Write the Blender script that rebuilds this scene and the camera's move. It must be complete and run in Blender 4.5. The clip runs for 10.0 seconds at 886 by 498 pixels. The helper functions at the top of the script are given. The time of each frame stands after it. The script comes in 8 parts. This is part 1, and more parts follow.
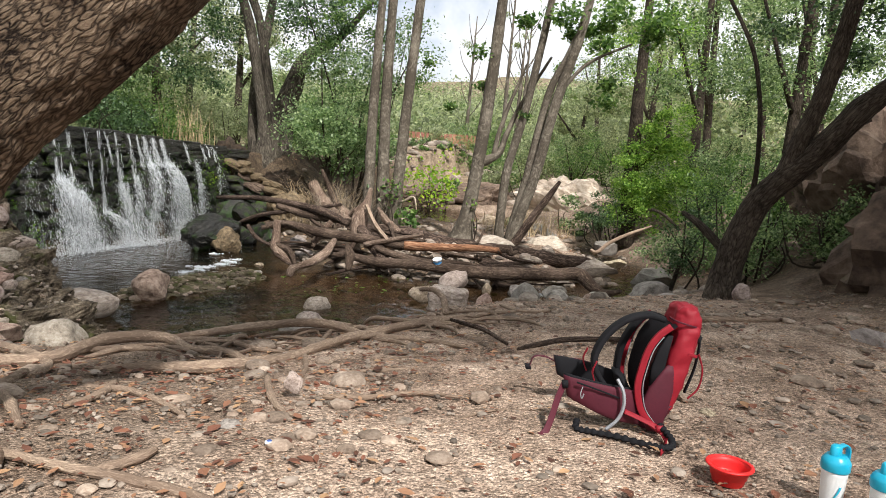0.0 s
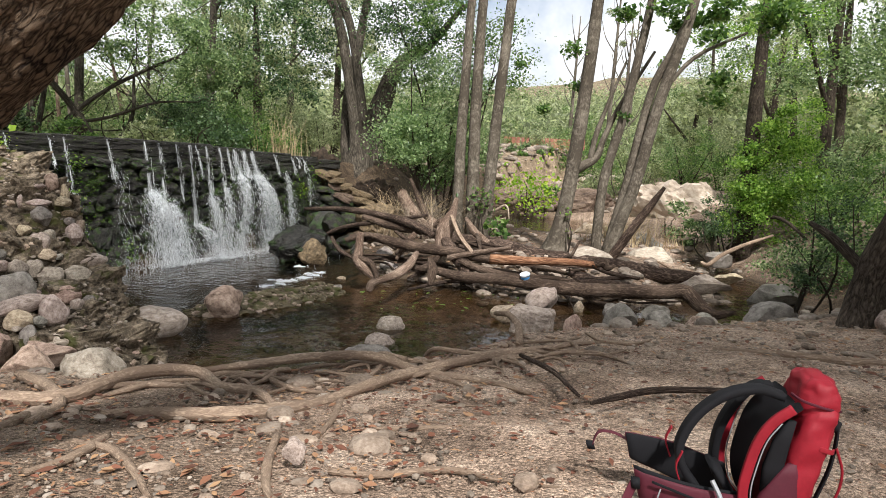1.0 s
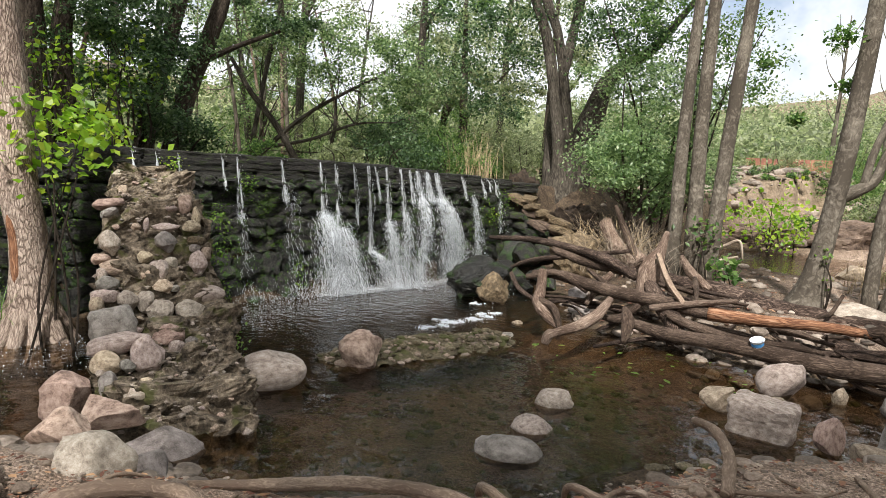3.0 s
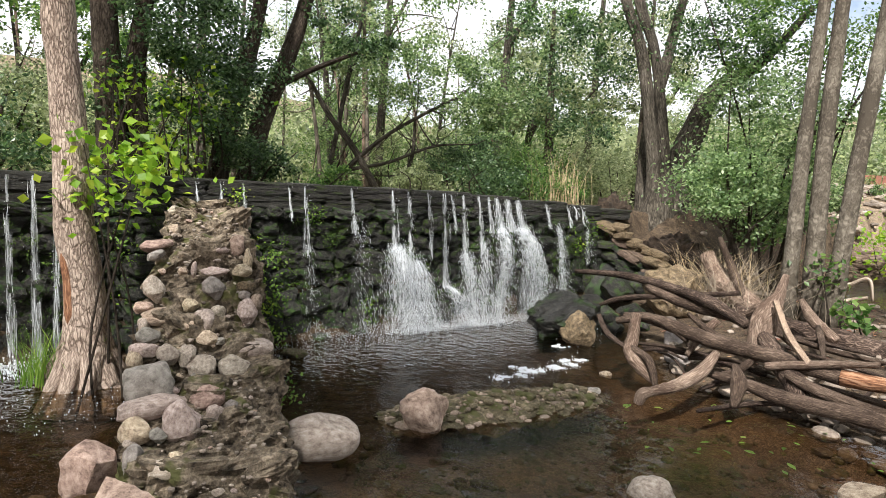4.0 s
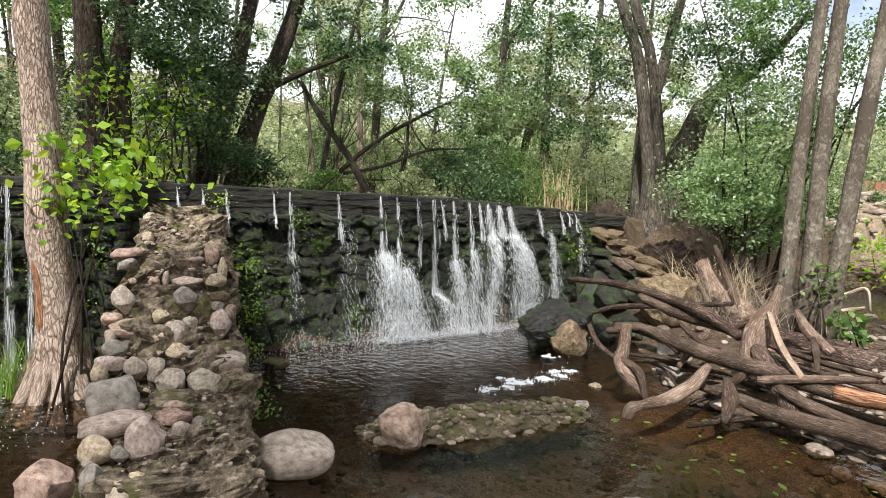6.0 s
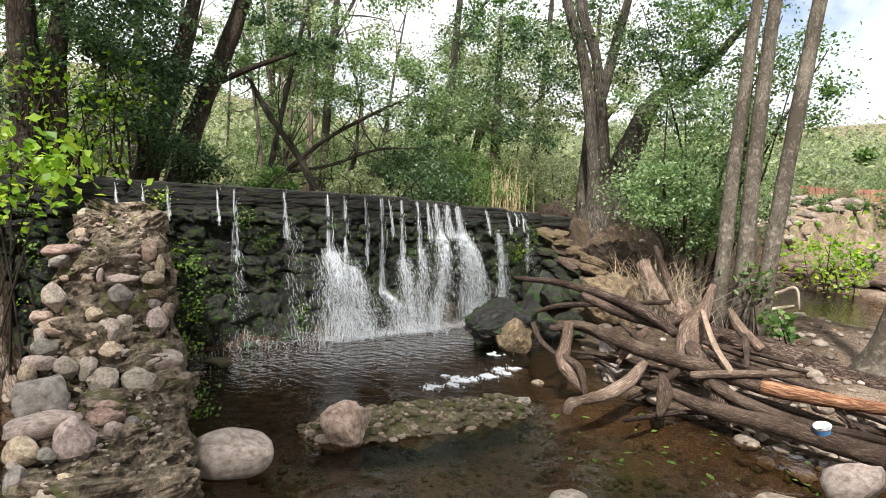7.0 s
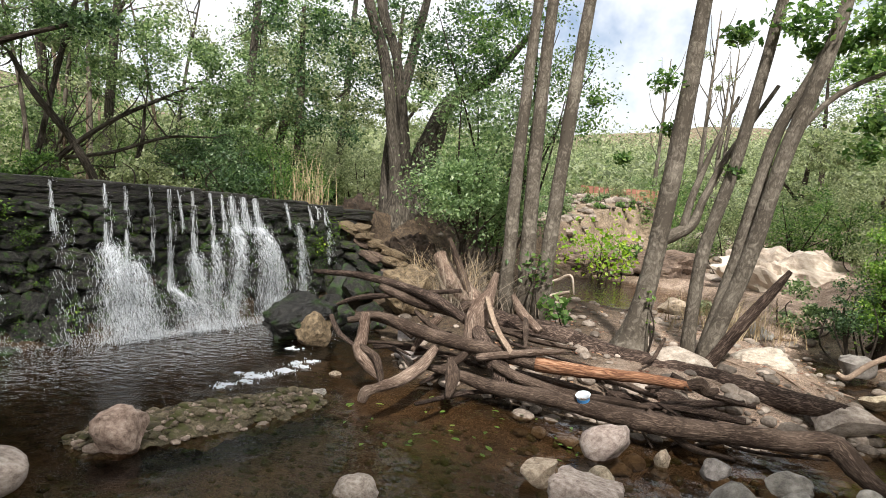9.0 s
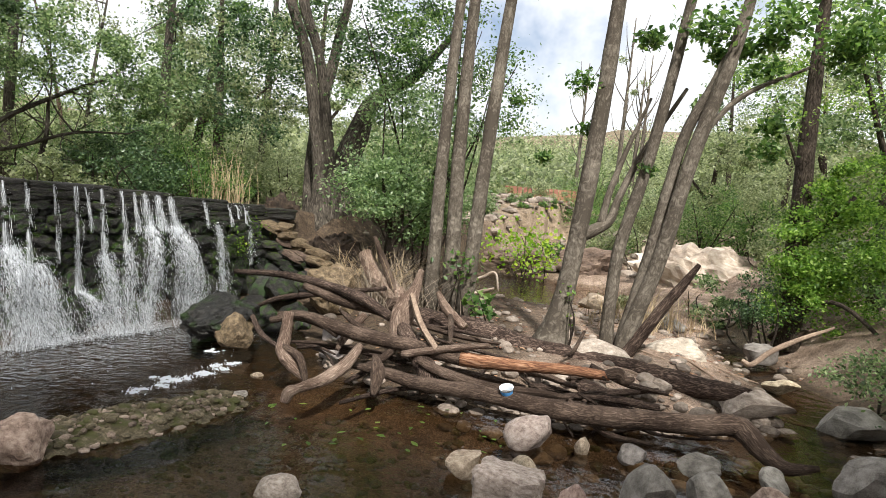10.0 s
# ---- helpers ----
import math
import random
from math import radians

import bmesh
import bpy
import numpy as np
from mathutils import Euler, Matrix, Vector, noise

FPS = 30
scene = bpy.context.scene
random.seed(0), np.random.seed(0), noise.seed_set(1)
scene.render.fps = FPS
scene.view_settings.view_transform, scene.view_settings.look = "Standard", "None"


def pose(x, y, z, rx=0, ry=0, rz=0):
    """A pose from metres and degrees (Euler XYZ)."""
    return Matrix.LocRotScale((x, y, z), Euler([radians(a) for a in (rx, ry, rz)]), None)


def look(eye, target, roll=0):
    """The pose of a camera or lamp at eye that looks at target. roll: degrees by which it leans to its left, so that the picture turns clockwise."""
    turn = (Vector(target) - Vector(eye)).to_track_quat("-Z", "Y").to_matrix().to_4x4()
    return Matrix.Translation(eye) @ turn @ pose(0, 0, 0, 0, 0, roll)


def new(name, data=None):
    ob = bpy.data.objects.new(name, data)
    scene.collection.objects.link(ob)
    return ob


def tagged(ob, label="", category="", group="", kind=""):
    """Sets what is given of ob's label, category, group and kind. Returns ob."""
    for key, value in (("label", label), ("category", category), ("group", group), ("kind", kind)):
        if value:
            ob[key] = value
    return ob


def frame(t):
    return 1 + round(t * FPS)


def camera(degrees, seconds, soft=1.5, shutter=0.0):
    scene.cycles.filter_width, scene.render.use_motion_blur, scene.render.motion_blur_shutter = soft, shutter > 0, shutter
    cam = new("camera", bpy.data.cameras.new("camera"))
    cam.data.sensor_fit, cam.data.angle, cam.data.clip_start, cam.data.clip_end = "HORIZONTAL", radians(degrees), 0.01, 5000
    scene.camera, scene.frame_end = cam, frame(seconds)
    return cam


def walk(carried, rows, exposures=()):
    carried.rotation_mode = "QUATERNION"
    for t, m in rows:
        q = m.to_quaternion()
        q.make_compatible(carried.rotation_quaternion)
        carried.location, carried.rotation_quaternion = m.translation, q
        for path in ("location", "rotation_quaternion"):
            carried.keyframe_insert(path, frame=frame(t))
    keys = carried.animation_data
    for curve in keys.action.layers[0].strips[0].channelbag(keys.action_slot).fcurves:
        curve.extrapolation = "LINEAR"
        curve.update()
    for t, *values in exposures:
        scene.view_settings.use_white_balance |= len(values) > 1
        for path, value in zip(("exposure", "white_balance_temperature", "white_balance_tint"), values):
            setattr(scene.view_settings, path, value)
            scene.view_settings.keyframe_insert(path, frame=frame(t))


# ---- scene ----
cam = camera(68.6, 10.0, soft=0.8)
PATH = [
    (0.0, -0.044, -0.358, 1.885, 82.64, -4.10, 1.24),
    (0.5, 0.150, -0.077, 1.945, 82.66, -3.87, 7.36),
    (1.0, 0.196, 0.358, 1.937, 82.58, -2.92, 10.43),
    (1.5, 0.254, 0.810, 1.909, 82.64, -2.89, 14.61),
    (2.0, 0.320, 1.238, 1.967, 82.56, -2.93, 19.40),
    (2.5, 0.264, 1.768, 1.917, 83.13, -2.88, 24.71),
    (3.0, 0.187, 2.232, 1.960, 83.55, -3.27, 30.20),
    (4.5, -0.269, 3.182, 2.245, 84.49, -3.28, 39.05),
    (5.0, -0.258, 3.221, 2.247, 84.48, -3.33, 39.14),
    (6.5, -0.096, 3.236, 2.241, 84.67, -3.94, 36.22),
    (7.0, -0.047, 3.247, 2.239, 84.85, -4.27, 33.84),
    (7.5, -0.006, 3.263, 2.232, 85.17, -4.29, 30.68),
    (8.0, 0.062, 3.240, 2.235, 85.46, -4.59, 26.78),
    (8.5, 0.119, 3.262, 2.227, 85.65, -4.94, 22.20),
    (9.0, 0.169, 3.267, 2.224, 85.79, -5.13, 17.41),
    (9.5, 0.175, 3.305, 2.186, 86.12, -5.11, 13.77),
    (10.0, 0.211, 3.267, 2.178, 86.45, -5.00, 10.96),
]
POOL = np.array([(-9.2, 2.6), (-7.85, 5.6), (-6.6, 9.7), (-5.2, 14.7), (-4.2, 14.2), (-3.3, 12.6), (-2.5, 10.9),
                 (-1.2, 10.4), (0.3, 10.3), (1.7, 10.6), (2.6, 11.3), (3.2, 13.2), (3.0, 16.0), (3.6, 16.2), (4.0, 13.0), (3.6, 10.2),
                 (2.7, 8.9), (1.7, 8.1), (0.9, 7.6), (0.17, 7.3), (-0.6, 6.7), (-1.2, 5.7), (-2.0, 5.1), (-3.0, 4.75),
                 (-4.2, 4.5), (-5.5, 3.6), (-6.5, 2.0)])


def shore(x, y):
    """Distance to the pool's edge in plan, negative inside the pool."""
    x, y = np.asarray(x, float), np.asarray(y, float)
    best, inside = np.full(np.shape(x), 1e9), np.zeros(np.shape(x), bool)
    for (ax, ay), (bx, by) in zip(POOL, np.roll(POOL, -1, axis=0)):
        dx, dy = bx - ax, by - ay
        k = np.clip(((x - ax) * dx + (y - ay) * dy) / (dx * dx + dy * dy), 0, 1)
        best = np.minimum(best, np.hypot(x - ax - k * dx, y - ay - k * dy))
        cross = (ay > y) != (by > y)
        inside ^= cross & (x < ax + (y - ay) * dx / (dy if dy else 1e-9))
    return np.where(inside, -best, best)


def step(v, a, b):
    k = np.clip((np.asarray(v, float) - a) / (b - a), 0, 1)
    return k * k * (3 - 2 * k)


def hill(x, y, cx, cy, rx, ry, h):
    return h * np.exp(-((x - cx) / rx) ** 2 - ((y - cy) / ry) ** 2)


def wall_x(y):
    return -7.85 + 0.292 * (np.asarray(y, float) - 5.6)


def gz(x, y):
    """Height of the ground."""
    x, y = np.asarray(x, float), np.asarray(y, float)
    d = shore(x, y)
    near = 0.5 * step(d, -0.05, 1.0) + 0.3 * step(d, 0.8, 3.6)
    far = 0.38 * step(d, -0.1, 1.3) + 0.10 * step(d, 1.2, 5)
    side = step(y - 0.25 * x, 6.5, 9.5)
    z = near * (1 - side) + far * side
    # the bank at the weir's right end and all the ground upstream
    up = step(wall_x(y) - x, -0.1, 0.25) * step(y, -6, 1) * (1 - step(y, 30, 60))
    bank = hill(x, y, -5.2, 17.1, 1.6, 1.9, 1.35) + hill(x, y, -7.5, 20, 3.5, 4.5, 1.5)
    z = z + bank * (1 - up)
    z = np.where(d < 0, -0.32 * step(-d, 0, 0.9) + z, z)
    z = z * (1 - up) + 1.86 * up
    # upper pool, terrace and hills
    pool2 = np.hypot((x + 0.6) / 3.0, (y - 20.5) / 3.6)
    z = z - 0.75 * (1 - step(pool2, 0.75, 1.15)) * (1 - up)
    z = z + 1.2 * step(y, 24.3, 35)
    z = z + hill(x, y, 5.6, 25.0, 2.2, 3.0, 0.5)
    z = z + 0.5 * step(x, 4.0, 5.5) * step(y, 2, 6) + 1.2 * step(x, 7, 14)
    r = np.hypot(x, y - 8)
    z = z + 5.0 * step(r, 34, 80) + 26 * step(r, 75, 240) * (0.75 + 0.25 * np.sin(np.arctan2(x, y) * 5 + 1))
    return z
walk(cam, [(t, pose(x, y, z, rx, ry, rz)) for t, x, y, z, rx, ry, rz in PATH], ((0.0, 0.86), (2.5, 0.91), (4.5, 1.22), (7.0, 1.18), (9.0, 0.99), (10.0, 0.93)))

# ---- light ----
SUN_AZIMUTH, SUN_HEIGHT = 158.0, 50.0
world = bpy.data.worlds.new("sky")
scene.world = world
world.use_nodes = True
wn, wl = world.node_tree.nodes, world.node_tree.links
sky = wn.new("ShaderNodeTexSky")
sky.sky_type, sky.sun_disc = "NISHITA", False
sky.sun_elevation, sky.sun_rotation = radians(SUN_HEIGHT), radians(SUN_AZIMUTH)
sky.air_density, sky.dust_density, sky.ozone_density = 1.0, 3.5, 1.0
# broken white cloud over the blue
wt, wnoise, wcut, wmix = wn.new("ShaderNodeTexCoord"), wn.new("ShaderNodeTexNoise"), wn.new("ShaderNodeMapRange"), wn.new("ShaderNodeMix")
wnoise.inputs["Scale"].default_value, wnoise.inputs["Detail"].default_value, wnoise.inputs["Roughness"].default_value = 3.2, 6.0, 0.6
wcut.inputs["From Min"].default_value, wcut.inputs["From Max"].default_value = 0.30, 0.50
wmix.data_type = "RGBA"
wmix.inputs["B"].default_value = (6.9, 7.05, 7.35, 1)
wl.new(wt.outputs["Generated"], wnoise.inputs["Vector"])
wl.new(wnoise.outputs["Fac"], wcut.inputs["Value"])
wl.new(wcut.outputs[0], wmix.inputs["Factor"])
wl.new(sky.outputs["Color"], wmix.inputs["A"])
wl.new(wmix.outputs["Result"], wn["Background"].inputs["Color"])
wn["Background"].inputs["Strength"].default_value = 0.090

sun_data = bpy.data.lights.new("sun", "SUN")
sun_data.energy, sun_data.angle, sun_data.color = 3.9, radians(3.0), (1.0, 0.97, 0.92)
sun = new("sun", sun_data)
az, el = radians(SUN_AZIMUTH), radians(SUN_HEIGHT)
toward = Vector((math.sin(az) * math.cos(el), math.cos(az) * math.cos(el), math.sin(el)))
sun.matrix_world = look(toward * 60, (0, 0, 0))


# ---- materials ----
def material(name, colours, scale=4.0, rough=0.85, bump=0.4, grain=40.0, spread=0.0, stretch=(1, 1, 1), coords="Object", spec=0.3, metal=0.0,
             spots=None, spot_scale=6.0, spot_size=0.12, depth=0.01):
    """Two scales of noise between three colours, with fine relief. spread: how far single objects differ in tone. spots: colour of flecks or moss."""
    m = bpy.data.materials.new(name)
    m.use_nodes = True
    n, l = m.node_tree.nodes, m.node_tree.links
    b = n["Principled BSDF"]
    b.inputs["Roughness"].default_value, b.inputs["Metallic"].default_value = rough, metal
    b.inputs["Specular IOR Level"].default_value = spec
    tc, mp = n.new("ShaderNodeTexCoord"), n.new("ShaderNodeMapping")
    mp.inputs["Scale"].default_value = stretch
    info = n.new("ShaderNodeObjectInfo")
    add = n.new("ShaderNodeVectorMath")
    add.operation = "MULTIPLY_ADD"
    l.new(info.outputs["Random"], add.inputs[0])
    add.inputs[1].default_value = (37.0, 19.0, 53.0)
    l.new(tc.outputs[coords], add.inputs[2])
    l.new(add.outputs[0], mp.inputs["Vector"])
    big, small = n.new("ShaderNodeTexNoise"), n.new("ShaderNodeTexNoise")
    for t, s, d in ((big, scale, 5.0), (small, grain, 6.0)):
        t.inputs["Scale"].default_value, t.inputs["Detail"].default_value, t.inputs["Roughness"].default_value = s, d, 0.65
        l.new(mp.outputs[0], t.inputs["Vector"])
    ramp = n.new("ShaderNodeValToRGB")
    ramp.color_ramp.elements[0].position, ramp.color_ramp.elements[1].position = 0.32, 0.70
    ramp.color_ramp.elements[0].color, ramp.color_ramp.elements[1].color = (*colours[0], 1), (*colours[-1], 1)
    if len(colours) > 2:
        ramp.color_ramp.elements.new(0.5).color = (*colours[1], 1)
    mixf = n.new("ShaderNodeMath")
    mixf.operation = "MULTIPLY_ADD"
    l.new(small.outputs["Fac"], mixf.inputs[0])
    mixf.inputs[1].default_value = 0.55
    half = n.new("ShaderNodeMath")
    half.operation = "MULTIPLY_ADD"
    l.new(big.outputs["Fac"], half.inputs[0])
    half.inputs[1].default_value, half.inputs[2].default_value = 0.9, -0.22
    l.new(half.outputs[0], mixf.inputs[2])
    l.new(mixf.outputs[0], ramp.inputs["Fac"])
    out = ramp.outputs["Color"]
    if spots:
        sp = n.new("ShaderNodeTexNoise")
        sp.inputs["Scale"].default_value, sp.inputs["Detail"].default_value = spot_scale, 4.0
        l.new(mp.outputs[0], sp.inputs["Vector"])
        cut = n.new("ShaderNodeMapRange")
        cut.inputs["From Min"].default_value, cut.inputs["From Max"].default_value = 0.62 - spot_size, 0.66 - spot_size * 0.5
        l.new(sp.outputs["Fac"], cut.inputs["Value"])
        mx = n.new("ShaderNodeMix")
        mx.data_type = "RGBA"
        l.new(cut.outputs[0], mx.inputs["Factor"])
        l.new(out, mx.inputs["A"])
        mx.inputs["B"].default_value = (*spots, 1)
        out = mx.outputs["Result"]
    if spread:
        hsv = n.new("ShaderNodeHueSaturation")
        vr = n.new("ShaderNodeMapRange")
        vr.inputs["To Min"].default_value, vr.inputs["To Max"].default_value = 1 - spread, 1 + spread
        l.new(info.outputs["Random"], vr.inputs["Value"])
        l.new(vr.outputs[0], hsv.inputs["Value"])
        hr = n.new("ShaderNodeMath")
        hr.operation = "MULTIPLY_ADD"
        hr.inputs[1].default_value, hr.inputs[2].default_value = 0.05, 0.475
        fl = n.new("ShaderNodeMath")
        fl.operation = "FRACT"
        m10 = n.new("ShaderNodeMath")
        m10.operation = "MULTIPLY"
        m10.inputs[1].default_value = 17.3
        l.new(info.outputs["Random"], m10.inputs[0])
        l.new(m10.outputs[0], fl.inputs[0])
        l.new(fl.outputs[0], hr.inputs[0])
        l.new(hr.outputs[0], hsv.inputs["Hue"])
        l.new(out, hsv.inputs["Color"])
        out = hsv.outputs["Color"]
    l.new(out, b.inputs["Base Color"])
    if bump:
        bp = n.new("ShaderNodeBump")
        bp.inputs["Strength"].default_value, bp.inputs["Distance"].default_value = bump, depth
        l.new(mixf.outputs[0], bp.inputs["Height"])
        l.new(bp.outputs[0], b.inputs["Normal"])
    return m


def bark(name, dark, mid, light, across=14.0, along=5.0, strength=1.0, depth=0.02, rough=0.92, furrow=0.30, spots=0.0, plates=0.0):
    """Furrowed bark in the tube's own coordinates: u round the trunk, v along it in metres. spots: dark scars and lenticels."""
    m = bpy.data.materials.new(name)
    m.use_nodes = True
    n, l = m.node_tree.nodes, m.node_tree.links
    b = n["Principled BSDF"]
    b.inputs["Roughness"].default_value, b.inputs["Specular IOR Level"].default_value = rough, 0.15

    def math_node(op, a, c=None, d=None):
        q = n.new("ShaderNodeMath")
        q.operation = op
        for k, s in enumerate((a, c, d)):
            if s is None:
                continue
            if isinstance(s, (int, float)):
                q.inputs[k].default_value = s
            else:
                l.new(s, q.inputs[k])
        return q.outputs[0]

    def tex(vec, scale, detail, roughness=0.6, distort=0.0):
        t = n.new("ShaderNodeTexNoise")
        t.inputs["Scale"].default_value, t.inputs["Detail"].default_value, t.inputs["Roughness"].default_value, t.inputs["Distortion"].default_value = scale, detail, roughness, distort
        l.new(vec, t.inputs["Vector"])
        return t.outputs["Fac"]

    tc, sep, comb = n.new("ShaderNodeTexCoord"), n.new("ShaderNodeSeparateXYZ"), n.new("ShaderNodeCombineXYZ")
    l.new(tc.outputs["UV"], sep.inputs[0])
    turn = math_node("MULTIPLY", sep.outputs["X"], 2 * math.pi)
    radius = across / (2 * math.pi)
    l.new(math_node("MULTIPLY", math_node("COSINE", turn), radius), comb.inputs["X"])
    l.new(math_node("MULTIPLY", math_node("SINE", turn), radius), comb.inputs["Y"])
    l.new(math_node("MULTIPLY", sep.outputs["Y"], along), comb.inputs["Z"])
    vec = comb.outputs[0]
    ridge = math_node("ABSOLUTE", math_node("MULTIPLY_ADD", tex(vec, 1.0, 3.0, 0.55, 0.9), 2.0, -1.0))
    cl = n.new("ShaderNodeMapRange")
    cl.inputs["From Max"].default_value = furrow
    l.new(ridge, cl.inputs["Value"])
    crack = cl.outputs[0]
    if plates:
        wob, vm, vo = n.new("ShaderNodeTexNoise"), n.new("ShaderNodeVectorMath"), n.new("ShaderNodeTexVoronoi")
        wob.inputs["Scale"].default_value, wob.inputs["Detail"].default_value = 0.9, 4.0
        l.new(vec, wob.inputs["Vector"])
        vm.operation = "MULTIPLY_ADD"
        vm.inputs[1].default_value = (1.5, 1.5, 1.5)
        l.new(wob.outputs["Color"], vm.inputs[0])
        l.new(vec, vm.inputs[2])
        vo.feature = "DISTANCE_TO_EDGE"
        vo.inputs["Scale"].default_value = 1.0
        l.new(vm.outputs[0], vo.inputs["Vector"])
        pl = n.new("ShaderNodeMapRange")
        pl.inputs["From Max"].default_value = 0.21
        l.new(vo.outputs["Distance"], pl.inputs["Value"])
        crack = math_node("ADD", math_node("MULTIPLY", pl.outputs[0], plates), math_node("MULTIPLY", cl.outputs[0], 1 - plates))
    fine = tex(vec, 3.4, 8.0, 0.72)
    blotch = tex(tc.outputs["Object"], 2.2, 5.0)
    h = math_node("MULTIPLY_ADD", fine, 0.85, crack)
    k = math_node("MULTIPLY_ADD", h, 0.46, math_node("MULTIPLY_ADD", blotch, 0.8, -0.34))
    ramp = n.new("ShaderNodeValToRGB")
    e = ramp.color_ramp.elements
    e[0].position, e[1].position = 0.25, 0.88
    e[0].color, e[1].color = (*dark, 1), (*light, 1)
    e.new(0.58).color = (*mid, 1)
    l.new(k, ramp.inputs["Fac"])
    out = ramp.outputs["Color"]
    if spots:
        sp, mp = n.new("ShaderNodeTexVoronoi"), n.new("ShaderNodeMapping")
        mp.inputs["Scale"].default_value = (0.8, 0.8, 0.55)
        l.new(vec, mp.inputs["Vector"])
        l.new(mp.outputs[0], sp.inputs["Vector"])
        sp.inputs["Scale"].default_value = 0.9
        cut = n.new("ShaderNodeMapRange")
        cut.inputs["From Min"].default_value, cut.inputs["From Max"].default_value, cut.inputs["To Min"].default_value, cut.inputs["To Max"].default_value = 0.10, 0.26, spots, 0.0
        l.new(sp.outputs["Distance"], cut.inputs["Value"])
        mx = n.new("ShaderNodeMix")
        mx.data_type = "RGBA"
        l.new(cut.outputs[0], mx.inputs["Factor"])
        l.new(out, mx.inputs["A"])
        mx.inputs["B"].default_value = (*[c * 0.6 for c in dark], 1)
        out = mx.outputs["Result"]
    l.new(out, b.inputs["Base Color"])
    bp = n.new("ShaderNodeBump")
    bp.inputs["Strength"].default_value, bp.inputs["Distance"].default_value = strength, depth
    l.new(h, bp.inputs["Height"])
    l.new(bp.outputs[0], b.inputs["Normal"])
    return m


def leafy(name, a, b_, c, through_light=0.35, rough=0.45):
    """Leaves: three greens from leaf to leaf, with light coming through."""
    m = bpy.data.materials.new(name)
    m.use_nodes = True
    n, l = m.node_tree.nodes, m.node_tree.links
    p = n["Principled BSDF"]
    p.inputs["Roughness"].default_value, p.inputs["Specular IOR Level"].default_value = rough, 0.4
    geo, ramp = n.new("ShaderNodeNewGeometry"), n.new("ShaderNodeValToRGB")
    e = ramp.color_ramp.elements
    e[0].position, e[1].position = 0.0, 1.0
    e[0].color, e[1].color = (*a, 1), (*c, 1)
    e.new(0.55).color = (*b_, 1)
    l.new(geo.outputs["Random Per Island"], ramp.inputs["Fac"])
    l.new(ramp.outputs["Color"], p.inputs["Base Color"])
    tr, mix = n.new("ShaderNodeBsdfTranslucent"), n.new("ShaderNodeMixShader")
    bright = n.new("ShaderNodeMix")
    bright.data_type, bright.blend_type = "RGBA", "MULTIPLY"
    bright.inputs["Factor"].default_value = 1.0
    l.new(ramp.outputs["Color"], bright.inputs["A"])
    bright.inputs["B"].default_value = (1.6, 1.7, 1.25, 1)
    l.new(bright.outputs["Result"], tr.inputs["Color"])
    mix.inputs[0].default_value = through_light
    l.new(p.outputs[0], mix.inputs[1])
    l.new(tr.outputs[0], mix.inputs[2])
    l.new(mix.outputs[0], n["Material Output"].inputs["Surface"])
    return m


def plain(name, colour, rough=0.5, spec=0.5, bump=0.0, grain=300.0, metal=0.0, vary=0.12):
    """A man-made surface with slight soiling."""
    lo, hi = [max(0, c * (1 - vary)) for c in colour], [min(1, c * (1 + vary)) for c in colour]
    return material(name, (lo, colour, hi), 9.0, rough, bump, grain, spec=spec, metal=metal, depth=0.002)


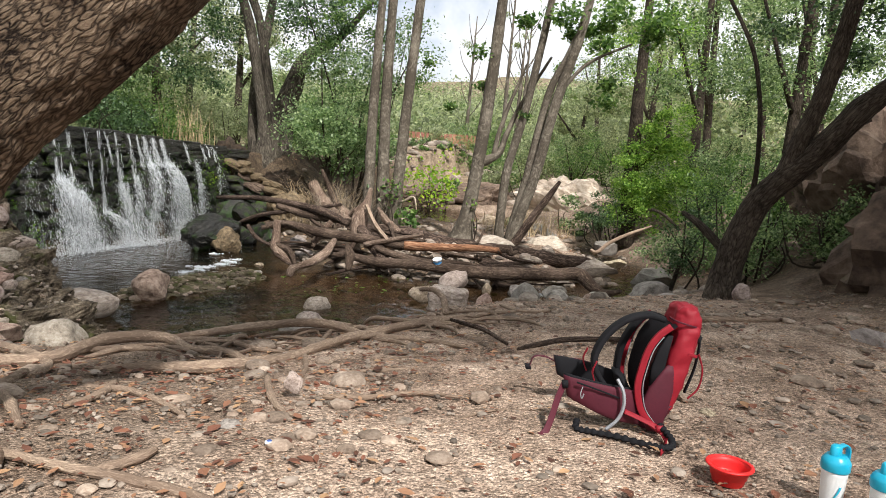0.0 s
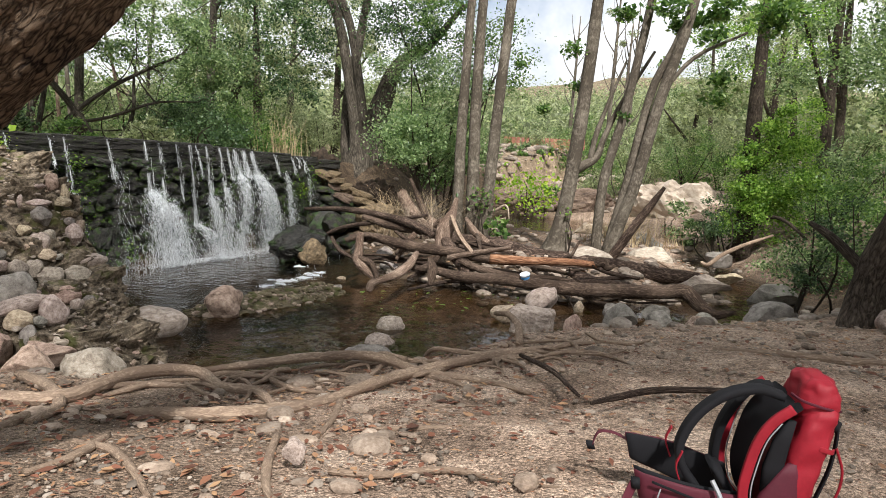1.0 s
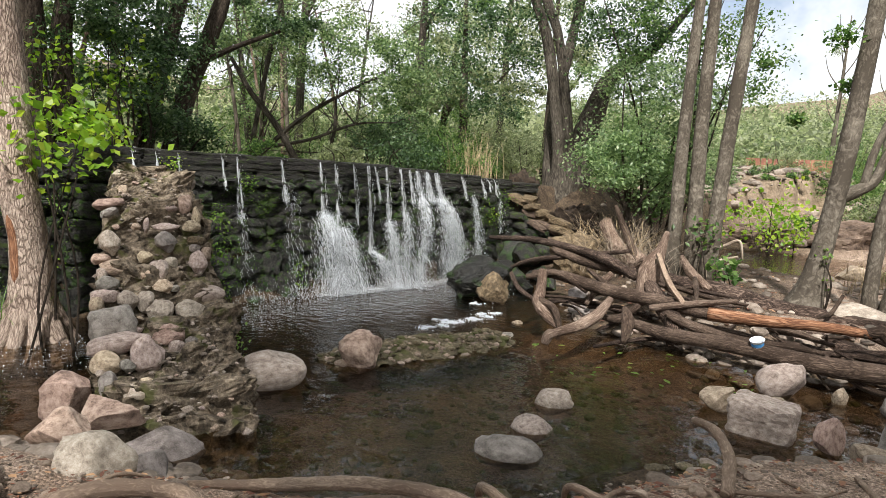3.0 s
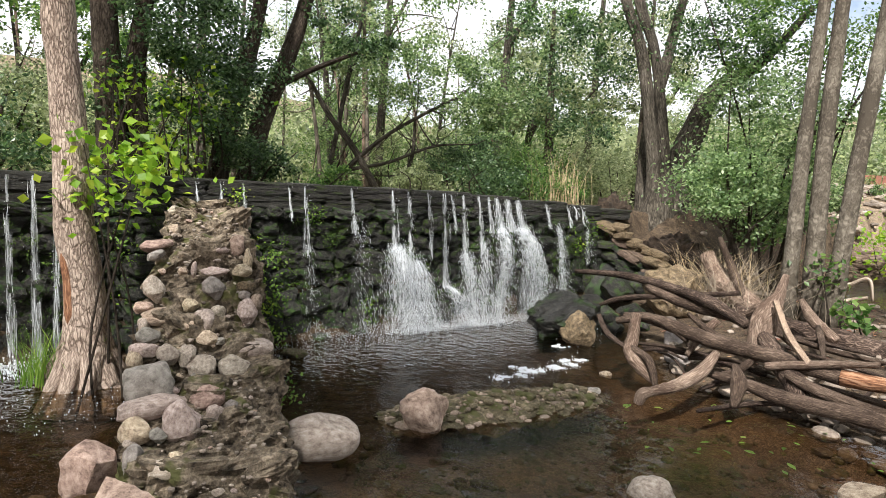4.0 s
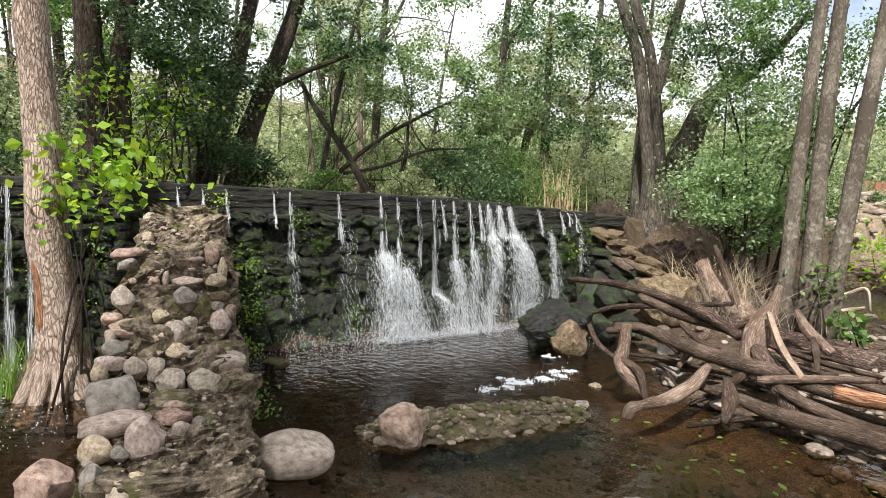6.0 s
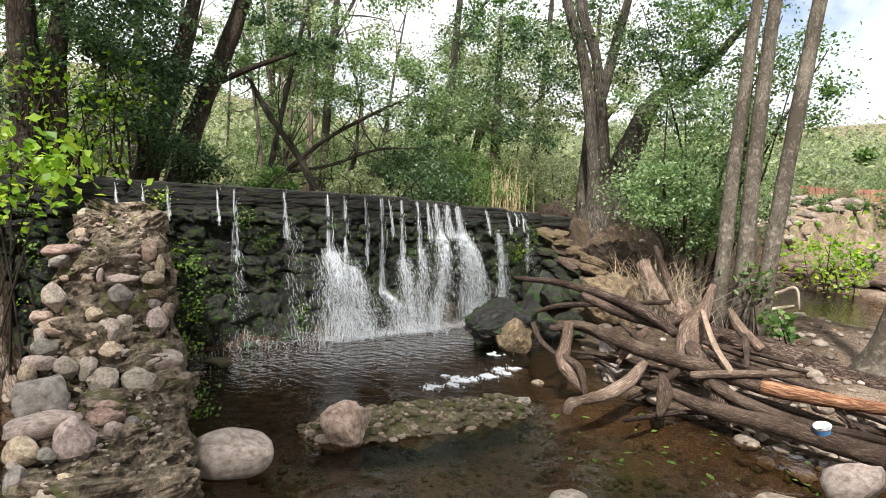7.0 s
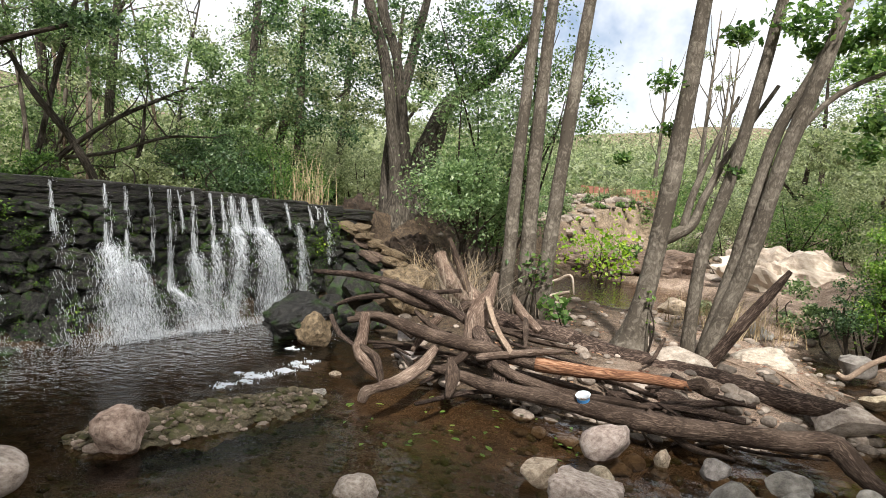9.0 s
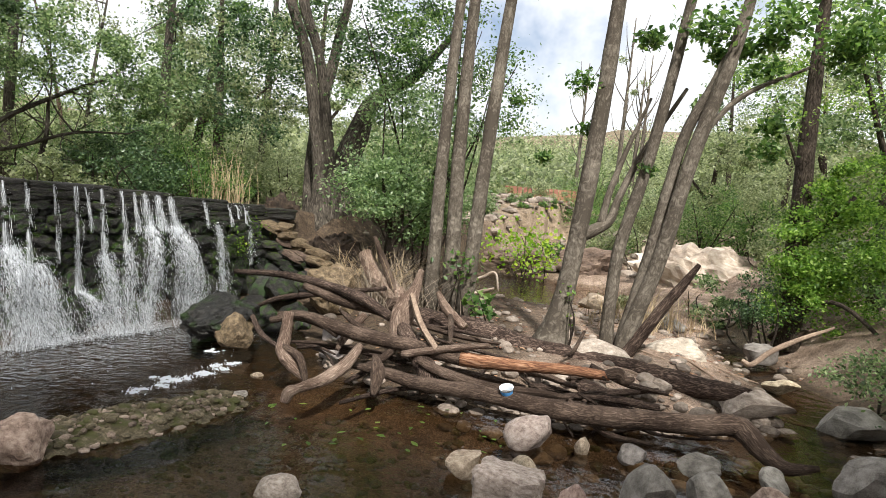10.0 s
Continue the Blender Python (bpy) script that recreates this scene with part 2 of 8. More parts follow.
def water_material(name, tint, rough, scale, height, churn=None):
    """Clear brown water. churn: a direction and distances between which the ripples die away."""
    m = bpy.data.materials.new(name)
    m.use_nodes = True
    n, l = m.node_tree.nodes, m.node_tree.links
    n.remove(n["Principled BSDF"])
    tc = n.new("ShaderNodeTexCoord")
    a, b = n.new("ShaderNodeTexNoise"), n.new("ShaderNodeTexNoise")
    a.inputs["Scale"].default_value, a.inputs["Detail"].default_value = scale, 3.0
    b.inputs["Scale"].default_value, b.inputs["Detail"].default_value = scale * 0.22, 2.0
    l.new(tc.outputs["Object"], a.inputs["Vector"])
    l.new(tc.outputs["Object"], b.inputs["Vector"])
    s = n.new("ShaderNodeMath")
    s.operation = "MULTIPLY"
    l.new(a.outputs["Fac"], s.inputs[0])
    l.new(b.outputs["Fac"], s.inputs[1])
    bp = n.new("ShaderNodeBump")
    bp.inputs["Strength"].default_value, bp.inputs["Distance"].default_value = 1.0, height
    h = s.outputs[0]
    if churn:
        dot, mr, big, mul, add = n.new("ShaderNodeVectorMath"), n.new("ShaderNodeMapRange"), n.new("ShaderNodeTexNoise"), n.new("ShaderNodeMath"), n.new("ShaderNodeMath")
        dot.operation, mul.operation, add.operation = "DOT_PRODUCT", "MULTIPLY", "ADD"
        dot.inputs[1].default_value = churn[0]
        l.new(tc.outputs["Object"], dot.inputs[0])
        mr.inputs["From Min"].default_value, mr.inputs["From Max"].default_value, mr.inputs["To Min"].default_value, mr.inputs["To Max"].default_value = churn[1], churn[2], 2.2, 0.0
        l.new(dot.outputs["Value"], mr.inputs["Value"])
        big.inputs["Scale"].default_value, big.inputs["Detail"].default_value = 9.0, 4.0
        l.new(tc.outputs["Object"], big.inputs["Vector"])
        l.new(big.outputs["Fac"], mul.inputs[0])
        l.new(mr.outputs[0], mul.inputs[1])
        l.new(mul.outputs[0], add.inputs[0])
        l.new(h, add.inputs[1])
        h = add.outputs[0]
    l.new(h, bp.inputs["Height"])
    fr = n.new("ShaderNodeFresnel")
    fr.inputs["IOR"].default_value = 1.33
    l.new(bp.outputs[0], fr.inputs["Normal"])
    gl, tr, mx = n.new("ShaderNodeBsdfGlossy"), n.new("ShaderNodeBsdfTransparent"), n.new("ShaderNodeMixShader")
    gl.inputs["Roughness"].default_value = rough
    gl.inputs["Color"].default_value = (0.9, 0.9, 0.9, 1)
    l.new(bp.outputs[0], gl.inputs["Normal"])
    tr.inputs["Color"].default_value = (*tint, 1)
    l.new(fr.outputs[0], mx.inputs[0])
    l.new(tr.outputs[0], mx.inputs[1])
    l.new(gl.outputs[0], mx.inputs[2])
    l.new(mx.outputs[0], n["Material Output"].inputs["Surface"])
    return m


def ground_material():
    """Sandy gravel, dark soil that also carries the banks' shade, and the pool's bed, by the zone attribute, with
    pebbly relief.
    """
    m = material("bank_soil", ((0.13, 0.090, 0.066), (0.315, 0.228, 0.172), (0.52, 0.405, 0.32)), 2.2, 0.95, 1.0, 60.0, depth=0.018, spec=0.15)
    n, l = m.node_tree.nodes, m.node_tree.links
    b = n["Principled BSDF"]
    old = b.inputs["Base Color"].links[0].from_socket
    at = n.new("ShaderNodeAttribute")
    at.attribute_name = "zone"
    sep = n.new("ShaderNodeSeparateColor")
    l.new(at.outputs["Color"], sep.inputs[0])
    tc = n.new("ShaderNodeTexCoord")
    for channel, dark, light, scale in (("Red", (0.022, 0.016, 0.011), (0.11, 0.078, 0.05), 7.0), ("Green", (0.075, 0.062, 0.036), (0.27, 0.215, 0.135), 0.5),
                                        ("Blue", (0.11, 0.080, 0.050), (0.34, 0.26, 0.185), 3.0)):
        noise_, ramp, mx = n.new("ShaderNodeTexNoise"), n.new("ShaderNodeValToRGB"), n.new("ShaderNodeMix")
        noise_.inputs["Scale"].default_value, noise_.inputs["Detail"].default_value, noise_.inputs["Roughness"].default_value = scale, 8.0, 0.7
        l.new(tc.outputs["Object"], noise_.inputs["Vector"])
        ramp.color_ramp.elements[0].color, ramp.color_ramp.elements[1].color = (*dark, 1), (*light, 1)
        ramp.color_ramp.elements[0].position, ramp.color_ramp.elements[1].position = 0.35, 0.68
        l.new(noise_.outputs["Fac"], ramp.inputs["Fac"])
        mx.data_type = "RGBA"
        l.new(sep.outputs[channel], mx.inputs["Factor"])
        l.new(old, mx.inputs["A"])
        l.new(ramp.outputs["Color"], mx.inputs["B"])
        old = mx.outputs["Result"]
    # loose grit: every grain its own tone and height
    for grains, low, high in ((230.0, 0.55, 1.40), (70.0, 0.55, 1.45)):
        grit, mul, hs = n.new("ShaderNodeTexVoronoi"), n.new("ShaderNodeMapRange"), n.new("ShaderNodeHueSaturation")
        grit.inputs["Scale"].default_value = grains
        l.new(tc.outputs["Object"], grit.inputs["Vector"])
        sp = n.new("ShaderNodeSeparateColor")
        l.new(grit.outputs["Color"], sp.inputs[0])
        mul.inputs["To Min"].default_value, mul.inputs["To Max"].default_value = low, high
        l.new(sp.outputs["Red"], mul.inputs["Value"])
        l.new(mul.outputs[0], hs.inputs["Value"])
        l.new(old, hs.inputs["Color"])
        old = hs.outputs[0]
    l.new(old, b.inputs["Base Color"])
    bump_ = b.inputs["Normal"].links[0].from_node
    top, was = n.new("ShaderNodeMath"), bump_.inputs["Height"].links[0].from_socket
    top.operation = "MULTIPLY_ADD"
    l.new(grit.outputs["Distance"], top.inputs[0])
    top.inputs[1].default_value = -0.7
    l.new(was, top.inputs[2])
    l.new(top.outputs[0], bump_.inputs["Height"])
    return m


M_GROUND = ground_material()
M_OAK = bark("oak_bark", (0.014, 0.009, 0.007), (0.20, 0.142, 0.098), (0.47, 0.365, 0.27), 82.0, 19.0, 1.0, 0.022, furrow=0.5, plates=0.66)
M_ALDER = bark("alder_bark", (0.075, 0.062, 0.048), (0.235, 0.205, 0.165), (0.42, 0.375, 0.315), 9.0, 8.0, 0.8, 0.010, furrow=0.8, spots=0.6)
M_DARKBARK = bark("dark_bark", (0.020, 0.015, 0.011), (0.075, 0.058, 0.045), (0.15, 0.12, 0.095), 22.0, 7.0, 0.9, 0.02, plates=0.5)
M_TORN = bark("torn_bark", (0.13, 0.092, 0.072), (0.45, 0.355, 0.29), (0.62, 0.52, 0.44), 34.0, 10.0, 1.0, 0.016, furrow=0.5, plates=0.6)
M_PALEBARK = bark("stripped_bark", (0.105, 0.068, 0.050), (0.36, 0.265, 0.205), (0.58, 0.47, 0.385), 20.0, 7.0, 1.0, 0.016, furrow=0.5, spots=0.5)
M_LOG = bark("driftwood_grey", (0.045, 0.030, 0.022), (0.175, 0.125, 0.095), (0.42, 0.335, 0.265), 22.0, 8.0, 1.0, 0.014, furrow=0.6, spots=0.3)
M_BIGBARK = bark("poplar_bark", (0.030, 0.025, 0.020), (0.115, 0.098, 0.078), (0.24, 0.21, 0.175), 26.0, 5.0, 1.0, 0.02, plates=0.3)
M_LOGDARK = bark("wet_log", (0.026, 0.017, 0.013), (0.105, 0.072, 0.056), (0.25, 0.185, 0.147), 26.0, 8.0, 0.9, 0.014)
M_LOGORANGE = bark("fresh_wood", (0.10, 0.045, 0.026), (0.27, 0.135, 0.075), (0.42, 0.27, 0.18), 12.0, 4.0, 0.5, 0.006)
M_ROOT = bark("root_bark", (0.19, 0.135, 0.10), (0.38, 0.285, 0.21), (0.53, 0.42, 0.325), 9.0, 14.0, 0.8, 0.006, furrow=0.6, spots=0.3)
M_PINKWOOD = bark("bleached_wood", (0.20, 0.15, 0.11), (0.42, 0.34, 0.27), (0.58, 0.5, 0.42), 10.0, 2.0, 0.5, 0.005)
M_TWIG = material("dry_twig", ((0.12, 0.09, 0.065), (0.25, 0.2, 0.15), (0.36, 0.3, 0.24)), 8.0)
M_STRAW = material("dry_reed", ((0.22, 0.15, 0.08), (0.40, 0.30, 0.18), (0.52, 0.42, 0.27)), 5.0)
M_STONE = material("tan_stone", ((0.115, 0.082, 0.06), (0.33, 0.245, 0.183), (0.53, 0.43, 0.335)), 3.5, 0.85, 0.6, 35.0, 0.28, depth=0.012)
M_GREYSTONE = material("grey_stone", ((0.085, 0.072, 0.063), (0.205, 0.18, 0.16), (0.35, 0.315, 0.285)), 2.2, 0.8, 0.6, 30.0, 0.25, depth=0.012)
M_PINKSTONE = material("pink_stone", ((0.155, 0.118, 0.097), (0.335, 0.272, 0.228), (0.52, 0.445, 0.39)), 4.5, 0.85, 0.6, 40.0, 0.15, depth=0.012)
M_WETSTONE = material("wet_mossy_stone", ((0.005, 0.005, 0.005), (0.020, 0.019, 0.017), (0.078, 0.072, 0.062)), 6.0, 0.42, 1.0, 30.0, 0.55, spec=0.30,
                      spots=(0.030, 0.055, 0.012), spot_scale=2.0, spot_size=0.10, depth=0.035)
M_COPING = material("gravelly_wet_coping", ((0.007, 0.007, 0.006), (0.022, 0.020, 0.017), (0.075, 0.068, 0.056)), 9.0, 0.45, 1.0, 85.0, 0.2, spec=0.3, spots=(0.03, 0.042, 0.012), spot_scale=2.5, spot_size=0.05, depth=0.03)
M_OCHRE = material("ochre_rock", ((0.030, 0.022, 0.013), (0.125, 0.088, 0.050), (0.30, 0.225, 0.14)), 5.0, 0.6, 1.0, 40.0, depth=0.02)
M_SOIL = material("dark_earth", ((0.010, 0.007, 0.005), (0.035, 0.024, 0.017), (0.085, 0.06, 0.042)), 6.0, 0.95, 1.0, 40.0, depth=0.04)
M_WETDARK = material("wet_joint", ((0.006, 0.006, 0.006), (0.018, 0.018, 0.015), (0.04, 0.042, 0.03)), 5.0, 0.35, 0.9, 30.0, spots=(0.025, 0.045, 0.01), depth=0.02)
M_MORTAR = material("mossy_mortar", ((0.022, 0.017, 0.012), (0.118, 0.092, 0.065), (0.33, 0.265, 0.195)), 9.0, 0.95, 1.0, 40.0, spots=(0.085, 0.085, 0.03), spot_scale=4.0,
                    spot_size=0.06, depth=0.03)
M_CREAM = material("cream_limestone", ((0.19, 0.145, 0.11), (0.43, 0.35, 0.28), (0.64, 0.56, 0.47)), 2.5, 0.9, 0.9, 12.0, depth=0.05)
M_CLIFF = material("brown_cliff", ((0.04, 0.027, 0.020), (0.12, 0.083, 0.062), (0.23, 0.17, 0.13)), 2.5, 0.95, 1.0, 18.0, depth=0.05)
M_ALGAE = material("algae_gravel", ((0.035, 0.028, 0.016), (0.105, 0.085, 0.05), (0.25, 0.20, 0.13)), 9.0, 0.8, 1.0, 60.0, spots=(0.075, 0.075, 0.025), depth=0.02)
M_PEBBLE = material("pebbles", ((0.10, 0.078, 0.061), (0.215, 0.172, 0.138), (0.37, 0.315, 0.265)), 3.0, 0.85, 0.3, 30.0)
M_FOAM = material("white_water", ((0.60, 0.64, 0.68), (0.74, 0.77, 0.80), (0.85, 0.87, 0.89)), 8.0, 0.4, 0.3, 60.0, spec=0.5)
_fn, _fl = M_FOAM.node_tree.nodes, M_FOAM.node_tree.links
_ft, _fm = _fn.new("ShaderNodeBsdfTranslucent"), _fn.new("ShaderNodeMixShader")
_ft.inputs["Color"].default_value = (0.93, 0.95, 0.97, 1)
_fm.inputs[0].default_value = 0.45
_fl.new(_fn["Principled BSDF"].outputs[0], _fm.inputs[1])
_fl.new(_ft.outputs[0], _fm.inputs[2])
_fl.new(_fm.outputs[0], _fn["Material Output"].inputs["Surface"])

def lacy(name, stretch, low, high):
    """Falling water, torn into strings and drops; the attribute "thin" thins a sheet's edges."""
    m = bpy.data.materials.new(name)
    m.use_nodes = True
    n, l = m.node_tree.nodes, m.node_tree.links
    b = n["Principled BSDF"]
    b.inputs["Base Color"].default_value, b.inputs["Roughness"].default_value = (0.80, 0.83, 0.86, 1), 0.35
    uv, mp, no, cut = n.new("ShaderNodeTexCoord"), n.new("ShaderNodeMapping"), n.new("ShaderNodeTexNoise"), n.new("ShaderNodeMapRange")
    mp.inputs["Scale"].default_value = (*stretch, 1.0)
    no.inputs["Scale"].default_value, no.inputs["Detail"].default_value, no.inputs["Roughness"].default_value, no.inputs["Distortion"].default_value = 1.0, 5.0, 0.72, 1.2
    cut.inputs["From Min"].default_value, cut.inputs["From Max"].default_value = low, high
    at, less = n.new("ShaderNodeAttribute"), n.new("ShaderNodeMath")
    at.attribute_name = "thin"
    less.operation = "MULTIPLY_ADD"
    less.inputs[1].default_value = -0.20
    clear, mix, tr, both = n.new("ShaderNodeBsdfTransparent"), n.new("ShaderNodeMixShader"), n.new("ShaderNodeBsdfTranslucent"), n.new("ShaderNodeMixShader")
    tr.inputs["Color"].default_value, both.inputs[0].default_value = (0.85, 0.88, 0.91, 1), 0.4
    l.new(uv.outputs["UV"], mp.inputs["Vector"])
    l.new(mp.outputs[0], no.inputs["Vector"])
    l.new(at.outputs["Fac"], less.inputs[0])
    l.new(no.outputs["Fac"], less.inputs[2])
    l.new(less.outputs[0], cut.inputs["Value"])
    l.new(b.outputs[0], both.inputs[1])
    l.new(tr.outputs[0], both.inputs[2])
    l.new(cut.outputs[0], mix.inputs[0])
    l.new(clear.outputs[0], mix.inputs[1])
    l.new(both.outputs[0], mix.inputs[2])
    l.new(mix.outputs[0], n["Material Output"].inputs["Surface"])
    return m


M_LACE = lacy("lacy_falling_water", (52.0, 13.0), 0.485, 0.64)
M_VEIL = lacy("stringy_falling_water", (90.0, 3.0), 0.43, 0.68)
M_WATER = water_material("pool_water", (0.56, 0.475, 0.36), 0.008, 4.0, 0.05, ((0.9599, -0.2803, 0), -9.1, -6.6))
M_OAKLEAF = leafy("oak_leaf", (0.020, 0.045, 0.010), (0.04, 0.085, 0.018), (0.08, 0.13, 0.03))
M_ALDERLEAF = leafy("alder_leaf", (0.030, 0.068, 0.018), (0.088, 0.165, 0.045), (0.22, 0.31, 0.095), 0.50, 0.36)
M_DARKLEAF = leafy("dark_leaf", (0.016, 0.036, 0.014), (0.050, 0.095, 0.040), (0.15, 0.22, 0.105), 0.42, 0.34)
M_OLIVELEAF = leafy("olive_leaf", (0.040, 0.070, 0.028), (0.13, 0.195, 0.088), (0.34, 0.41, 0.22), 0.50, 0.36)
M_ELDERLEAF = leafy("elder_leaf", (0.065, 0.11, 0.05), (0.18, 0.26, 0.13), (0.40, 0.48, 0.28), 0.55, 0.36)
M_BRIGHTLEAF = leafy("bright_leaf", (0.10, 0.20, 0.015), (0.20, 0.33, 0.03), (0.36, 0.42, 0.05), 0.5)
# paled and greyed so the colour carries distance haze and far sunlight
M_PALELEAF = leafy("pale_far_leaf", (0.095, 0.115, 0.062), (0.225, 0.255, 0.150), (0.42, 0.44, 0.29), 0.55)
M_IVY = leafy("ivy_leaf", (0.045, 0.10, 0.015), (0.16, 0.28, 0.05), (0.36, 0.47, 0.12), 0.55)
M_LITTER = leafy("dead_leaf", (0.06, 0.026, 0.016), (0.19, 0.075, 0.045), (0.36, 0.22, 0.12), 0.1, 0.8)
M_GRASS = leafy("grass", (0.06, 0.12, 0.015), (0.12, 0.22, 0.03), (0.22, 0.30, 0.06), 0.4)


# ---- mesh helpers ----
def mesh_from(name, verts, faces, mat, uv=None, smooth=True):
    me = bpy.data.meshes.new(name)
    me.from_pydata(np.asarray(verts, float).tolist(), [], faces if isinstance(faces, list) else faces.tolist())
    if uv is not None:
        layer = me.uv_layers.new(name="UVMap")
        idx = np.empty(len(me.loops), int)
        me.loops.foreach_get("vertex_index", idx)
        layer.data.foreach_set("uv", np.asarray(uv, float)[idx].ravel())
    if smooth:
        me.polygons.foreach_set("use_smooth", np.ones(len(me.polygons), bool))
    for mm in (mat if isinstance(mat, (list, tuple)) else [mat]):
        me.materials.append(mm)
    me.update()
    return me


def part(name, me, parent=None, label="", m=None):
    ob = new(name, me)
    if parent is not None:
        ob.parent = parent
    if m is not None:
        ob.matrix_basis = m
    if label:
        tagged(ob, label)
    return ob


def thing(name, at, label, category, group="", kind=""):
    ob = new(name)
    ob.empty_display_size = 0.1
    ob.location = at
    return tagged(ob, label, category, group, kind)


def spline(points, n):
    """Catmull-Rom through the points (rows of any width), n steps a span."""
    p = np.asarray(points, float)
    p = np.vstack([2 * p[0] - p[1], p, 2 * p[-1] - p[-2]])
    out = []
    for i in range(1, len(p) - 2):
        for t in np.linspace(0, 1, n, endpoint=False):
            out.append(0.5 * (2 * p[i] + (p[i + 1] - p[i - 1]) * t + (2 * p[i - 1] - 5 * p[i] + 4 * p[i + 1] - p[i + 2]) * t ** 2
                              + (3 * p[i] - p[i - 1] - 3 * p[i + 1] + p[i + 2]) * t ** 3))
    out.append(p[-2])
    return np.array(out)


def tube(points, seg=10, n=6, knots=0.06, rough=0.12, seed=0.0, flare=0.0, fine=0.0):
    """A limb along rows of (x, y, z, radius): verts, faces and uv, closed at both ends."""
    c = spline(points, n)
    xyz, r = c[:, :3], np.maximum(c[:, 3], 0.002)
    tang = np.gradient(xyz, axis=0)
    tang /= np.maximum(np.linalg.norm(tang, axis=1), 1e-9)[:, None]
    side = np.cross(tang[0], (0.31, 0.17, 0.93))
    if np.linalg.norm(side) < 0.1:
        side = np.cross(tang[0], (1, 0, 0))
    along = np.r_[0, np.cumsum(np.linalg.norm(np.diff(xyz, axis=0), axis=1))]
    verts, uv = [], []
    for i in range(len(xyz)):
        side = side - tang[i] * (side @ tang[i])
        side /= np.linalg.norm(side)
        up = np.cross(tang[i], side)
        for k in range(seg + 1):
            a = 2 * math.pi * (k % seg) / seg
            d = side * math.cos(a) + up * math.sin(a)
            q = xyz[i] + d * r[i]
            bumpy = 1 + rough * noise.noise(Vector(q * (0.55 / max(r[i], 0.02)) + seed)) + knots * noise.noise(Vector(q * 2.3 + seed + 9))
            if fine:
                bumpy += fine * noise.noise(Vector((k / seg * 17, along[i] * 9, seed)))
            if flare:
                bumpy += flare * max(0, 1 - along[i] / (4.0 * r[0])) ** 2 * (0.6 + 0.8 * abs(math.sin(a * 2.5 + seed)))
            verts.append(xyz[i] + d * r[i] * bumpy)
            uv.append((k / seg, along[i]))
    w = seg + 1
    faces = [(i * w + k, i * w + k + 1, (i + 1) * w + k + 1, (i + 1) * w + k) for i in range(len(xyz) - 1) for k in range(seg)]
    for ring in (0, len(xyz) - 1):
        base = len(verts)
        verts.append(xyz[ring])
        uv.append((0.5, along[ring]))
        faces += [(ring * w + k, ring * w + k + 1, base) if ring else (ring * w + k + 1, ring * w + k, base) for k in range(seg)]
    return np.array(verts), faces, np.array(uv)


def join(pieces):
    verts, faces, uv, n = [], [], [], 0
    for v, f, u in pieces:
        verts.append(v)
        faces += [tuple(i + n for i in q) for q in f]
        uv.append(u)
        n += len(v)
    return np.vstack(verts), faces, np.vstack(uv)


def ico(sub):
    bm = bmesh.new()
    bmesh.ops.create_icosphere(bm, subdivisions=sub, radius=1.0)
    v = np.array([q.co[:] for q in bm.verts])
    f = [tuple(q.index for q in face.verts) for face in bm.faces]
    bm.free()
    return v, f


ICO = {k: ico(k) for k in (1, 2, 3, 4, 5)}


def rock(seed, sub=3, facets=6, lumps=0.22, pits=0.06, cut=0.72):
    """A stone about one metre in half-size: a lumpy ball cut by planes, pitted."""
    r = np.random.default_rng(seed)
    v, f = ICO[sub]
    v = v.copy()
    for _ in range(facets):
        d = r.normal(size=3)
        d /= np.linalg.norm(d)
        off = r.uniform(cut, 0.97)
        over = v @ d - off
        v -= np.outer(np.maximum(over, 0) * 0.92, d)
    off = Vector(r.uniform(-50, 50, 3))
    s = np.array([1 + lumps * noise.noise(Vector(q) * 1.3 + off) + pits * noise.noise(Vector(q) * 4.5 + off) + pits * 0.6 * noise.noise(Vector(q) * 11 + off) for q in v])
    return v * s[:, None], f


def rock_mesh(name, seed, mat, sub=3, smooth=True, **kw):
    v, f = rock(seed, sub, **kw)
    me = mesh_from(name, v, f, mat, smooth=smooth)
    me.set_sharp_from_angle(angle=radians(24))
    return me


def box_stone(seed, sub=3, power=5.0, lumps=0.10):
    """A dressed, worn block of half-size one."""
    r = np.random.default_rng(seed)
    v, f = ICO[sub]
    n = (np.abs(v) ** power).sum(1) ** (1 / power)
    v = v / n[:, None]
    off = Vector(r.uniform(-50, 50, 3))
    s = np.array([1 + lumps * noise.noise(Vector(q) * 1.5 + off) + 0.06 * noise.noise(Vector(q) * 4 + off) + 0.035 * noise.noise(Vector(q) * 10 + off) for q in v])
    return v * s[:, None], f


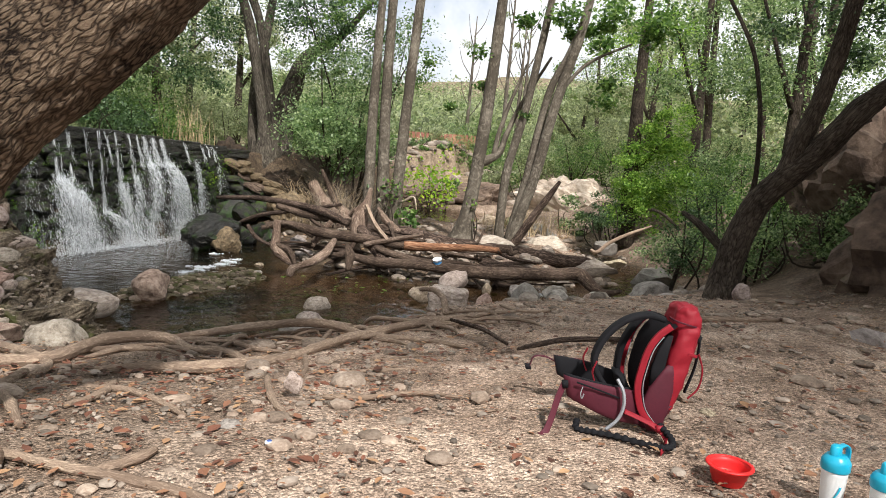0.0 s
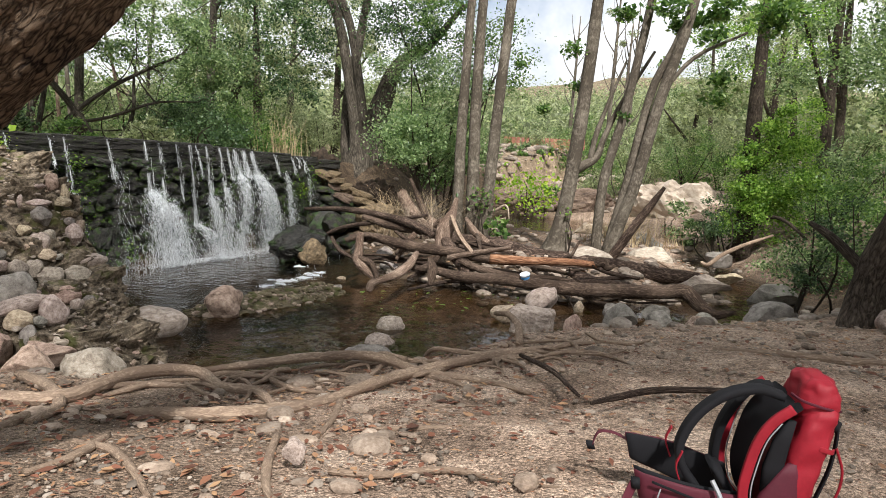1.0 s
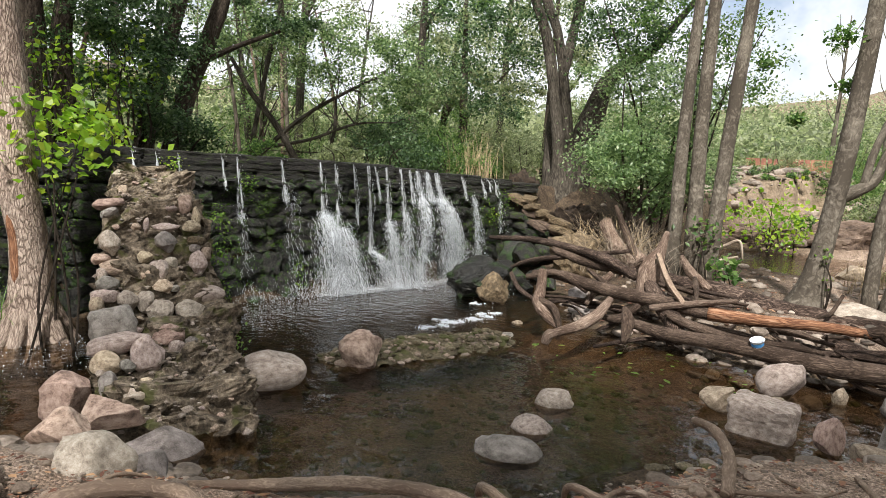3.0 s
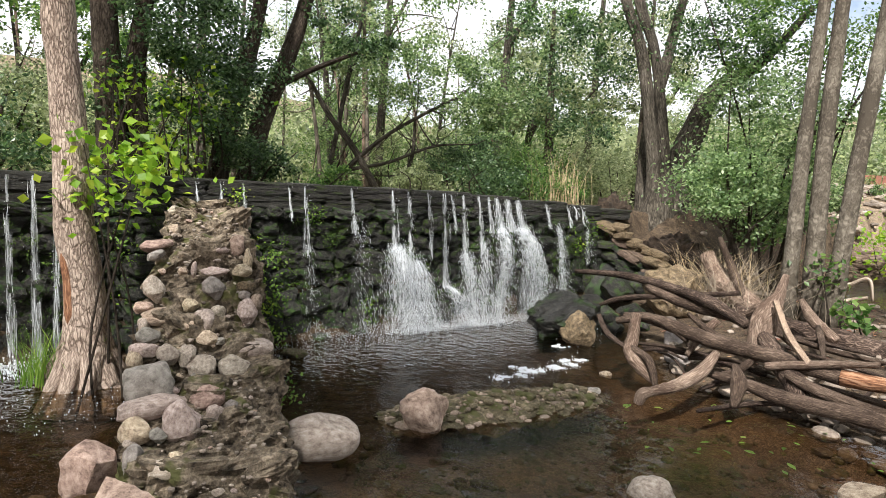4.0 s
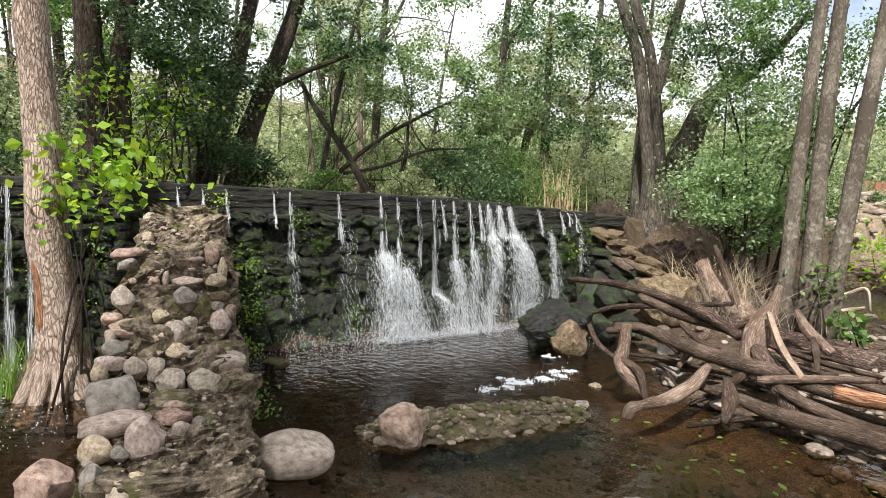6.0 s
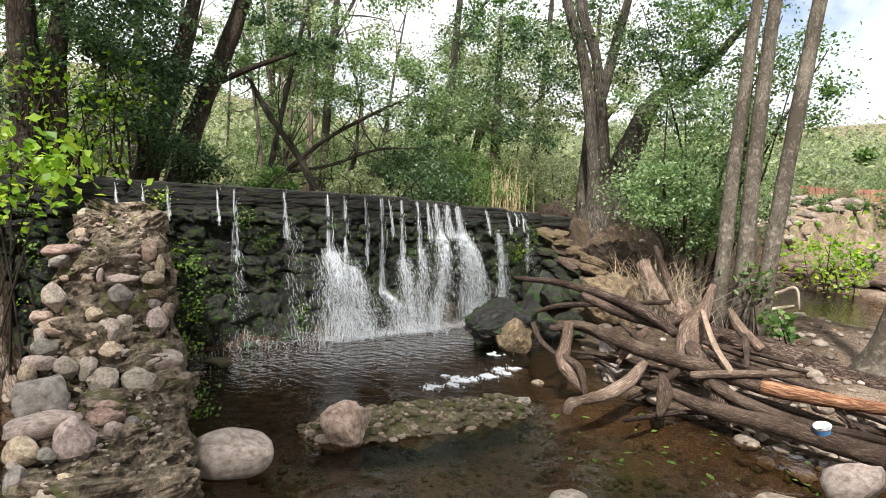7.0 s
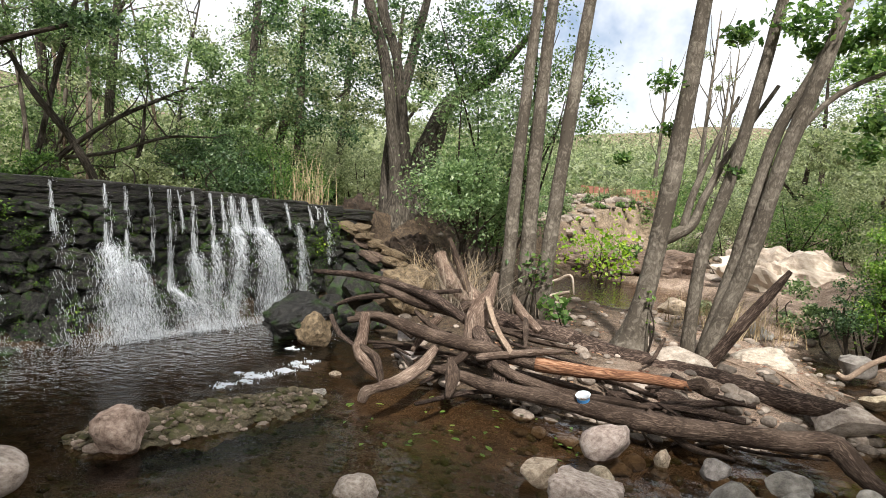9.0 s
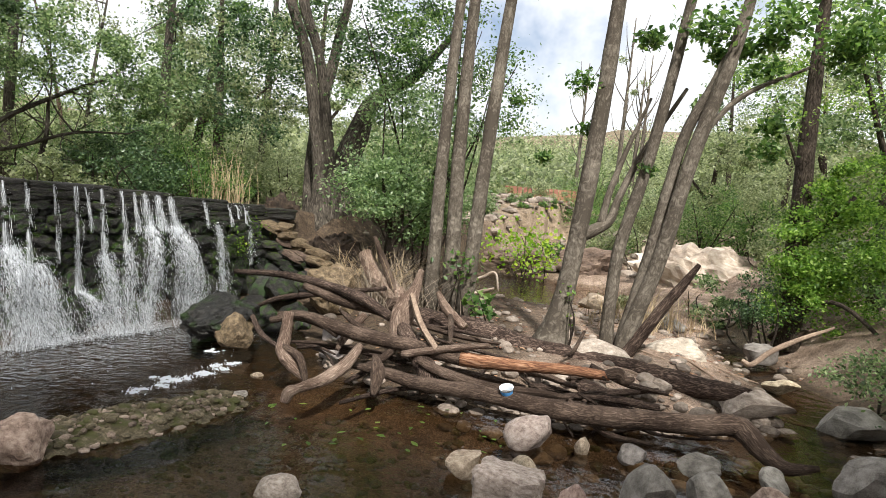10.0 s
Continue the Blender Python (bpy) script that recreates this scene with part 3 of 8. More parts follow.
def leaves(name, blobs, size, mat, seed=0, aspect=0.62, flat=0.30, per=26, tight=0.30):
    """Leaves in clumps. blobs: rows of (x, y, z, rx, ry, rz, number)."""
    r = np.random.default_rng(seed)
    cs = []
    for x, y, z, rx, ry, rz, number in blobs:
        k = max(1, int(number / per))
        d = r.normal(size=(k, 3))
        d /= np.linalg.norm(d, axis=1)[:, None]
        d *= (r.uniform(0.12, 1, (k, 1)) ** 0.45) * (1 + 0.25 * np.sin(d[:, :1] * 5 + seed))
        clump = d * (rx, ry, rz) + (x, y, z)
        rad = tight * min(rx, ry, rz) ** 0.7 * r.uniform(0.5, 1.3, (k, 1))
        c = np.repeat(clump, per, axis=0) + r.normal(size=(k * per, 3)) * np.repeat(rad, per, axis=0) * (1, 1, 0.65)
        cs.append(c)
    c = np.vstack(cs)
    m = len(c)
    nrm = r.normal(size=(m, 3))
    nrm[:, 2] = np.abs(nrm[:, 2]) + flat
    nrm /= np.linalg.norm(nrm, axis=1)[:, None]
    a = np.cross(nrm, r.normal(size=(m, 3)))
    a /= np.maximum(np.linalg.norm(a, axis=1), 1e-6)[:, None]
    b = np.cross(nrm, a)
    s = size * r.uniform(0.6, 1.25, (m, 1))
    p0, p2 = c - a * s, c + a * s
    p1, p3 = c + b * s * aspect + nrm * s * 0.15, c - b * s * aspect + nrm * s * 0.15
    v = np.stack([p0, p1, p2, p3], 1).reshape(-1, 3)
    f = np.arange(4 * m).reshape(-1, 4)
    return mesh_from(name, v, f, mat, smooth=False)


# ---- ground and water ----
def axis_steps(fine_lo, fine_hi, d, reach, lo_reach):
    a = list(np.arange(fine_lo, fine_hi + 1e-6, d))
    s, x = d, fine_hi
    while x < reach:
        s *= 1.16
        x += s
        a.append(x)
    s, x = d, fine_lo
    while x > -lo_reach:
        s *= 1.16
        x -= s
        a.insert(0, x)
    return np.array(a)


def build_ground():
    xs, ys = axis_steps(-9.5, 6.0, 0.085, 420, 420), axis_steps(0.8, 19.0, 0.085, 460, 300)
    gx, gy = np.meshgrid(xs, ys)
    z = gz(gx, gy)
    flat = np.stack([gx.ravel(), gy.ravel()], 1)
    near = (np.hypot(flat[:, 0], flat[:, 1] - 6) < 24)
    bumps = np.zeros(len(flat))
    bumps[near] = [0.030 * noise.noise(Vector((x * 1.7, y * 1.7, 0))) + 0.016 * noise.noise(Vector((x * 5.3, y * 5.3, 4))) + 0.010 * noise.noise(Vector((x * 13, y * 13, 8)))
                   for x, y in flat[near]]
    z = z + bumps.reshape(z.shape)
    # the bed under the weir and everything behind the wall keeps clear of its front
    nx, ny = len(xs), len(ys)
    v = np.stack([gx.ravel(), gy.ravel(), z.ravel()], 1)
    i = np.arange(nx * ny).reshape(ny, nx)
    f = np.stack([i[:-1, :-1].ravel(), i[:-1, 1:].ravel(), i[1:, 1:].ravel(), i[1:, :-1].ravel()], 1)
    me = mesh_from("ground", v, f, M_GROUND)
    d = shore(gx, gy).ravel()
    x, y = flat[:, 0], flat[:, 1]
    wet = 1 - step(d, 0.0, 0.55)
    # far-bank soil darkened to stand in for canopy shade, less on its sunlit right
    soil = np.maximum(wet, (0.92 - 0.7 * step(x, -0.8, 0.8)) * step(y - 0.25 * x, 7.5, 9.0) * (1 - step(y, 60, 90)))
    # darker patch round the oak's foot
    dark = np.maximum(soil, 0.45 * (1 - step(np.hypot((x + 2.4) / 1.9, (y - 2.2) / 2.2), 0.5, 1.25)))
    # right bank darkened too, its shade put into the colour
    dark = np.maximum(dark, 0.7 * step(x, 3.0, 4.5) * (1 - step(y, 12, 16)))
    green = np.maximum(step(np.hypot(x, y - 8), 26, 40) * 0.9, step(wall_x(y) - x, 0.6, 1.5) * 0.8)
    sand = step(y, 24, 27) * (1 - step(y, 34, 42)) * step(x, -9, -5) * (1 - step(x, 1.5, 4))
    sand = np.maximum(sand, 0.30 * step(-d, 0.05, 0.5) * step(x - wall_x(y), 2.4, 3.8) * (z.ravel() < 0.02))
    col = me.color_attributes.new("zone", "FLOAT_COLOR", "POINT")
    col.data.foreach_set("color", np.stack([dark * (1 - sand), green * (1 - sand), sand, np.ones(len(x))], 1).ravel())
    return tagged(new("ground", me), "sandy gravel stream bank with dark wet soil, shade painted on its banks, and rising hills", "ground", kind="structure")


build_ground()


def sheet(name, poly, z, mat, label, step_=0.25):
    bm = bmesh.new()
    bm.faces.new([bm.verts.new((x, y, z)) for x, y in poly])
    bmesh.ops.triangulate(bm, faces=bm.faces[:])
    for q in bm.faces:
        q.normal_update()
        if q.normal.z < 0:
            q.normal_flip()
    me = bpy.data.meshes.new(name)
    bm.to_mesh(me)
    bm.free()
    me.materials.append(mat)
    return tagged(new(name, me), label, "water", kind="structure")


sheet("water", [(-10, 1.2), (-8.1, 5.0), (-6.35, 11.0), (-5.1, 15.2), (-3, 13.2), (-1, 11.5), (2, 11.6), (2.6, 17.4), (4.4, 17.4), (4.6, 10), (3.4, 8.4), (1.5, 7.2), (-0.3, 6.2),
                (-1.2, 4.9), (-3, 4.0), (-6, 1.2)], 0.0, M_WATER, "still dark brown pool water reflecting trees and sky")
sheet("water", [(-4.2, 16.5), (-4.2, 25), (2.2, 25), (3.4, 24), (4.6, 19), (3.0, 16.6)], 0.24, M_WATER, "calm greenish upper stream pool behind the trees")


# ---- the weir ----
WALL_AT, WALL_DIR = Vector((-7.85, 5.6, 0)), Vector((0.2803, 0.9599, 0)).normalized()
WALL_OUT = Vector((WALL_DIR.y, -WALL_DIR.x, 0))
WALL_M = Matrix.Identity(4)
for row in range(3):
    WALL_M[row][0], WALL_M[row][1], WALL_M[row][2], WALL_M[row][3] = WALL_DIR[row], -WALL_OUT[row], (0, 0, 1)[row], WALL_AT[row]


def on_wall(s, out, z):
    """A place s metres along the weir, out metres before its face."""
    return WALL_AT + WALL_DIR * s + WALL_OUT * out + Vector((0, 0, z))


def crest(s):
    """Height of the weir's crest along it."""
    return 2.10 - 0.16 * max(0.0, (s - 5.2) / 4.0) ** 1.3 - 0.05 * max(0.0, (1.5 - s) / 3)


def build_weir():
    weir = thing("weir", WALL_AT, "dark wet mossy stone masonry weir wall with water spilling over it", "weir", kind="structure")
    weir.matrix_world = WALL_M
    s = np.linspace(-4.6, 9.4, 57)
    verts, faces = [], []
    for q in s:
        top = crest(q)
        for y, z in ((0.06, -0.7), (0.05, top - 0.34), (0.16, top - 0.33), (0.16, top - 0.05), (0.75, top - 0.05), (0.8, -0.7)):
            verts.append((q, y, z))
    for i in range(len(s) - 1):
        faces += [(i * 6 + k, i * 6 + k + 1, i * 6 + k + 7, i * 6 + k + 6) for k in range(5)]
    n = len(verts) - 6
    faces += [(0, 5, 4, 3, 2, 1), tuple(n + k for k in range(6))]
    part("core", mesh_from("core", verts, faces, M_WETDARK, smooth=False), weir)
    r = np.random.default_rng(11)
    pool = []
    for k in range(10):
        v, f = box_stone(100 + k, 3, 3.6, 0.40)
        pool.append(mesh_from("stone", v, f, M_WETSTONE, smooth=False))
    z, count = -0.18, 0
    while z < 1.78:
        h = r.uniform(0.19, 0.36)
        q = -2.6 + r.uniform(0, 0.3)
        while q < 9.1:
            w = r.uniform(0.20, 0.50)
            top = crest(q) - 0.33
            hh = min(h, top - z)
            if hh > 0.08 and r.uniform() > 0.03:
                depth = r.uniform(0.10, 0.16)
                m = pose(q + w / 2, 0.06 - r.uniform(-0.06, 0.09), z + hh / 2 + r.normal() * 0.02, r.uniform(-12, 12), r.uniform(-13, 13), r.uniform(-13, 13)) @ Matrix.Diagonal((w / 2 * 1.08, depth, hh / 2 * 1.10, 1))
                part("stone", pool[count % 10], weir, m=m)
                count += 1
            q += w
        z += h
    # two flat courses under the lip
    flat = []
    for k in range(5):
        v, f = box_stone(140 + k, 4, 18.0, 0.12)
        flat.append(mesh_from("coping_stone", v, f, M_COPING, smooth=False))
    for z0, z1, out in ((-0.35, -0.19, 0.01), (-0.21, -0.01, 0.0)):
        q = -4.5 + r.uniform(0, 0.4)
        while q < 9.2:
            w = r.uniform(0.7, 1.3)
            t = crest(q + w / 2)
            m = pose(q + w / 2, 0.16 + out, t + (z0 + z1) / 2, 0, r.uniform(-0.6, 0.6), 0) @ Matrix.Diagonal((w / 2 * 1.0, 0.17, (z1 - z0) / 2, 1))
            part("coping_stone", flat[count % 5], weir, m=m)
            count += 1
            q += w
    # moss in the joints
    c = []
    for _ in range(230):
        q, zz = r.uniform(-1.5, 9.0), r.uniform(0.1, 1.75)
        if r.uniform() < 0.5 and 4 < q < 7.8:
            continue
        c.append((q, -0.10, zz, 0.14, 0.02, 0.18, 80))
    part("moss", leaves("moss", c, 0.012, M_MOSS, 5, per=20, tight=0.5), weir, "green moss patches on the wet stones")
    return weir


M_MOSS = leafy("moss_green", (0.02, 0.045, 0.006), (0.045, 0.085, 0.012), (0.10, 0.16, 0.02), 0.2, 0.8)
build_weir()


def build_falls():
    """White water: strings and sheets of drops falling down the wall, splash at its foot."""
    r = np.random.default_rng(3)

    def ribbons(rows):
        """rows: s, out, z of the head, length, width, drift along the wall."""
        v, f = [], []
        for s, out, z, length, width, drift in rows:
            k = len(v)
            n = 6
            ph = r.uniform(0, 6)
            for i in range(n + 1):
                t = i / n
                w = width * (0.2 + 1.4 * t * (1.12 - t)) * r.uniform(0.75, 1.15)
                p = on_wall(s + drift * t + 0.003 * math.sin(ph + 7 * t), out + 0.03 * t + 0.01 * math.sin(ph + 5 * t), z - length * t)
                a = WALL_DIR * w + WALL_OUT * (w * 0.4 * math.sin(ph))
                v += [p - a, p + a]
            f += [(k + 2 * i, k + 2 * i + 1, k + 2 * i + 3, k + 2 * i + 2) for i in range(n)]
        return v, f

    def drops(rows):
        v, f = [], []
        tet = np.array([(1, 1, 1), (-1, -1, 1), (-1, 1, -1), (1, -1, -1)], float) * 0.58
        for s, out, z, size in rows:
            k, p = len(v), np.array(on_wall(s, out, z))
            v += [tuple(p + q * size * np.array((1, 1, 1.6))) for q in tet]
            f += [(k, k + 1, k + 2), (k, k + 3, k + 1), (k, k + 2, k + 3), (k + 1, k + 3, k + 2)]
        return v, f

    falls = thing("waterfall", on_wall(5, 0, 0), "white strings of falling water spilling down the dark weir", "waterfall")

    def veil(name, s0, w0, z0, s1, w1, z1, out0, out1, mat, label="", arch=0.0):
        """A torn sheet of water between two places on the wall; it thins towards its sides."""
        n, m = max(6, int((z0 - z1) * 22)), max(6, int(max(w0, w1) * 44))
        ph, v, uv, thin = r.uniform(0, 60), [], [], []
        for i in range(n + 1):
            t = i / n
            for k in range(m + 1):
                q = -1 + 2 * k / m
                wob = noise.noise(Vector((q * 2 + ph, t * 4, s0)))
                sq = s0 + (s1 - s0) * t ** 1.4 + q * (w0 + (w1 - w0) * t ** 0.8) * (1 + 0.2 * wob)
                out = out0 + (out1 - out0) * t + arch * math.sin(math.pi * min(1, t * 1.3)) * (1 - 0.6 * q * q) + 0.03 * wob
                v.append(on_wall(sq, out, z0 + (z1 - z0) * t ** (1.35 if arch else 1.0)) - falls.location)
                uv.append((sq + ph, z0 + (z1 - z0) * t))
                thin.append(abs(q) ** 3)
        f = [(i * (m + 1) + k, i * (m + 1) + k + 1, (i + 1) * (m + 1) + k + 1, (i + 1) * (m + 1) + k) for i in range(n) for k in range(m)]
        me = mesh_from(name, v, f, mat, uv)
        col = me.color_attributes.new("thin", "FLOAT_COLOR", "POINT")
        col.data.foreach_set("color", np.repeat(np.array(thin)[:, None], 4, axis=1).ravel())
        part(name, me, falls, label)

    def stream(s0, width, stop, thick=0.0035, count=30):
        """One string from the lip down to the ledge at height stop."""
        top = crest(s0)
        veil("stream", s0, width * 0.85, top - 0.05, s0 + r.normal() * 0.03, width * 1.6, stop, 0.03, 0.20, M_VEIL)
        veil("stream", s0, width * 0.5, top - 0.04, s0 + r.normal() * 0.02, width * 1.2, stop, 0.04, 0.22, M_VEIL)
        rows = []
        for _ in range(count):
            z = top - 0.06 - r.uniform(0, 1) * (top - stop - 0.06)
            rows.append((s0 + r.normal() * width * 0.6, 0.05 + 0.15 * min(1, (top - z) * 2), z, min(r.uniform(0.05, 0.25), z - stop + 0.06), thick * r.uniform(0.3, 1), r.normal() * 0.008))
        wet = [(s0 + r.normal() * width * 1.6, 0.10 + r.uniform(0, 0.09), stop + (top - stop) * r.uniform(0, 1) ** 1.6, r.uniform(0.002, 0.006)) for _ in range(count)]
        spray("stream", rows, wet)

    def spray(name, rows, wet):
        a, b = ribbons(rows), drops(wet)
        v, f = a[0] + b[0], a[1] + [tuple(i + len(a[0]) for i in q) for q in b[1]]
        part(name, mesh_from(name, [Vector(q) - falls.location for q in v], f, M_FOAM), falls)["kind"] = "stuff"

    def cascade(s0, w0, z0, s1, w1, z1=0.0, arch=0.08, layers=2, count=500):
        count = int(count * 1.5)
        """Broken white water bounding off a ledge and splaying to the pool."""
        for k in range(layers):
            veil("cascade", s0 + r.normal() * 0.02, w0 * (1 - 0.15 * k), z0, s1 + r.normal() * 0.04, w1 * (1 - 0.2 * k), z1, 0.18 + 0.04 * k, 0.26 + 0.08 * k, M_LACE, "lacy white water splaying off a ledge", arch * (1 + 0.3 * k))
        wet, rows = [], []
        for _ in range(count):
            t = r.uniform(0, 1)
            c, w = s0 + (s1 - s0) * t ** 1.4, w0 + (w1 - w0) * t
            p = (c + r.normal() * w * 0.62, 0.21 + arch * math.sin(3.1 * t) + abs(r.normal()) * (0.03 + 0.10 * t), z0 + (z1 - z0) * t + abs(r.normal()) * 0.05)
            wet.append((*p, r.uniform(0.002, 0.007)))
            if r.uniform() < 0.3:
                rows.append((p[0], p[1], p[2], r.uniform(0.03, 0.10), r.uniform(0.001, 0.003), r.normal() * 0.02))
        spray("cascade", rows, wet)

    for s0, width, stop in ((-0.05, 0.03, 0.02), (0.18, 0.035, 0.02), (0.38, 0.025, 0.02), (1.83, 0.007, 1.7), (2.12, 0.007, 1.75), (2.4, 0.007, 1.7), (3.0, 0.007, 1.65), (3.23, 0.02, 1.2), (3.92, 0.025, 1.45),
                            (4.59, 0.045, 1.20), (4.87, 0.03, 0.95), (5.22, 0.02, 1.1), (5.52, 0.05, 0.62), (5.66, 0.02, 1.5), (5.89, 0.04, 1.0), (6.19, 0.03, 1.2), (6.40, 0.045, 1.46), (6.58, 0.09, 1.46), (6.80, 0.10, 1.48),
                            (7.04, 0.09, 1.48), (7.70, 0.025, 1.58), (8.24, 0.015, 1.6), (8.42, 0.007, 1.75), (8.6, 0.007, 1.65)):
        stream(s0, width, stop)
    cascade(3.25, 0.05, 1.25, 3.30, 0.14, 0.05, 0.02, 0, 110)
    cascade(3.98, 0.10, 1.62, 4.10, 0.18, 0.05, 0.03, 0, 200)
    cascade(4.60, 0.16, 1.26, 4.88, 0.55, 0.0, 0.12, 3, 2200)
    cascade(4.95, 0.12, 1.05, 5.24, 0.42, 0.0, 0.09, 2, 800)
    cascade(5.55, 0.10, 0.66, 5.86, 0.15, 0.0, 0.20, 3, 500)
    cascade(5.86, 0.12, 1.15, 6.08, 0.26, 0.0, 0.07, 2, 900)
    cascade(6.22, 0.10, 1.30, 6.28, 0.20, 0.0, 0.06, 2, 520)
    cascade(6.56, 0.17, 1.54, 6.55, 0.20, 0.0, 0.16, 3, 900)
    cascade(7.00, 0.20, 1.55, 7.36, 0.32, 0.0, 0.18, 3, 1300)
    cascade(7.12, 0.06, 1.50, 7.66, 0.12, 0.0, 0.20, 2, 500)
    cascade(7.86, 0.07, 1.58, 8.05, 0.14, 0.25, 0.06, 2, 520)
    cascade(8.6, 0.03, 1.5, 8.62, 0.06, 0.9, 0.02, 1, 90)
    # churned white water spreading from the foot
    v, uv, thin = [], [], []
    n, m = 90, 16
    for i in range(n + 1):
        q = 3.2 + 5.0 * i / n
        reach = 0.25 + 0.40 * math.exp(-((q - 6.3) / 1.4) ** 2) + 0.08 * math.sin(q * 5)
        for k in range(m + 1):
            v.append(on_wall(q, 0.02 + reach * k / m, 0.007 + 0.03 * (1 - k / m) * (0.5 + noise.noise(Vector((q * 6, k * 0.5, 0))))) - falls.location)
            uv.append((q, 0.6 * reach * k / m))
            thin.append(0.15 + 0.85 * (k / m) ** 1.5 + 0.5 * max(0, abs(q - 6.1) - 1.4) / 1.4)
    me = mesh_from("churn", v, [(i * (m + 1) + k, i * (m + 1) + k + 1, (i + 1) * (m + 1) + k + 1, (i + 1) * (m + 1) + k) for i in range(n) for k in range(m)], M_LACE, uv)
    col = me.color_attributes.new("thin", "FLOAT_COLOR", "POINT")
    col.data.foreach_set("color", np.repeat(np.array(thin)[:, None], 4, axis=1).ravel())
    part("churn", me, falls, "white churned water at the foot of the fall")
    # splash and foam at the foot
    wet = [(r.uniform(3.0, 8.2), 0.1 + abs(r.normal()) * 0.35, abs(r.normal()) * 0.12, r.uniform(0.002, 0.006)) for _ in range(1800)]
    wet += [(np.clip(r.normal(6.2, 1.1), 3.6, 8.3), 0.12 + abs(r.normal()) * 0.17, abs(r.normal()) * 0.05, r.uniform(0.002, 0.007)) for _ in range(4200)]
    wet += [(r.uniform(-0.6, 0.7), 0.1 + abs(r.normal()) * 0.2, abs(r.normal()) * 0.06, r.uniform(0.005, 0.015)) for _ in range(900)]
    wet += [(r.uniform(2.6, 8.0), 0.2 + abs(r.normal()) * 0.6, 0.003, r.uniform(0.003, 0.008)) for _ in range(900)]
    wet += [(r.uniform(-1.0, 1.0), 0.2 + r.uniform(0, 1) ** 1.5 * 2.0, 0.003, r.uniform(0.003, 0.009)) for _ in range(420)]
    v, f = drops(wet)
    part("splash", mesh_from("splash", [Vector(q) - falls.location for q in v], f, M_FOAM), falls, "white splash and foam at the foot of the fall")["kind"] = "stuff"


build_falls()


def foam_raft(spine, width, seed, label):
    """A flat raft of bubbles along a spine of (x, y), with a ragged edge."""
    r = np.random.default_rng(seed)
    c = spline(np.array(spine, float), 12)
    clumps = [(c[int(r.integers(len(c)))] + r.normal(size=2) * width * 0.6, width * r.uniform(0.12, 0.55)) for _ in range(5 * len(spine))]
    v, f = [], []
    for _ in range(int(520 * len(spine) * width)):
        at, w = clumps[int(r.integers(len(clumps)))]
        off = r.normal(size=2) * w * 0.6
        x, y, far = at[0] + off[0], at[1] + off[1], np.linalg.norm(off) / w
        q, n, at = r.uniform(0.012, 0.055) * max(0.18, 1.1 - far), 10, len(v)
        v.append((x, y, 0.014 + 0.008 * r.uniform()))
        for i in range(n):
            g = q * r.uniform(0.7, 1.15)
            v.append((x + g * math.cos(6.283 * i / n), y + g * math.sin(6.283 * i / n), 0.005))
        f += [(at, at + 1 + i, at + 1 + (i + 1) % n) for i in range(n)]
    return tagged(new("foam", mesh_from("foam", v, f, M_FOAM)), label, "foam", kind="stuff")


foam_raft([(-4.05, 9.3), (-3.99, 9.75), (-3.88, 10.1), (-3.80, 10.5), (-3.70, 10.9)], 0.19, 1, "white foam raft floating along the gravel bar")
foam_raft([(-4.35, 11.15), (-4.22, 11.22)], 0.06, 3, "small white foam raft under the dark boulder")


# ---- stones and masonry by the pool ----
STONE_POOL = {m.name: [rock_mesh("stone", 200 + k, m, 3, facets=12, cut=0.45, lumps=0.2, pits=0.06) for k in range(7)] for m in (M_STONE, M_GREYSTONE, M_PINKSTONE)}


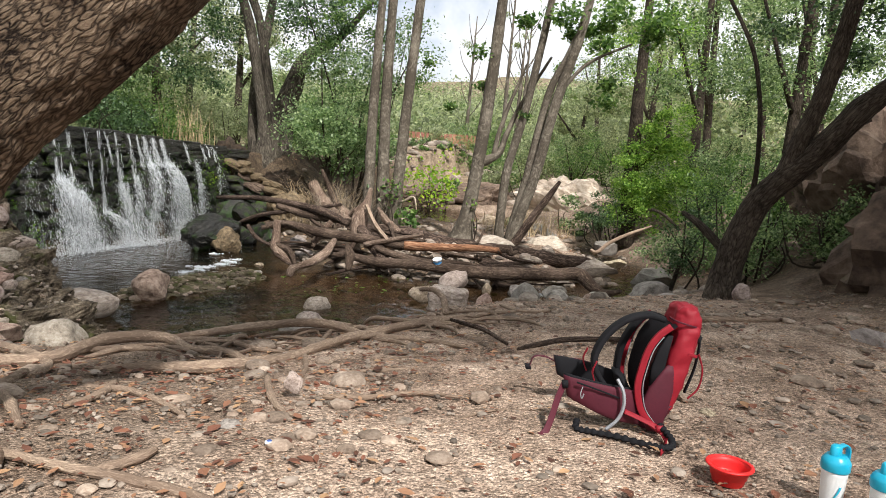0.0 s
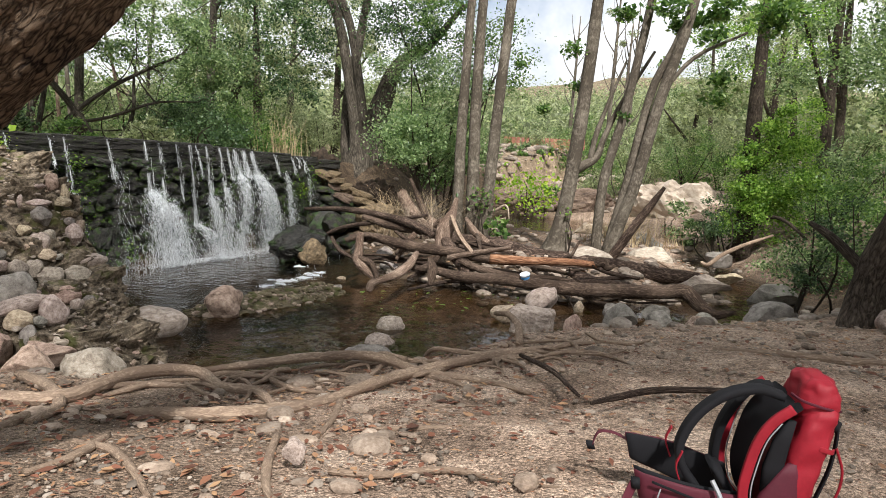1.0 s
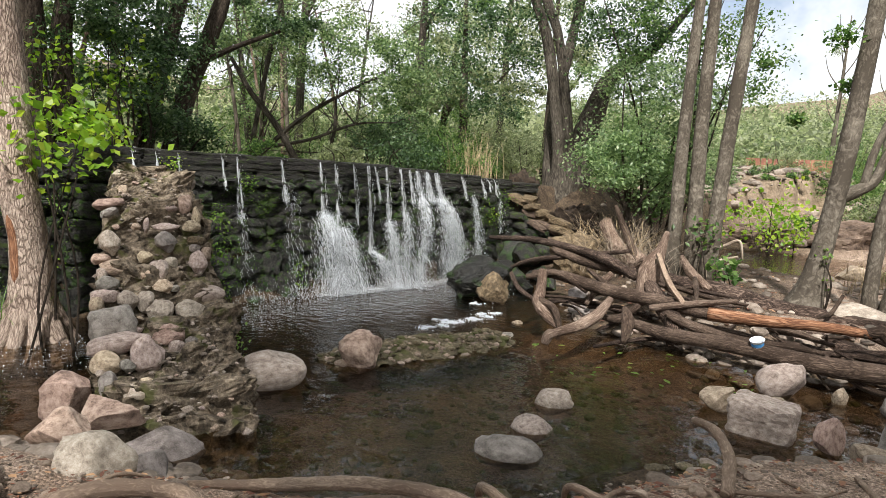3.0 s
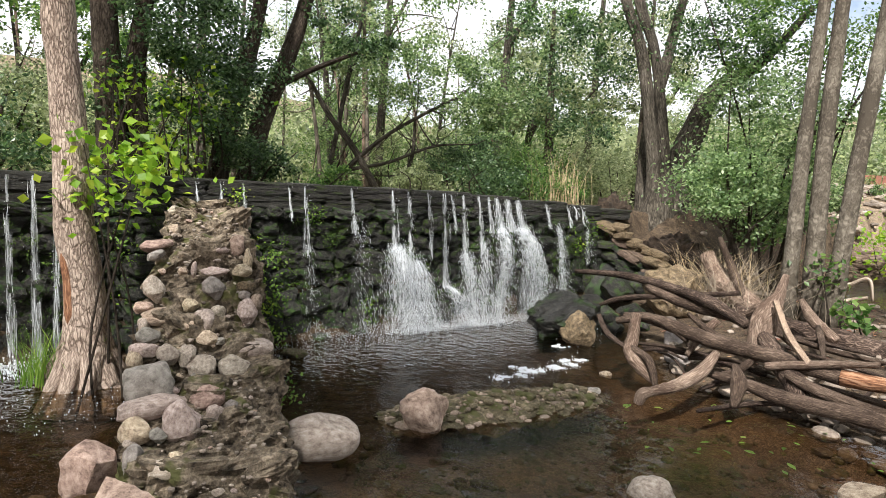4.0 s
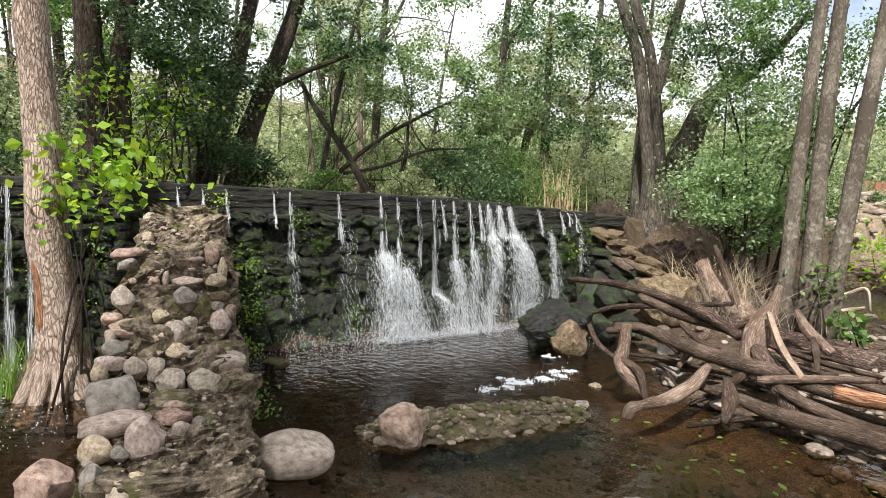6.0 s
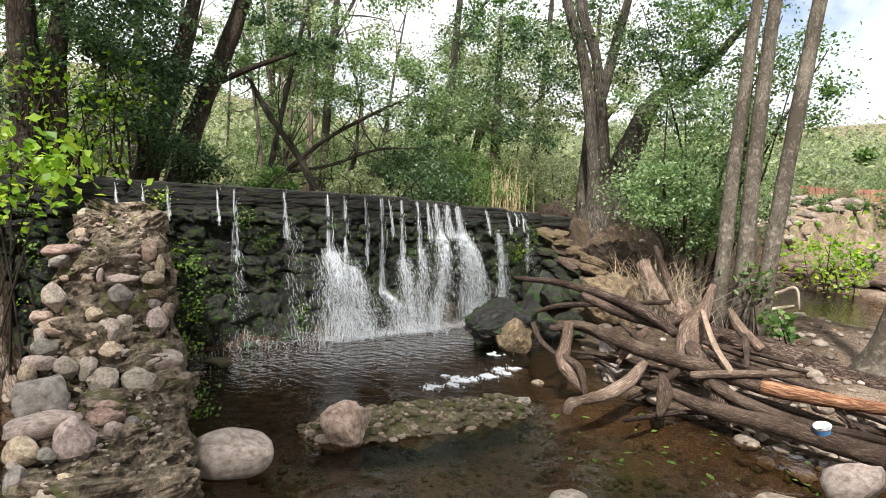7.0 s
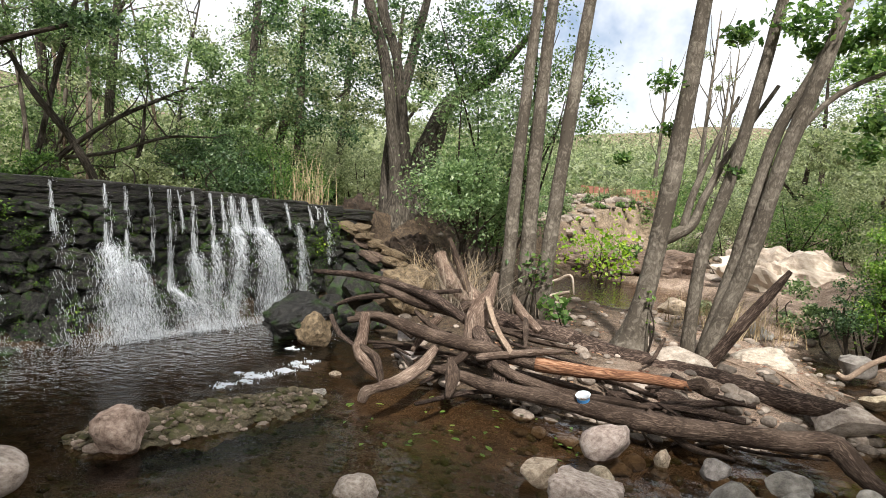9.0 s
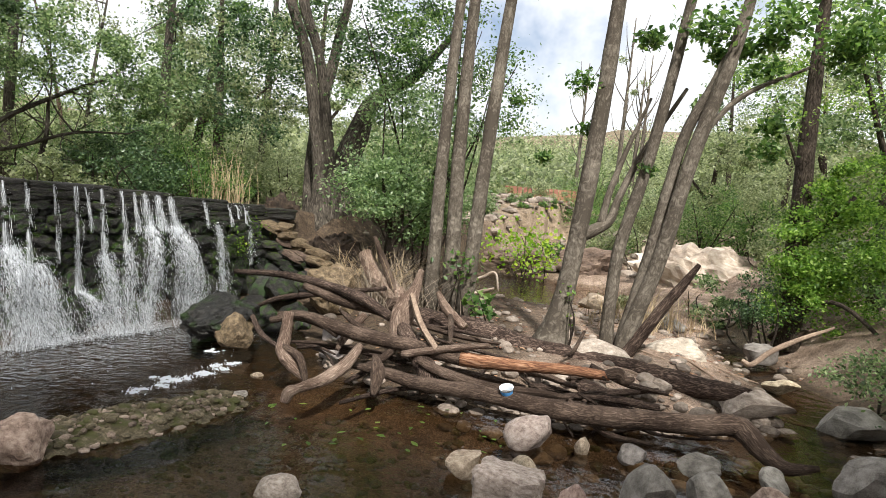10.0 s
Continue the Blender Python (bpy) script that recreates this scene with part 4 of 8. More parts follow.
def build_wing_wall():
    start, u = Vector((-6.75, 7.15, 0)), Vector((0.851, -0.525, 0))
    wing = thing("wing_wall", start, "ruined rubble wing wall of tan stones in mossy mortar, stepping down to the water", "stone wall", kind="structure")
    wing.matrix_world = pose(*start, 0, 0, math.degrees(math.atan2(u.y, u.x)))
    far, fall = (-0.3, 1.0, 1.35, 1.7, 1.95, 2.1, 2.3, 2.5, 2.75, 3.0, 3.4, 3.75, 3.95), (1.80, 1.78, 1.66, 1.50, 1.28, 1.0, 0.86, 0.66, 0.56, 0.42, 0.26, 0.10, -0.3)

    def height(a):
        return float(np.interp(a, far, fall))

    def half(a):
        return 0.30 + 0.13 * min(1.5, max(0.0, a - 1.2))

    verts, n, steps = [], 90, 210
    for i in range(steps):
        a = -0.3 + 4.25 * i / (steps - 1)
        h, w = height(a), half(a)
        for k in range(n):
            t = k / (n - 1)
            if t < 0.38 or t > 0.62:
                side = 1 if t < 0.38 else -1
                up = (t if t < 0.38 else 1 - t) / 0.38
                x, z = side * w * (1.10 - 0.10 * up), -0.4 + (h + 0.40) * up
            else:
                x, z = w * (0.5 - t) / 0.12, h + 0.02 - 0.03 * min(1, max(0, a - 2.2))
            p = Vector((a, x, z))
            # ragged courses: the mortar is eaten back between the layers of stone
            q = 0.13 * noise.noise(p * 2.6) + 0.10 * noise.noise(p * 6) + 0.06 * noise.noise(p * 13) + 0.04 * noise.noise(p * 27) + 0.02 * noise.noise(p * 55) - 0.02 * abs(math.sin(z * 9 + 5 * noise.noise(p * 1.5)))
            verts.append((a + q * 0.9, x + math.copysign(q, x), z + q * 0.8))
    faces = [(i * n + k, i * n + k + 1, (i + 1) * n + k + 1, (i + 1) * n + k) for i in range(steps - 1) for k in range(n - 1)]
    part("mortar_core", mesh_from("mortar_core", verts, faces, M_MORTAR, smooth=False), wing, "rough dark mortar with moss and grit")
    r = np.random.default_rng(21)
    kinds = {"T": M_STONE, "P": M_PINKSTONE, "G": M_GREYSTONE, "O": M_OCHRE, "B": M_GREYSTONE}
    worn = {k: [rock_mesh("stone", 240 + 9 * q + ord(k), kinds[k], 3, facets=9, cut=0.58, lumps=0.20, pits=0.05) for q in range(4)] for k in "TPGO"}
    v, f = box_stone(77, 3, 7.0, 0.14)
    worn["B"] = [mesh_from("stone", v, f, M_GREYSTONE)]
    placed = []

    def key(a, b, z, wide, tall, kind, out=0.05):
        """One large stone: its place on the wall and its half-width and half-height."""
        placed.append((np.array((a, b, z)), max(wide, tall) * 0.9))
        m = pose(a + out, b, z, r.uniform(-10, 10), r.uniform(-10, 10), r.uniform(-25, 25)) @ Matrix.Diagonal((0.5 * (wide + tall) * r.uniform(1.05, 1.35), wide * 1.22, tall * 1.22, 1))
        part("stone", worn[kind][len(placed) % len(worn[kind])], wing, m=m)

    key(1.13, 0.33, 1.73, 0.065, 0.070, "P")
    key(1.39, -0.28, 1.63, 0.050, 0.050, "T")
    key(1.63, -0.42, 1.52, 0.115, 0.053, "T")
    key(1.75, -0.42, 1.45, 0.080, 0.042, "G")
    key(1.26, 0.16, 1.69, 0.042, 0.031, "T")
    key(1.64, 0.26, 1.52, 0.075, 0.090, "T")
    key(1.69, 0.11, 1.50, 0.054, 0.034, "P")
    key(1.79, 0.33, 1.42, 0.034, 0.083, "T")
    key(1.88, 0.05, 1.33, 0.104, 0.033, "P")
    key(1.87, -0.11, 1.35, 0.023, 0.061, "P")
    key(1.89, -0.20, 1.33, 0.037, 0.033, "T")
    key(1.88, 0.28, 1.34, 0.077, 0.048, "T")
    key(1.99, -0.42, 1.19, 0.077, 0.090, "P")
    key(1.99, 0.04, 1.20, 0.084, 0.079, "G")
    key(2.01, 0.30, 1.15, 0.047, 0.038, "G")
    key(1.98, 0.31, 1.22, 0.071, 0.038, "O")
    key(2.08, 0.31, 1.01, 0.075, 0.093, "P")
    key(2.08, 0.09, 1.02, 0.055, 0.055, "P")
    key(2.06, -0.49, 1.06, 0.067, 0.049, "T")
    key(2.17, -0.02, 0.95, 0.090, 0.104, "P")
    key(2.18, -0.12, 0.94, 0.054, 0.058, "T")
    key(2.11, -0.37, 0.99, 0.120, 0.058, "T")
    key(2.18, -0.48, 0.94, 0.035, 0.066, "P")
    key(2.29, -0.00, 0.85, 0.075, 0.049, "T")
    key(2.31, 0.10, 0.83, 0.040, 0.027, "G")
    key(2.28, -0.44, 0.87, 0.082, 0.060, "G")
    key(2.37, 0.35, 0.78, 0.143, 0.076, "P")
    key(2.40, -0.14, 0.74, 0.069, 0.082, "P")
    key(2.40, -0.29, 0.75, 0.077, 0.068, "P")
    key(2.36, -0.45, 0.79, 0.102, 0.055, "P")
    key(2.43, -0.52, 0.72, 0.046, 0.083, "T")
    key(2.49, -0.02, 0.66, 0.107, 0.094, "P")
    key(2.49, 0.20, 0.65, 0.117, 0.082, "P")
    key(2.64, -0.41, 0.60, 0.129, 0.117, "B")
    key(2.72, -0.25, 0.57, 0.048, 0.032, "P")
    key(2.80, 0.00, 0.53, 0.113, 0.073, "T")
    key(2.89, 0.17, 0.48, 0.048, 0.044, "G")
    key(2.92, 0.06, 0.45, 0.059, 0.059, "P")
    key(2.85, -0.38, 0.50, 0.194, 0.086, "P")
    key(3.03, -0.46, 0.40, 0.104, 0.078, "T")
    key(2.99, -0.18, 0.41, 0.111, 0.134, "P")
    key(3.09, -0.32, 0.38, 0.056, 0.041, "G")
    key(3.38, -0.21, 0.26, 0.134, 0.070, "P")
    key(3.27, -0.46, 0.30, 0.071, 0.106, "G")
    key(2.05, -0.13, 1.08, 0.059, 0.055, "T")
    key(2.05, 0.39, 1.08, 0.047, 0.071, "T")
    tries = 0
    while len(placed) < 185 and tries < 9000:
        tries += 1
        a, q = r.uniform(0.75, 3.85), r.uniform(-1.9, 1.9)
        h, w = height(a), half(a)
        b, z = (q / 0.6 * w, h) if abs(q) < 0.6 else (math.copysign(w * 1.0, q), h - (abs(q) - 0.6) * 1.2)
        if z < -0.05:
            continue
        s = (r.choice((0.015, 0.02, 0.03, 0.04)) if abs(q) < 0.6 else r.choice((0.05, 0.07, 0.09, 0.12))) * r.uniform(0.85, 1.2)
        p = np.array((a, b, z))
        if any(np.linalg.norm(p - o) < (s + t) * 0.92 for o, t in placed):
            continue
        placed.append((p, s))
        m = pose(a, b * 0.98, z - s * 0.1, r.uniform(-25, 25), r.uniform(-25, 25), r.uniform(0, 360)) @ Matrix.Diagonal((s * r.uniform(1.0, 1.5), s * r.uniform(0.9, 1.2), s * r.uniform(0.65, 0.95), 1))
        mat = (M_STONE, M_STONE, M_PINKSTONE, M_PINKSTONE, M_GREYSTONE)[int(r.integers(5))]
        part("stone", STONE_POOL[mat.name][int(r.integers(7))], wing, m=m)
    return wing


build_wing_wall()


def stone(name, at, size, mat, seed, turn=(0, 0, 0), label="", category="stone", group="", sub=3, block=False, **kw):
    if block:
        v, f = box_stone(seed, sub, 9.0, 0.12)
    else:
        v, f = rock(seed, sub, **kw)
    ob = new(name, mesh_from(name, v, f, mat))
    if kw.get("facets", 6) > 4:
        ob.data.set_sharp_from_angle(angle=radians(24))
    ob.matrix_world = pose(*at, *turn) @ Matrix.Diagonal((*size, 1))
    return tagged(ob, label, category, group)


stone("boulder", (-3.98, 6.42, 0.10), (0.37, 0.25, 0.20), M_PINKSTONE, 31, (4, -10, 20), "smooth pale grey rounded boulder standing in the pool", "boulder", facets=2, lumps=0.12, pits=0.015, sub=4)
stone("boulder", (-4.62, 11.95, 0.22), (0.62, 0.50, 0.46), M_WETSTONE, 32, (0, 6, 30), "dark wet boulder beside the waterfall", "boulder", facets=14, cut=0.55, lumps=0.3, pits=0.12, sub=5)
# extra rock giving the dark boulder its lit ochre right face by colour
stone("boulder", (-4.30, 11.74, 0.18), (0.30, 0.36, 0.29), M_OCHRE, 33, (6, 4, 62), "added ochre rock standing in for the dark boulder's lit right face", "boulder", facets=16, cut=0.62, pits=0.07, lumps=0.15, sub=4)
stone("stone", (-3.68, 7.42, 0.16), (0.22, 0.17, 0.22), M_STONE, 34, (8, 10, 30), "pitted pale stone on the gravel bar", "stone", facets=10, sub=4, pits=0.07, cut=0.55)
stone("stone", (-1.68, 7.62, 0.03), (0.17, 0.13, 0.12), M_PINKSTONE, 35, (0, 0, 10), "rounded pale stone standing in the pool", "stone", "stones in the pool", facets=4)
stone("stone", (-1.62, 6.95, 0.0), (0.17, 0.13, 0.11), M_PINKSTONE, 36, (0, 0, 40), "rounded tan stone half under water", "stone", "stones in the pool", facets=4)
stone("stone", (-1.58, 6.42, 0.0), (0.24, 0.17, 0.13), M_GREYSTONE, 37, (0, 4, 20), "flat layered grey stone at the pool edge", "stone", "stones in the pool", facets=7)
stone("stone", (-2.78, 4.05, 0.45), (0.21, 0.18, 0.17), M_PINKSTONE, 38, (0, 0, 0), "large pale pink speckled rock among the roots", "stone", facets=4, sub=4)
stone("stone", (-0.04, 8.05, 0.13), (0.25, 0.16, 0.16), M_PINKSTONE, 39, (2, 3, -8), "squared tan building stone lying in the shallows", "stone", block=True, sub=4)
for at, size, mat, seed, label in (
        ((0.42, 8.0, 0.10), (0.12, 0.12, 0.2), M_STONE, 40, "upright tan stone beside the squared block"),
        ((-0.42, 8.5, 0.08), (0.20, 0.15, 0.14), M_STONE, 41, "rounded tan stone in the shallows"),
        ((0.05, 8.75, 0.06), (0.15, 0.13, 0.12), M_STONE, 42, "small rounded tan stone in the shallows"),
        ((0.08, 9.45, 0.12), (0.30, 0.22, 0.22), M_PINKSTONE, 43, "pinkish rounded stone under the driftwood"),
        ((0.55, 9.45, 0.05), (0.10, 0.09, 0.11), M_STONE, 44, "small orange tan stone"),
        ((0.95, 8.25, 0.15), (0.27, 0.22, 0.24), M_GREYSTONE, 45, "angular grey stone at the stream edge"),
        ((0.72, 7.7, 0.12), (0.22, 0.14, 0.10), M_STONE, 46, "flat tan stone at the stream edge"),
        ((1.5, 8.6, 0.12), (0.26, 0.2, 0.17), M_GREYSTONE, 47, "dark layered rock in the stream"),
        ((1.55, 9.3, 0.08), (0.22, 0.18, 0.14), M_GREYSTONE, 48, "wet grey stone in the stream"),
        ((1.0, 9.4, 0.06), (0.17, 0.14, 0.13), M_GREYSTONE, 49, "wet grey stone in the stream"),
        ((1.95, 8.5, 0.12), (0.20, 0.17, 0.15), M_STONE, 50, "tan stone in the stream"),
        ((1.25, 7.75, 0.15), (0.2, 0.16, 0.12), M_STONE, 51, "tan stone on the bank"),
        ((2.35, 8.2, 0.2), (0.24, 0.18, 0.14), M_STONE, 52, "tan stone on the bank"),
        ((2.2, 9.3, 0.05), (0.2, 0.15, 0.10), M_GREYSTONE, 53, "flat grey stone in the stream"),
        ((2.5, 11.3, 0.20), (0.55, 0.28, 0.22), M_PINKSTONE, 54, "long pink stone at the log's end"),
        ((3.6, 11.3, 0.15), (0.42, 0.35, 0.32), M_GREYSTONE, 55, "dark grey rock at the far stream bank"),
        ((3.0, 9.3, 0.15), (0.40, 0.30, 0.25), M_GREYSTONE, 56, "dark grey rock at the stream bank"),
        ((3.35, 13.0, 0.1), (0.28, 0.2, 0.14), M_STONE, 57, "tan stone in the stream"),
        ((3.6, 14.8, 0.25), (0.4, 0.25, 0.28), M_GREYSTONE, 58, "grey rock in the stream"),
        ((2.0, 4.95, 0.62), (0.32, 0.20, 0.12), M_STONE, 59, "flat tan rock set in the bank"),
        ((0.93, 5.7, 0.45), (0.16, 0.12, 0.08), M_STONE, 60, "flat tan stone on the bank"),
        ((0.65, 6.3, 0.35), (0.2, 0.14, 0.09), M_STONE, 61, "flat tan stone on the bank"),
        ((1.4, 6.2, 0.42), (0.2, 0.12, 0.08), M_STONE, 62, "flat tan stone on the bank"),
        ((3.35, 7.1, 0.66), (0.14, 0.10, 0.12), M_PINKSTONE, 63, "white stone by the dark leaning tree"),
        ((3.2, 4.5, 0.82), (0.2, 0.16, 0.10), M_GREYSTONE, 64, "dark flat stone by the cliff"),
        ((2.75, 7.7, 0.35), (0.35, 0.2, 0.16), M_GREYSTONE, 65, "slaty grey rock by the leaning tree"),
        ((-0.75, 2.62, 0.80), (0.055, 0.05, 0.06), M_PINKSTONE, 66, "pale stone beside a root"),
        ((1.20, 2.85, 0.80), (0.10, 0.07, 0.025), M_STONE, 67, "flat pale stone set in the sand"),
        ((1.24, 2.66, 0.80), (0.06, 0.04, 0.02), M_STONE, 68, "flat pale stone set in the sand"),
        ((-0.88, 2.1, 0.80), (0.06, 0.04, 0.025), M_GREYSTONE, 69, "grey flat stone in the litter"),
        ((-3.98, 5.25, 0.18), (0.20, 0.17, 0.18), M_STONE, 70, "rounded tan stone at the foot of the wing wall"),
        ((-3.45, 5.0, 0.05), (0.32, 0.20, 0.14), M_GREYSTONE, 71, "dark wet slab at the foot of the wing wall"),
        ((-3.15, 4.62, 0.12), (0.17, 0.13, 0.13), M_GREYSTONE, 72, "grey stone at the water's edge"),
        ((-3.75, 4.75, 0.25), (0.24, 0.18, 0.16), M_STONE, 73, "tan stone by the roots"),
        ((-4.35, 4.85, 0.2), (0.24, 0.2, 0.2), M_STONE, 74, "tan stone by the roots"),
        ((-3.5, 4.3, 0.35), (0.18, 0.15, 0.14), M_STONE, 75, "tan stone among the roots"),
        ((-0.95, 5.55, 0.10), (0.13, 0.1, 0.10), M_STONE, 76, "yellowish stone at the pool edge"),
        ((-0.55, 5.75, 0.14), (0.19, 0.14, 0.13), M_GREYSTONE, 77, "pitted grey stone at the pool edge"),
        ((-0.1, 6.75, 0.08), (0.15, 0.11, 0.09), M_STONE, 78, "rusty tan stone at the pool edge"),
        ((1.05, 5.4, 0.5), (0.14, 0.1, 0.07), M_STONE, 79, "tan stone on the bank"),
        ((-2.75, 11.6, 0.06), (0.22, 0.17, 0.13), M_GREYSTONE, 80, "grey stone under the driftwood"),
        ((-3.2, 12.7, 0.12), (0.26, 0.2, 0.16), M_GREYSTONE, 81, "grey stone under the driftwood"),
        ((-3.05, 9.6, 0.0), (0.11, 0.08, 0.05), M_GREYSTONE, 82, "small wet stone in the pool"),
        ((-3.25, 10.4, 0.0), (0.10, 0.08, 0.06), M_STONE, 83, "small wet stone in the pool"),
        ((-6.25, 8.1, 0.03), (0.20, 0.14, 0.08), M_ALGAE, 84, "rust brown stone under the weir"),
        ((1.0, 18.3, 0.3), (0.5, 0.35, 0.25), M_STONE, 85, "tan rock in the upper stream"),
        ((3.2, 18.6, 0.3), (0.6, 0.4, 0.3), M_STONE, 86, "tan rock in the upper stream"),
        ((2.2, 16.6, 0.35), (0.5, 0.3, 0.22), M_GREYSTONE, 87, "grey rock in the upper stream")):
    stone("stone", at, size, mat, seed, ((seed * 37) % 24 - 12, (seed * 53) % 24 - 12, (seed * 97) % 360), label, "stone", "loose stones", facets=12, cut=0.45, lumps=0.2, pits=0.05)


def bar_point(t, b):
    """A place on the bar: t along it, b across it from -1 to 1."""
    w = 0.46 * math.sin(math.pi * min(1, 0.06 + t * 0.92)) ** 0.5
    x, y = -4.05 + 1.15 * t + 0.90 * b * w, 7.25 + 2.4 * t - 0.43 * b * w
    h = 0.14 * (1 - b * b) * math.sin(math.pi * min(1, 0.05 + t)) ** 0.4
    p = Vector((x, y, 0))
    return x, y, h + 0.075 * noise.noise(p * 3) + 0.045 * noise.noise(p * 8) + 0.022 * noise.noise(p * 19) - 0.045


def gravel_bar():
    """The low mossy bar in the pool."""
    n, m = 110, 46
    verts = [bar_point(i / (n - 1), -1 + 2 * k / (m - 1)) for i in range(n) for k in range(m)]
    faces = [(i * m + k, i * m + k + 1, (i + 1) * m + k + 1, (i + 1) * m + k) for i in range(n - 1) for k in range(m - 1)]
    tagged(new("gravel_bar", mesh_from("gravel_bar", verts, faces, M_ALGAE)), "low mossy gravel bar rising from the pool", "gravel bar", kind="structure")


gravel_bar()


def scatter(name, spots, size, mat, label, seed, flat=0.7, sub=1, kind="stuff", category="gravel"):
    """Small stones on the ground, joined."""
    r = np.random.default_rng(seed)
    shapes = [rock(400 + k, sub, facets=3) for k in range(8)]
    vs, fs, n = [], [], 0
    for x, y, z in spots:
        v, f = shapes[int(r.integers(8))]
        s = size * math.exp(min(0.75, r.normal() * 0.5))
        a = r.uniform(0, 6.28)
        c, q = math.cos(a), math.sin(a)
        w = v * (s * r.uniform(0.9, 1.5), s, s * flat * r.uniform(0.7, 1.1))
        w = np.stack([w[:, 0] * c - w[:, 1] * q, w[:, 0] * q + w[:, 1] * c, w[:, 2]], 1) + (x, y, z + s * 0.2)
        vs.append(w)
        fs += [tuple(i + n for i in t) for t in f]
        n += len(w)
    return tagged(new(name, mesh_from(name, np.vstack(vs), fs, mat, smooth=False)), label, category, kind=kind)


def island_tones(m, spread=0.5):
    """Let each joined piece differ in tone."""
    n, l = m.node_tree.nodes, m.node_tree.links
    b = n["Principled BSDF"]
    src = b.inputs["Base Color"].links[0].from_socket
    geo, mr, hsv = n.new("ShaderNodeNewGeometry"), n.new("ShaderNodeMapRange"), n.new("ShaderNodeHueSaturation")
    l.new(geo.outputs["Random Per Island"], mr.inputs["Value"])
    mr.inputs["To Min"].default_value, mr.inputs["To Max"].default_value = 1 - spread, 1 + spread * 0.6
    l.new(mr.outputs[0], hsv.inputs["Value"])
    l.new(src, hsv.inputs["Color"])
    l.new(hsv.outputs[0], b.inputs["Base Color"])


island_tones(M_PEBBLE)
M_CHIP = material("tan_chips", ((0.12, 0.088, 0.066), (0.255, 0.192, 0.147), (0.41, 0.335, 0.27)), 6.0, 0.9, 0.5, 60.0)
island_tones(M_CHIP, 0.45)


def spots_where(n, box, seed, test=None):
    r = np.random.default_rng(seed)
    x, y = r.uniform(box[0], box[1], n), r.uniform(box[2], box[3], n)
    if test is not None:
        k = test(x, y, r)
        x, y = x[k], y[k]
    return np.stack([x, y, gz(x, y)], 1)


scatter("pebbles", [tuple(Vector((-6.75, 7.15, 0.02)) + Vector((0.851, -0.525, 0)) * a + Vector((0.525, 0.851, 0)) * b + Vector((0, 0, z))) for a, b, z in
                    [(q, w, float(np.interp(q, (1.0, 1.35, 1.7, 1.95, 2.1, 2.3, 2.5, 2.75, 3.0, 3.4, 3.75), (1.78, 1.66, 1.50, 1.28, 1.0, 0.86, 0.66, 0.56, 0.42, 0.26, 0.10)))) for q, w in
                     zip(np.random.default_rng(61).uniform(0.7, 3.7, 420), np.random.default_rng(62).uniform(-0.36, 0.36, 420))]], 0.013, M_PEBBLE, "small stones set in the ruined wall's mortar", 63)
scatter("pebbles", spots_where(11000, (-3.2, 4.5, 1.0, 7.5), 1, lambda x, y, r: (shore(x, y) > -0.1) & (r.uniform(0, 1, len(x)) < 0.30 + 0.6 * (x < -0.2))), 0.0075, M_PEBBLE,
        "small pale pebbles strewn over the bank", 2)
scatter("pebbles", spots_where(1000, (-2.6, 4.4, 1.2, 7.4), 3, lambda x, y, r: shore(x, y) > 0.0), 0.013, M_PEBBLE, "scattered pale stones over the bank", 4, sub=2, flat=0.5)
scatter("stones", spots_where(1500, (-2.9, 4.4, 1.2, 7.6), 71, lambda x, y, r: (shore(x, y) > 0.05) & (r.uniform(0, 1, len(x)) < 0.25 + 0.5 * (x < -0.2) + 0.35 * (y > 4.6))), 0.022, M_CHIP, "angular tan stones lying in the sandy soil", 72, sub=2, flat=0.55)
scatter("stones", spots_where(170, (-2.9, 4.4, 1.6, 7.6), 73, lambda x, y, r: (shore(x, y) > 0.05) & (r.uniform(0, 1, len(x)) < 0.2 + 0.4 * (x < -0.4) + 0.5 * (y > 5.0))), 0.045, M_CHIP, "larger tan stones half sunk in the bank", 74, sub=2, flat=0.42)
scatter("cobbles", spots_where(900, (-1.2, 3.6, 6.6, 11.5), 5, lambda x, y, r: (np.abs(shore(x, y)) < 0.9) & (x > -0.4 - (y - 7) * 0.2)), 0.055, M_PEBBLE, "grey and tan cobbles along the stream", 6, sub=2)
scatter("cobbles", spots_where(500, (-4.2, 4.0, 10.3, 17), 7, lambda x, y, r: shore(x, y) > -0.2), 0.05, M_PEBBLE, "stones on the far bank", 8, sub=2)
bar = [bar_point(t, b) for t, b in zip(np.random.default_rng(9).uniform(0.02, 0.98, 900), np.clip(np.random.default_rng(10).normal(0, 0.45, 900), -0.9, 0.9))]
scatter("pebbles", bar[:420], 0.018, M_CHIP, "rusty and pale pebbles on the gravel bar", 11, sub=1)
scatter("pebbles", bar[420:470], 0.032, M_CHIP, "larger pale stones set in the gravel bar", 17, sub=2)
scatter("pebbles", bar[470:], 0.028, M_ALGAE, "mossy pebbles on the gravel bar", 14, sub=2)
wl_ = [(x, y, gz(x, y)) for x, y in np.random.default_rng(12).uniform((-5.2, 4.0), (-2.6, 5.2), (260, 2))]
scatter("cobbles", wl_, 0.045, M_PEBBLE, "stones at the foot of the ruined wall", 13, sub=2)
bed = spots_where(1500, (-4.5, 1.5, 5.2, 10), 15, lambda x, y, r: shore(x, y) < -0.1)
scatter("pool_stones", bed, 0.035, M_ALGAE, "brown stones on the pool's bed", 16)


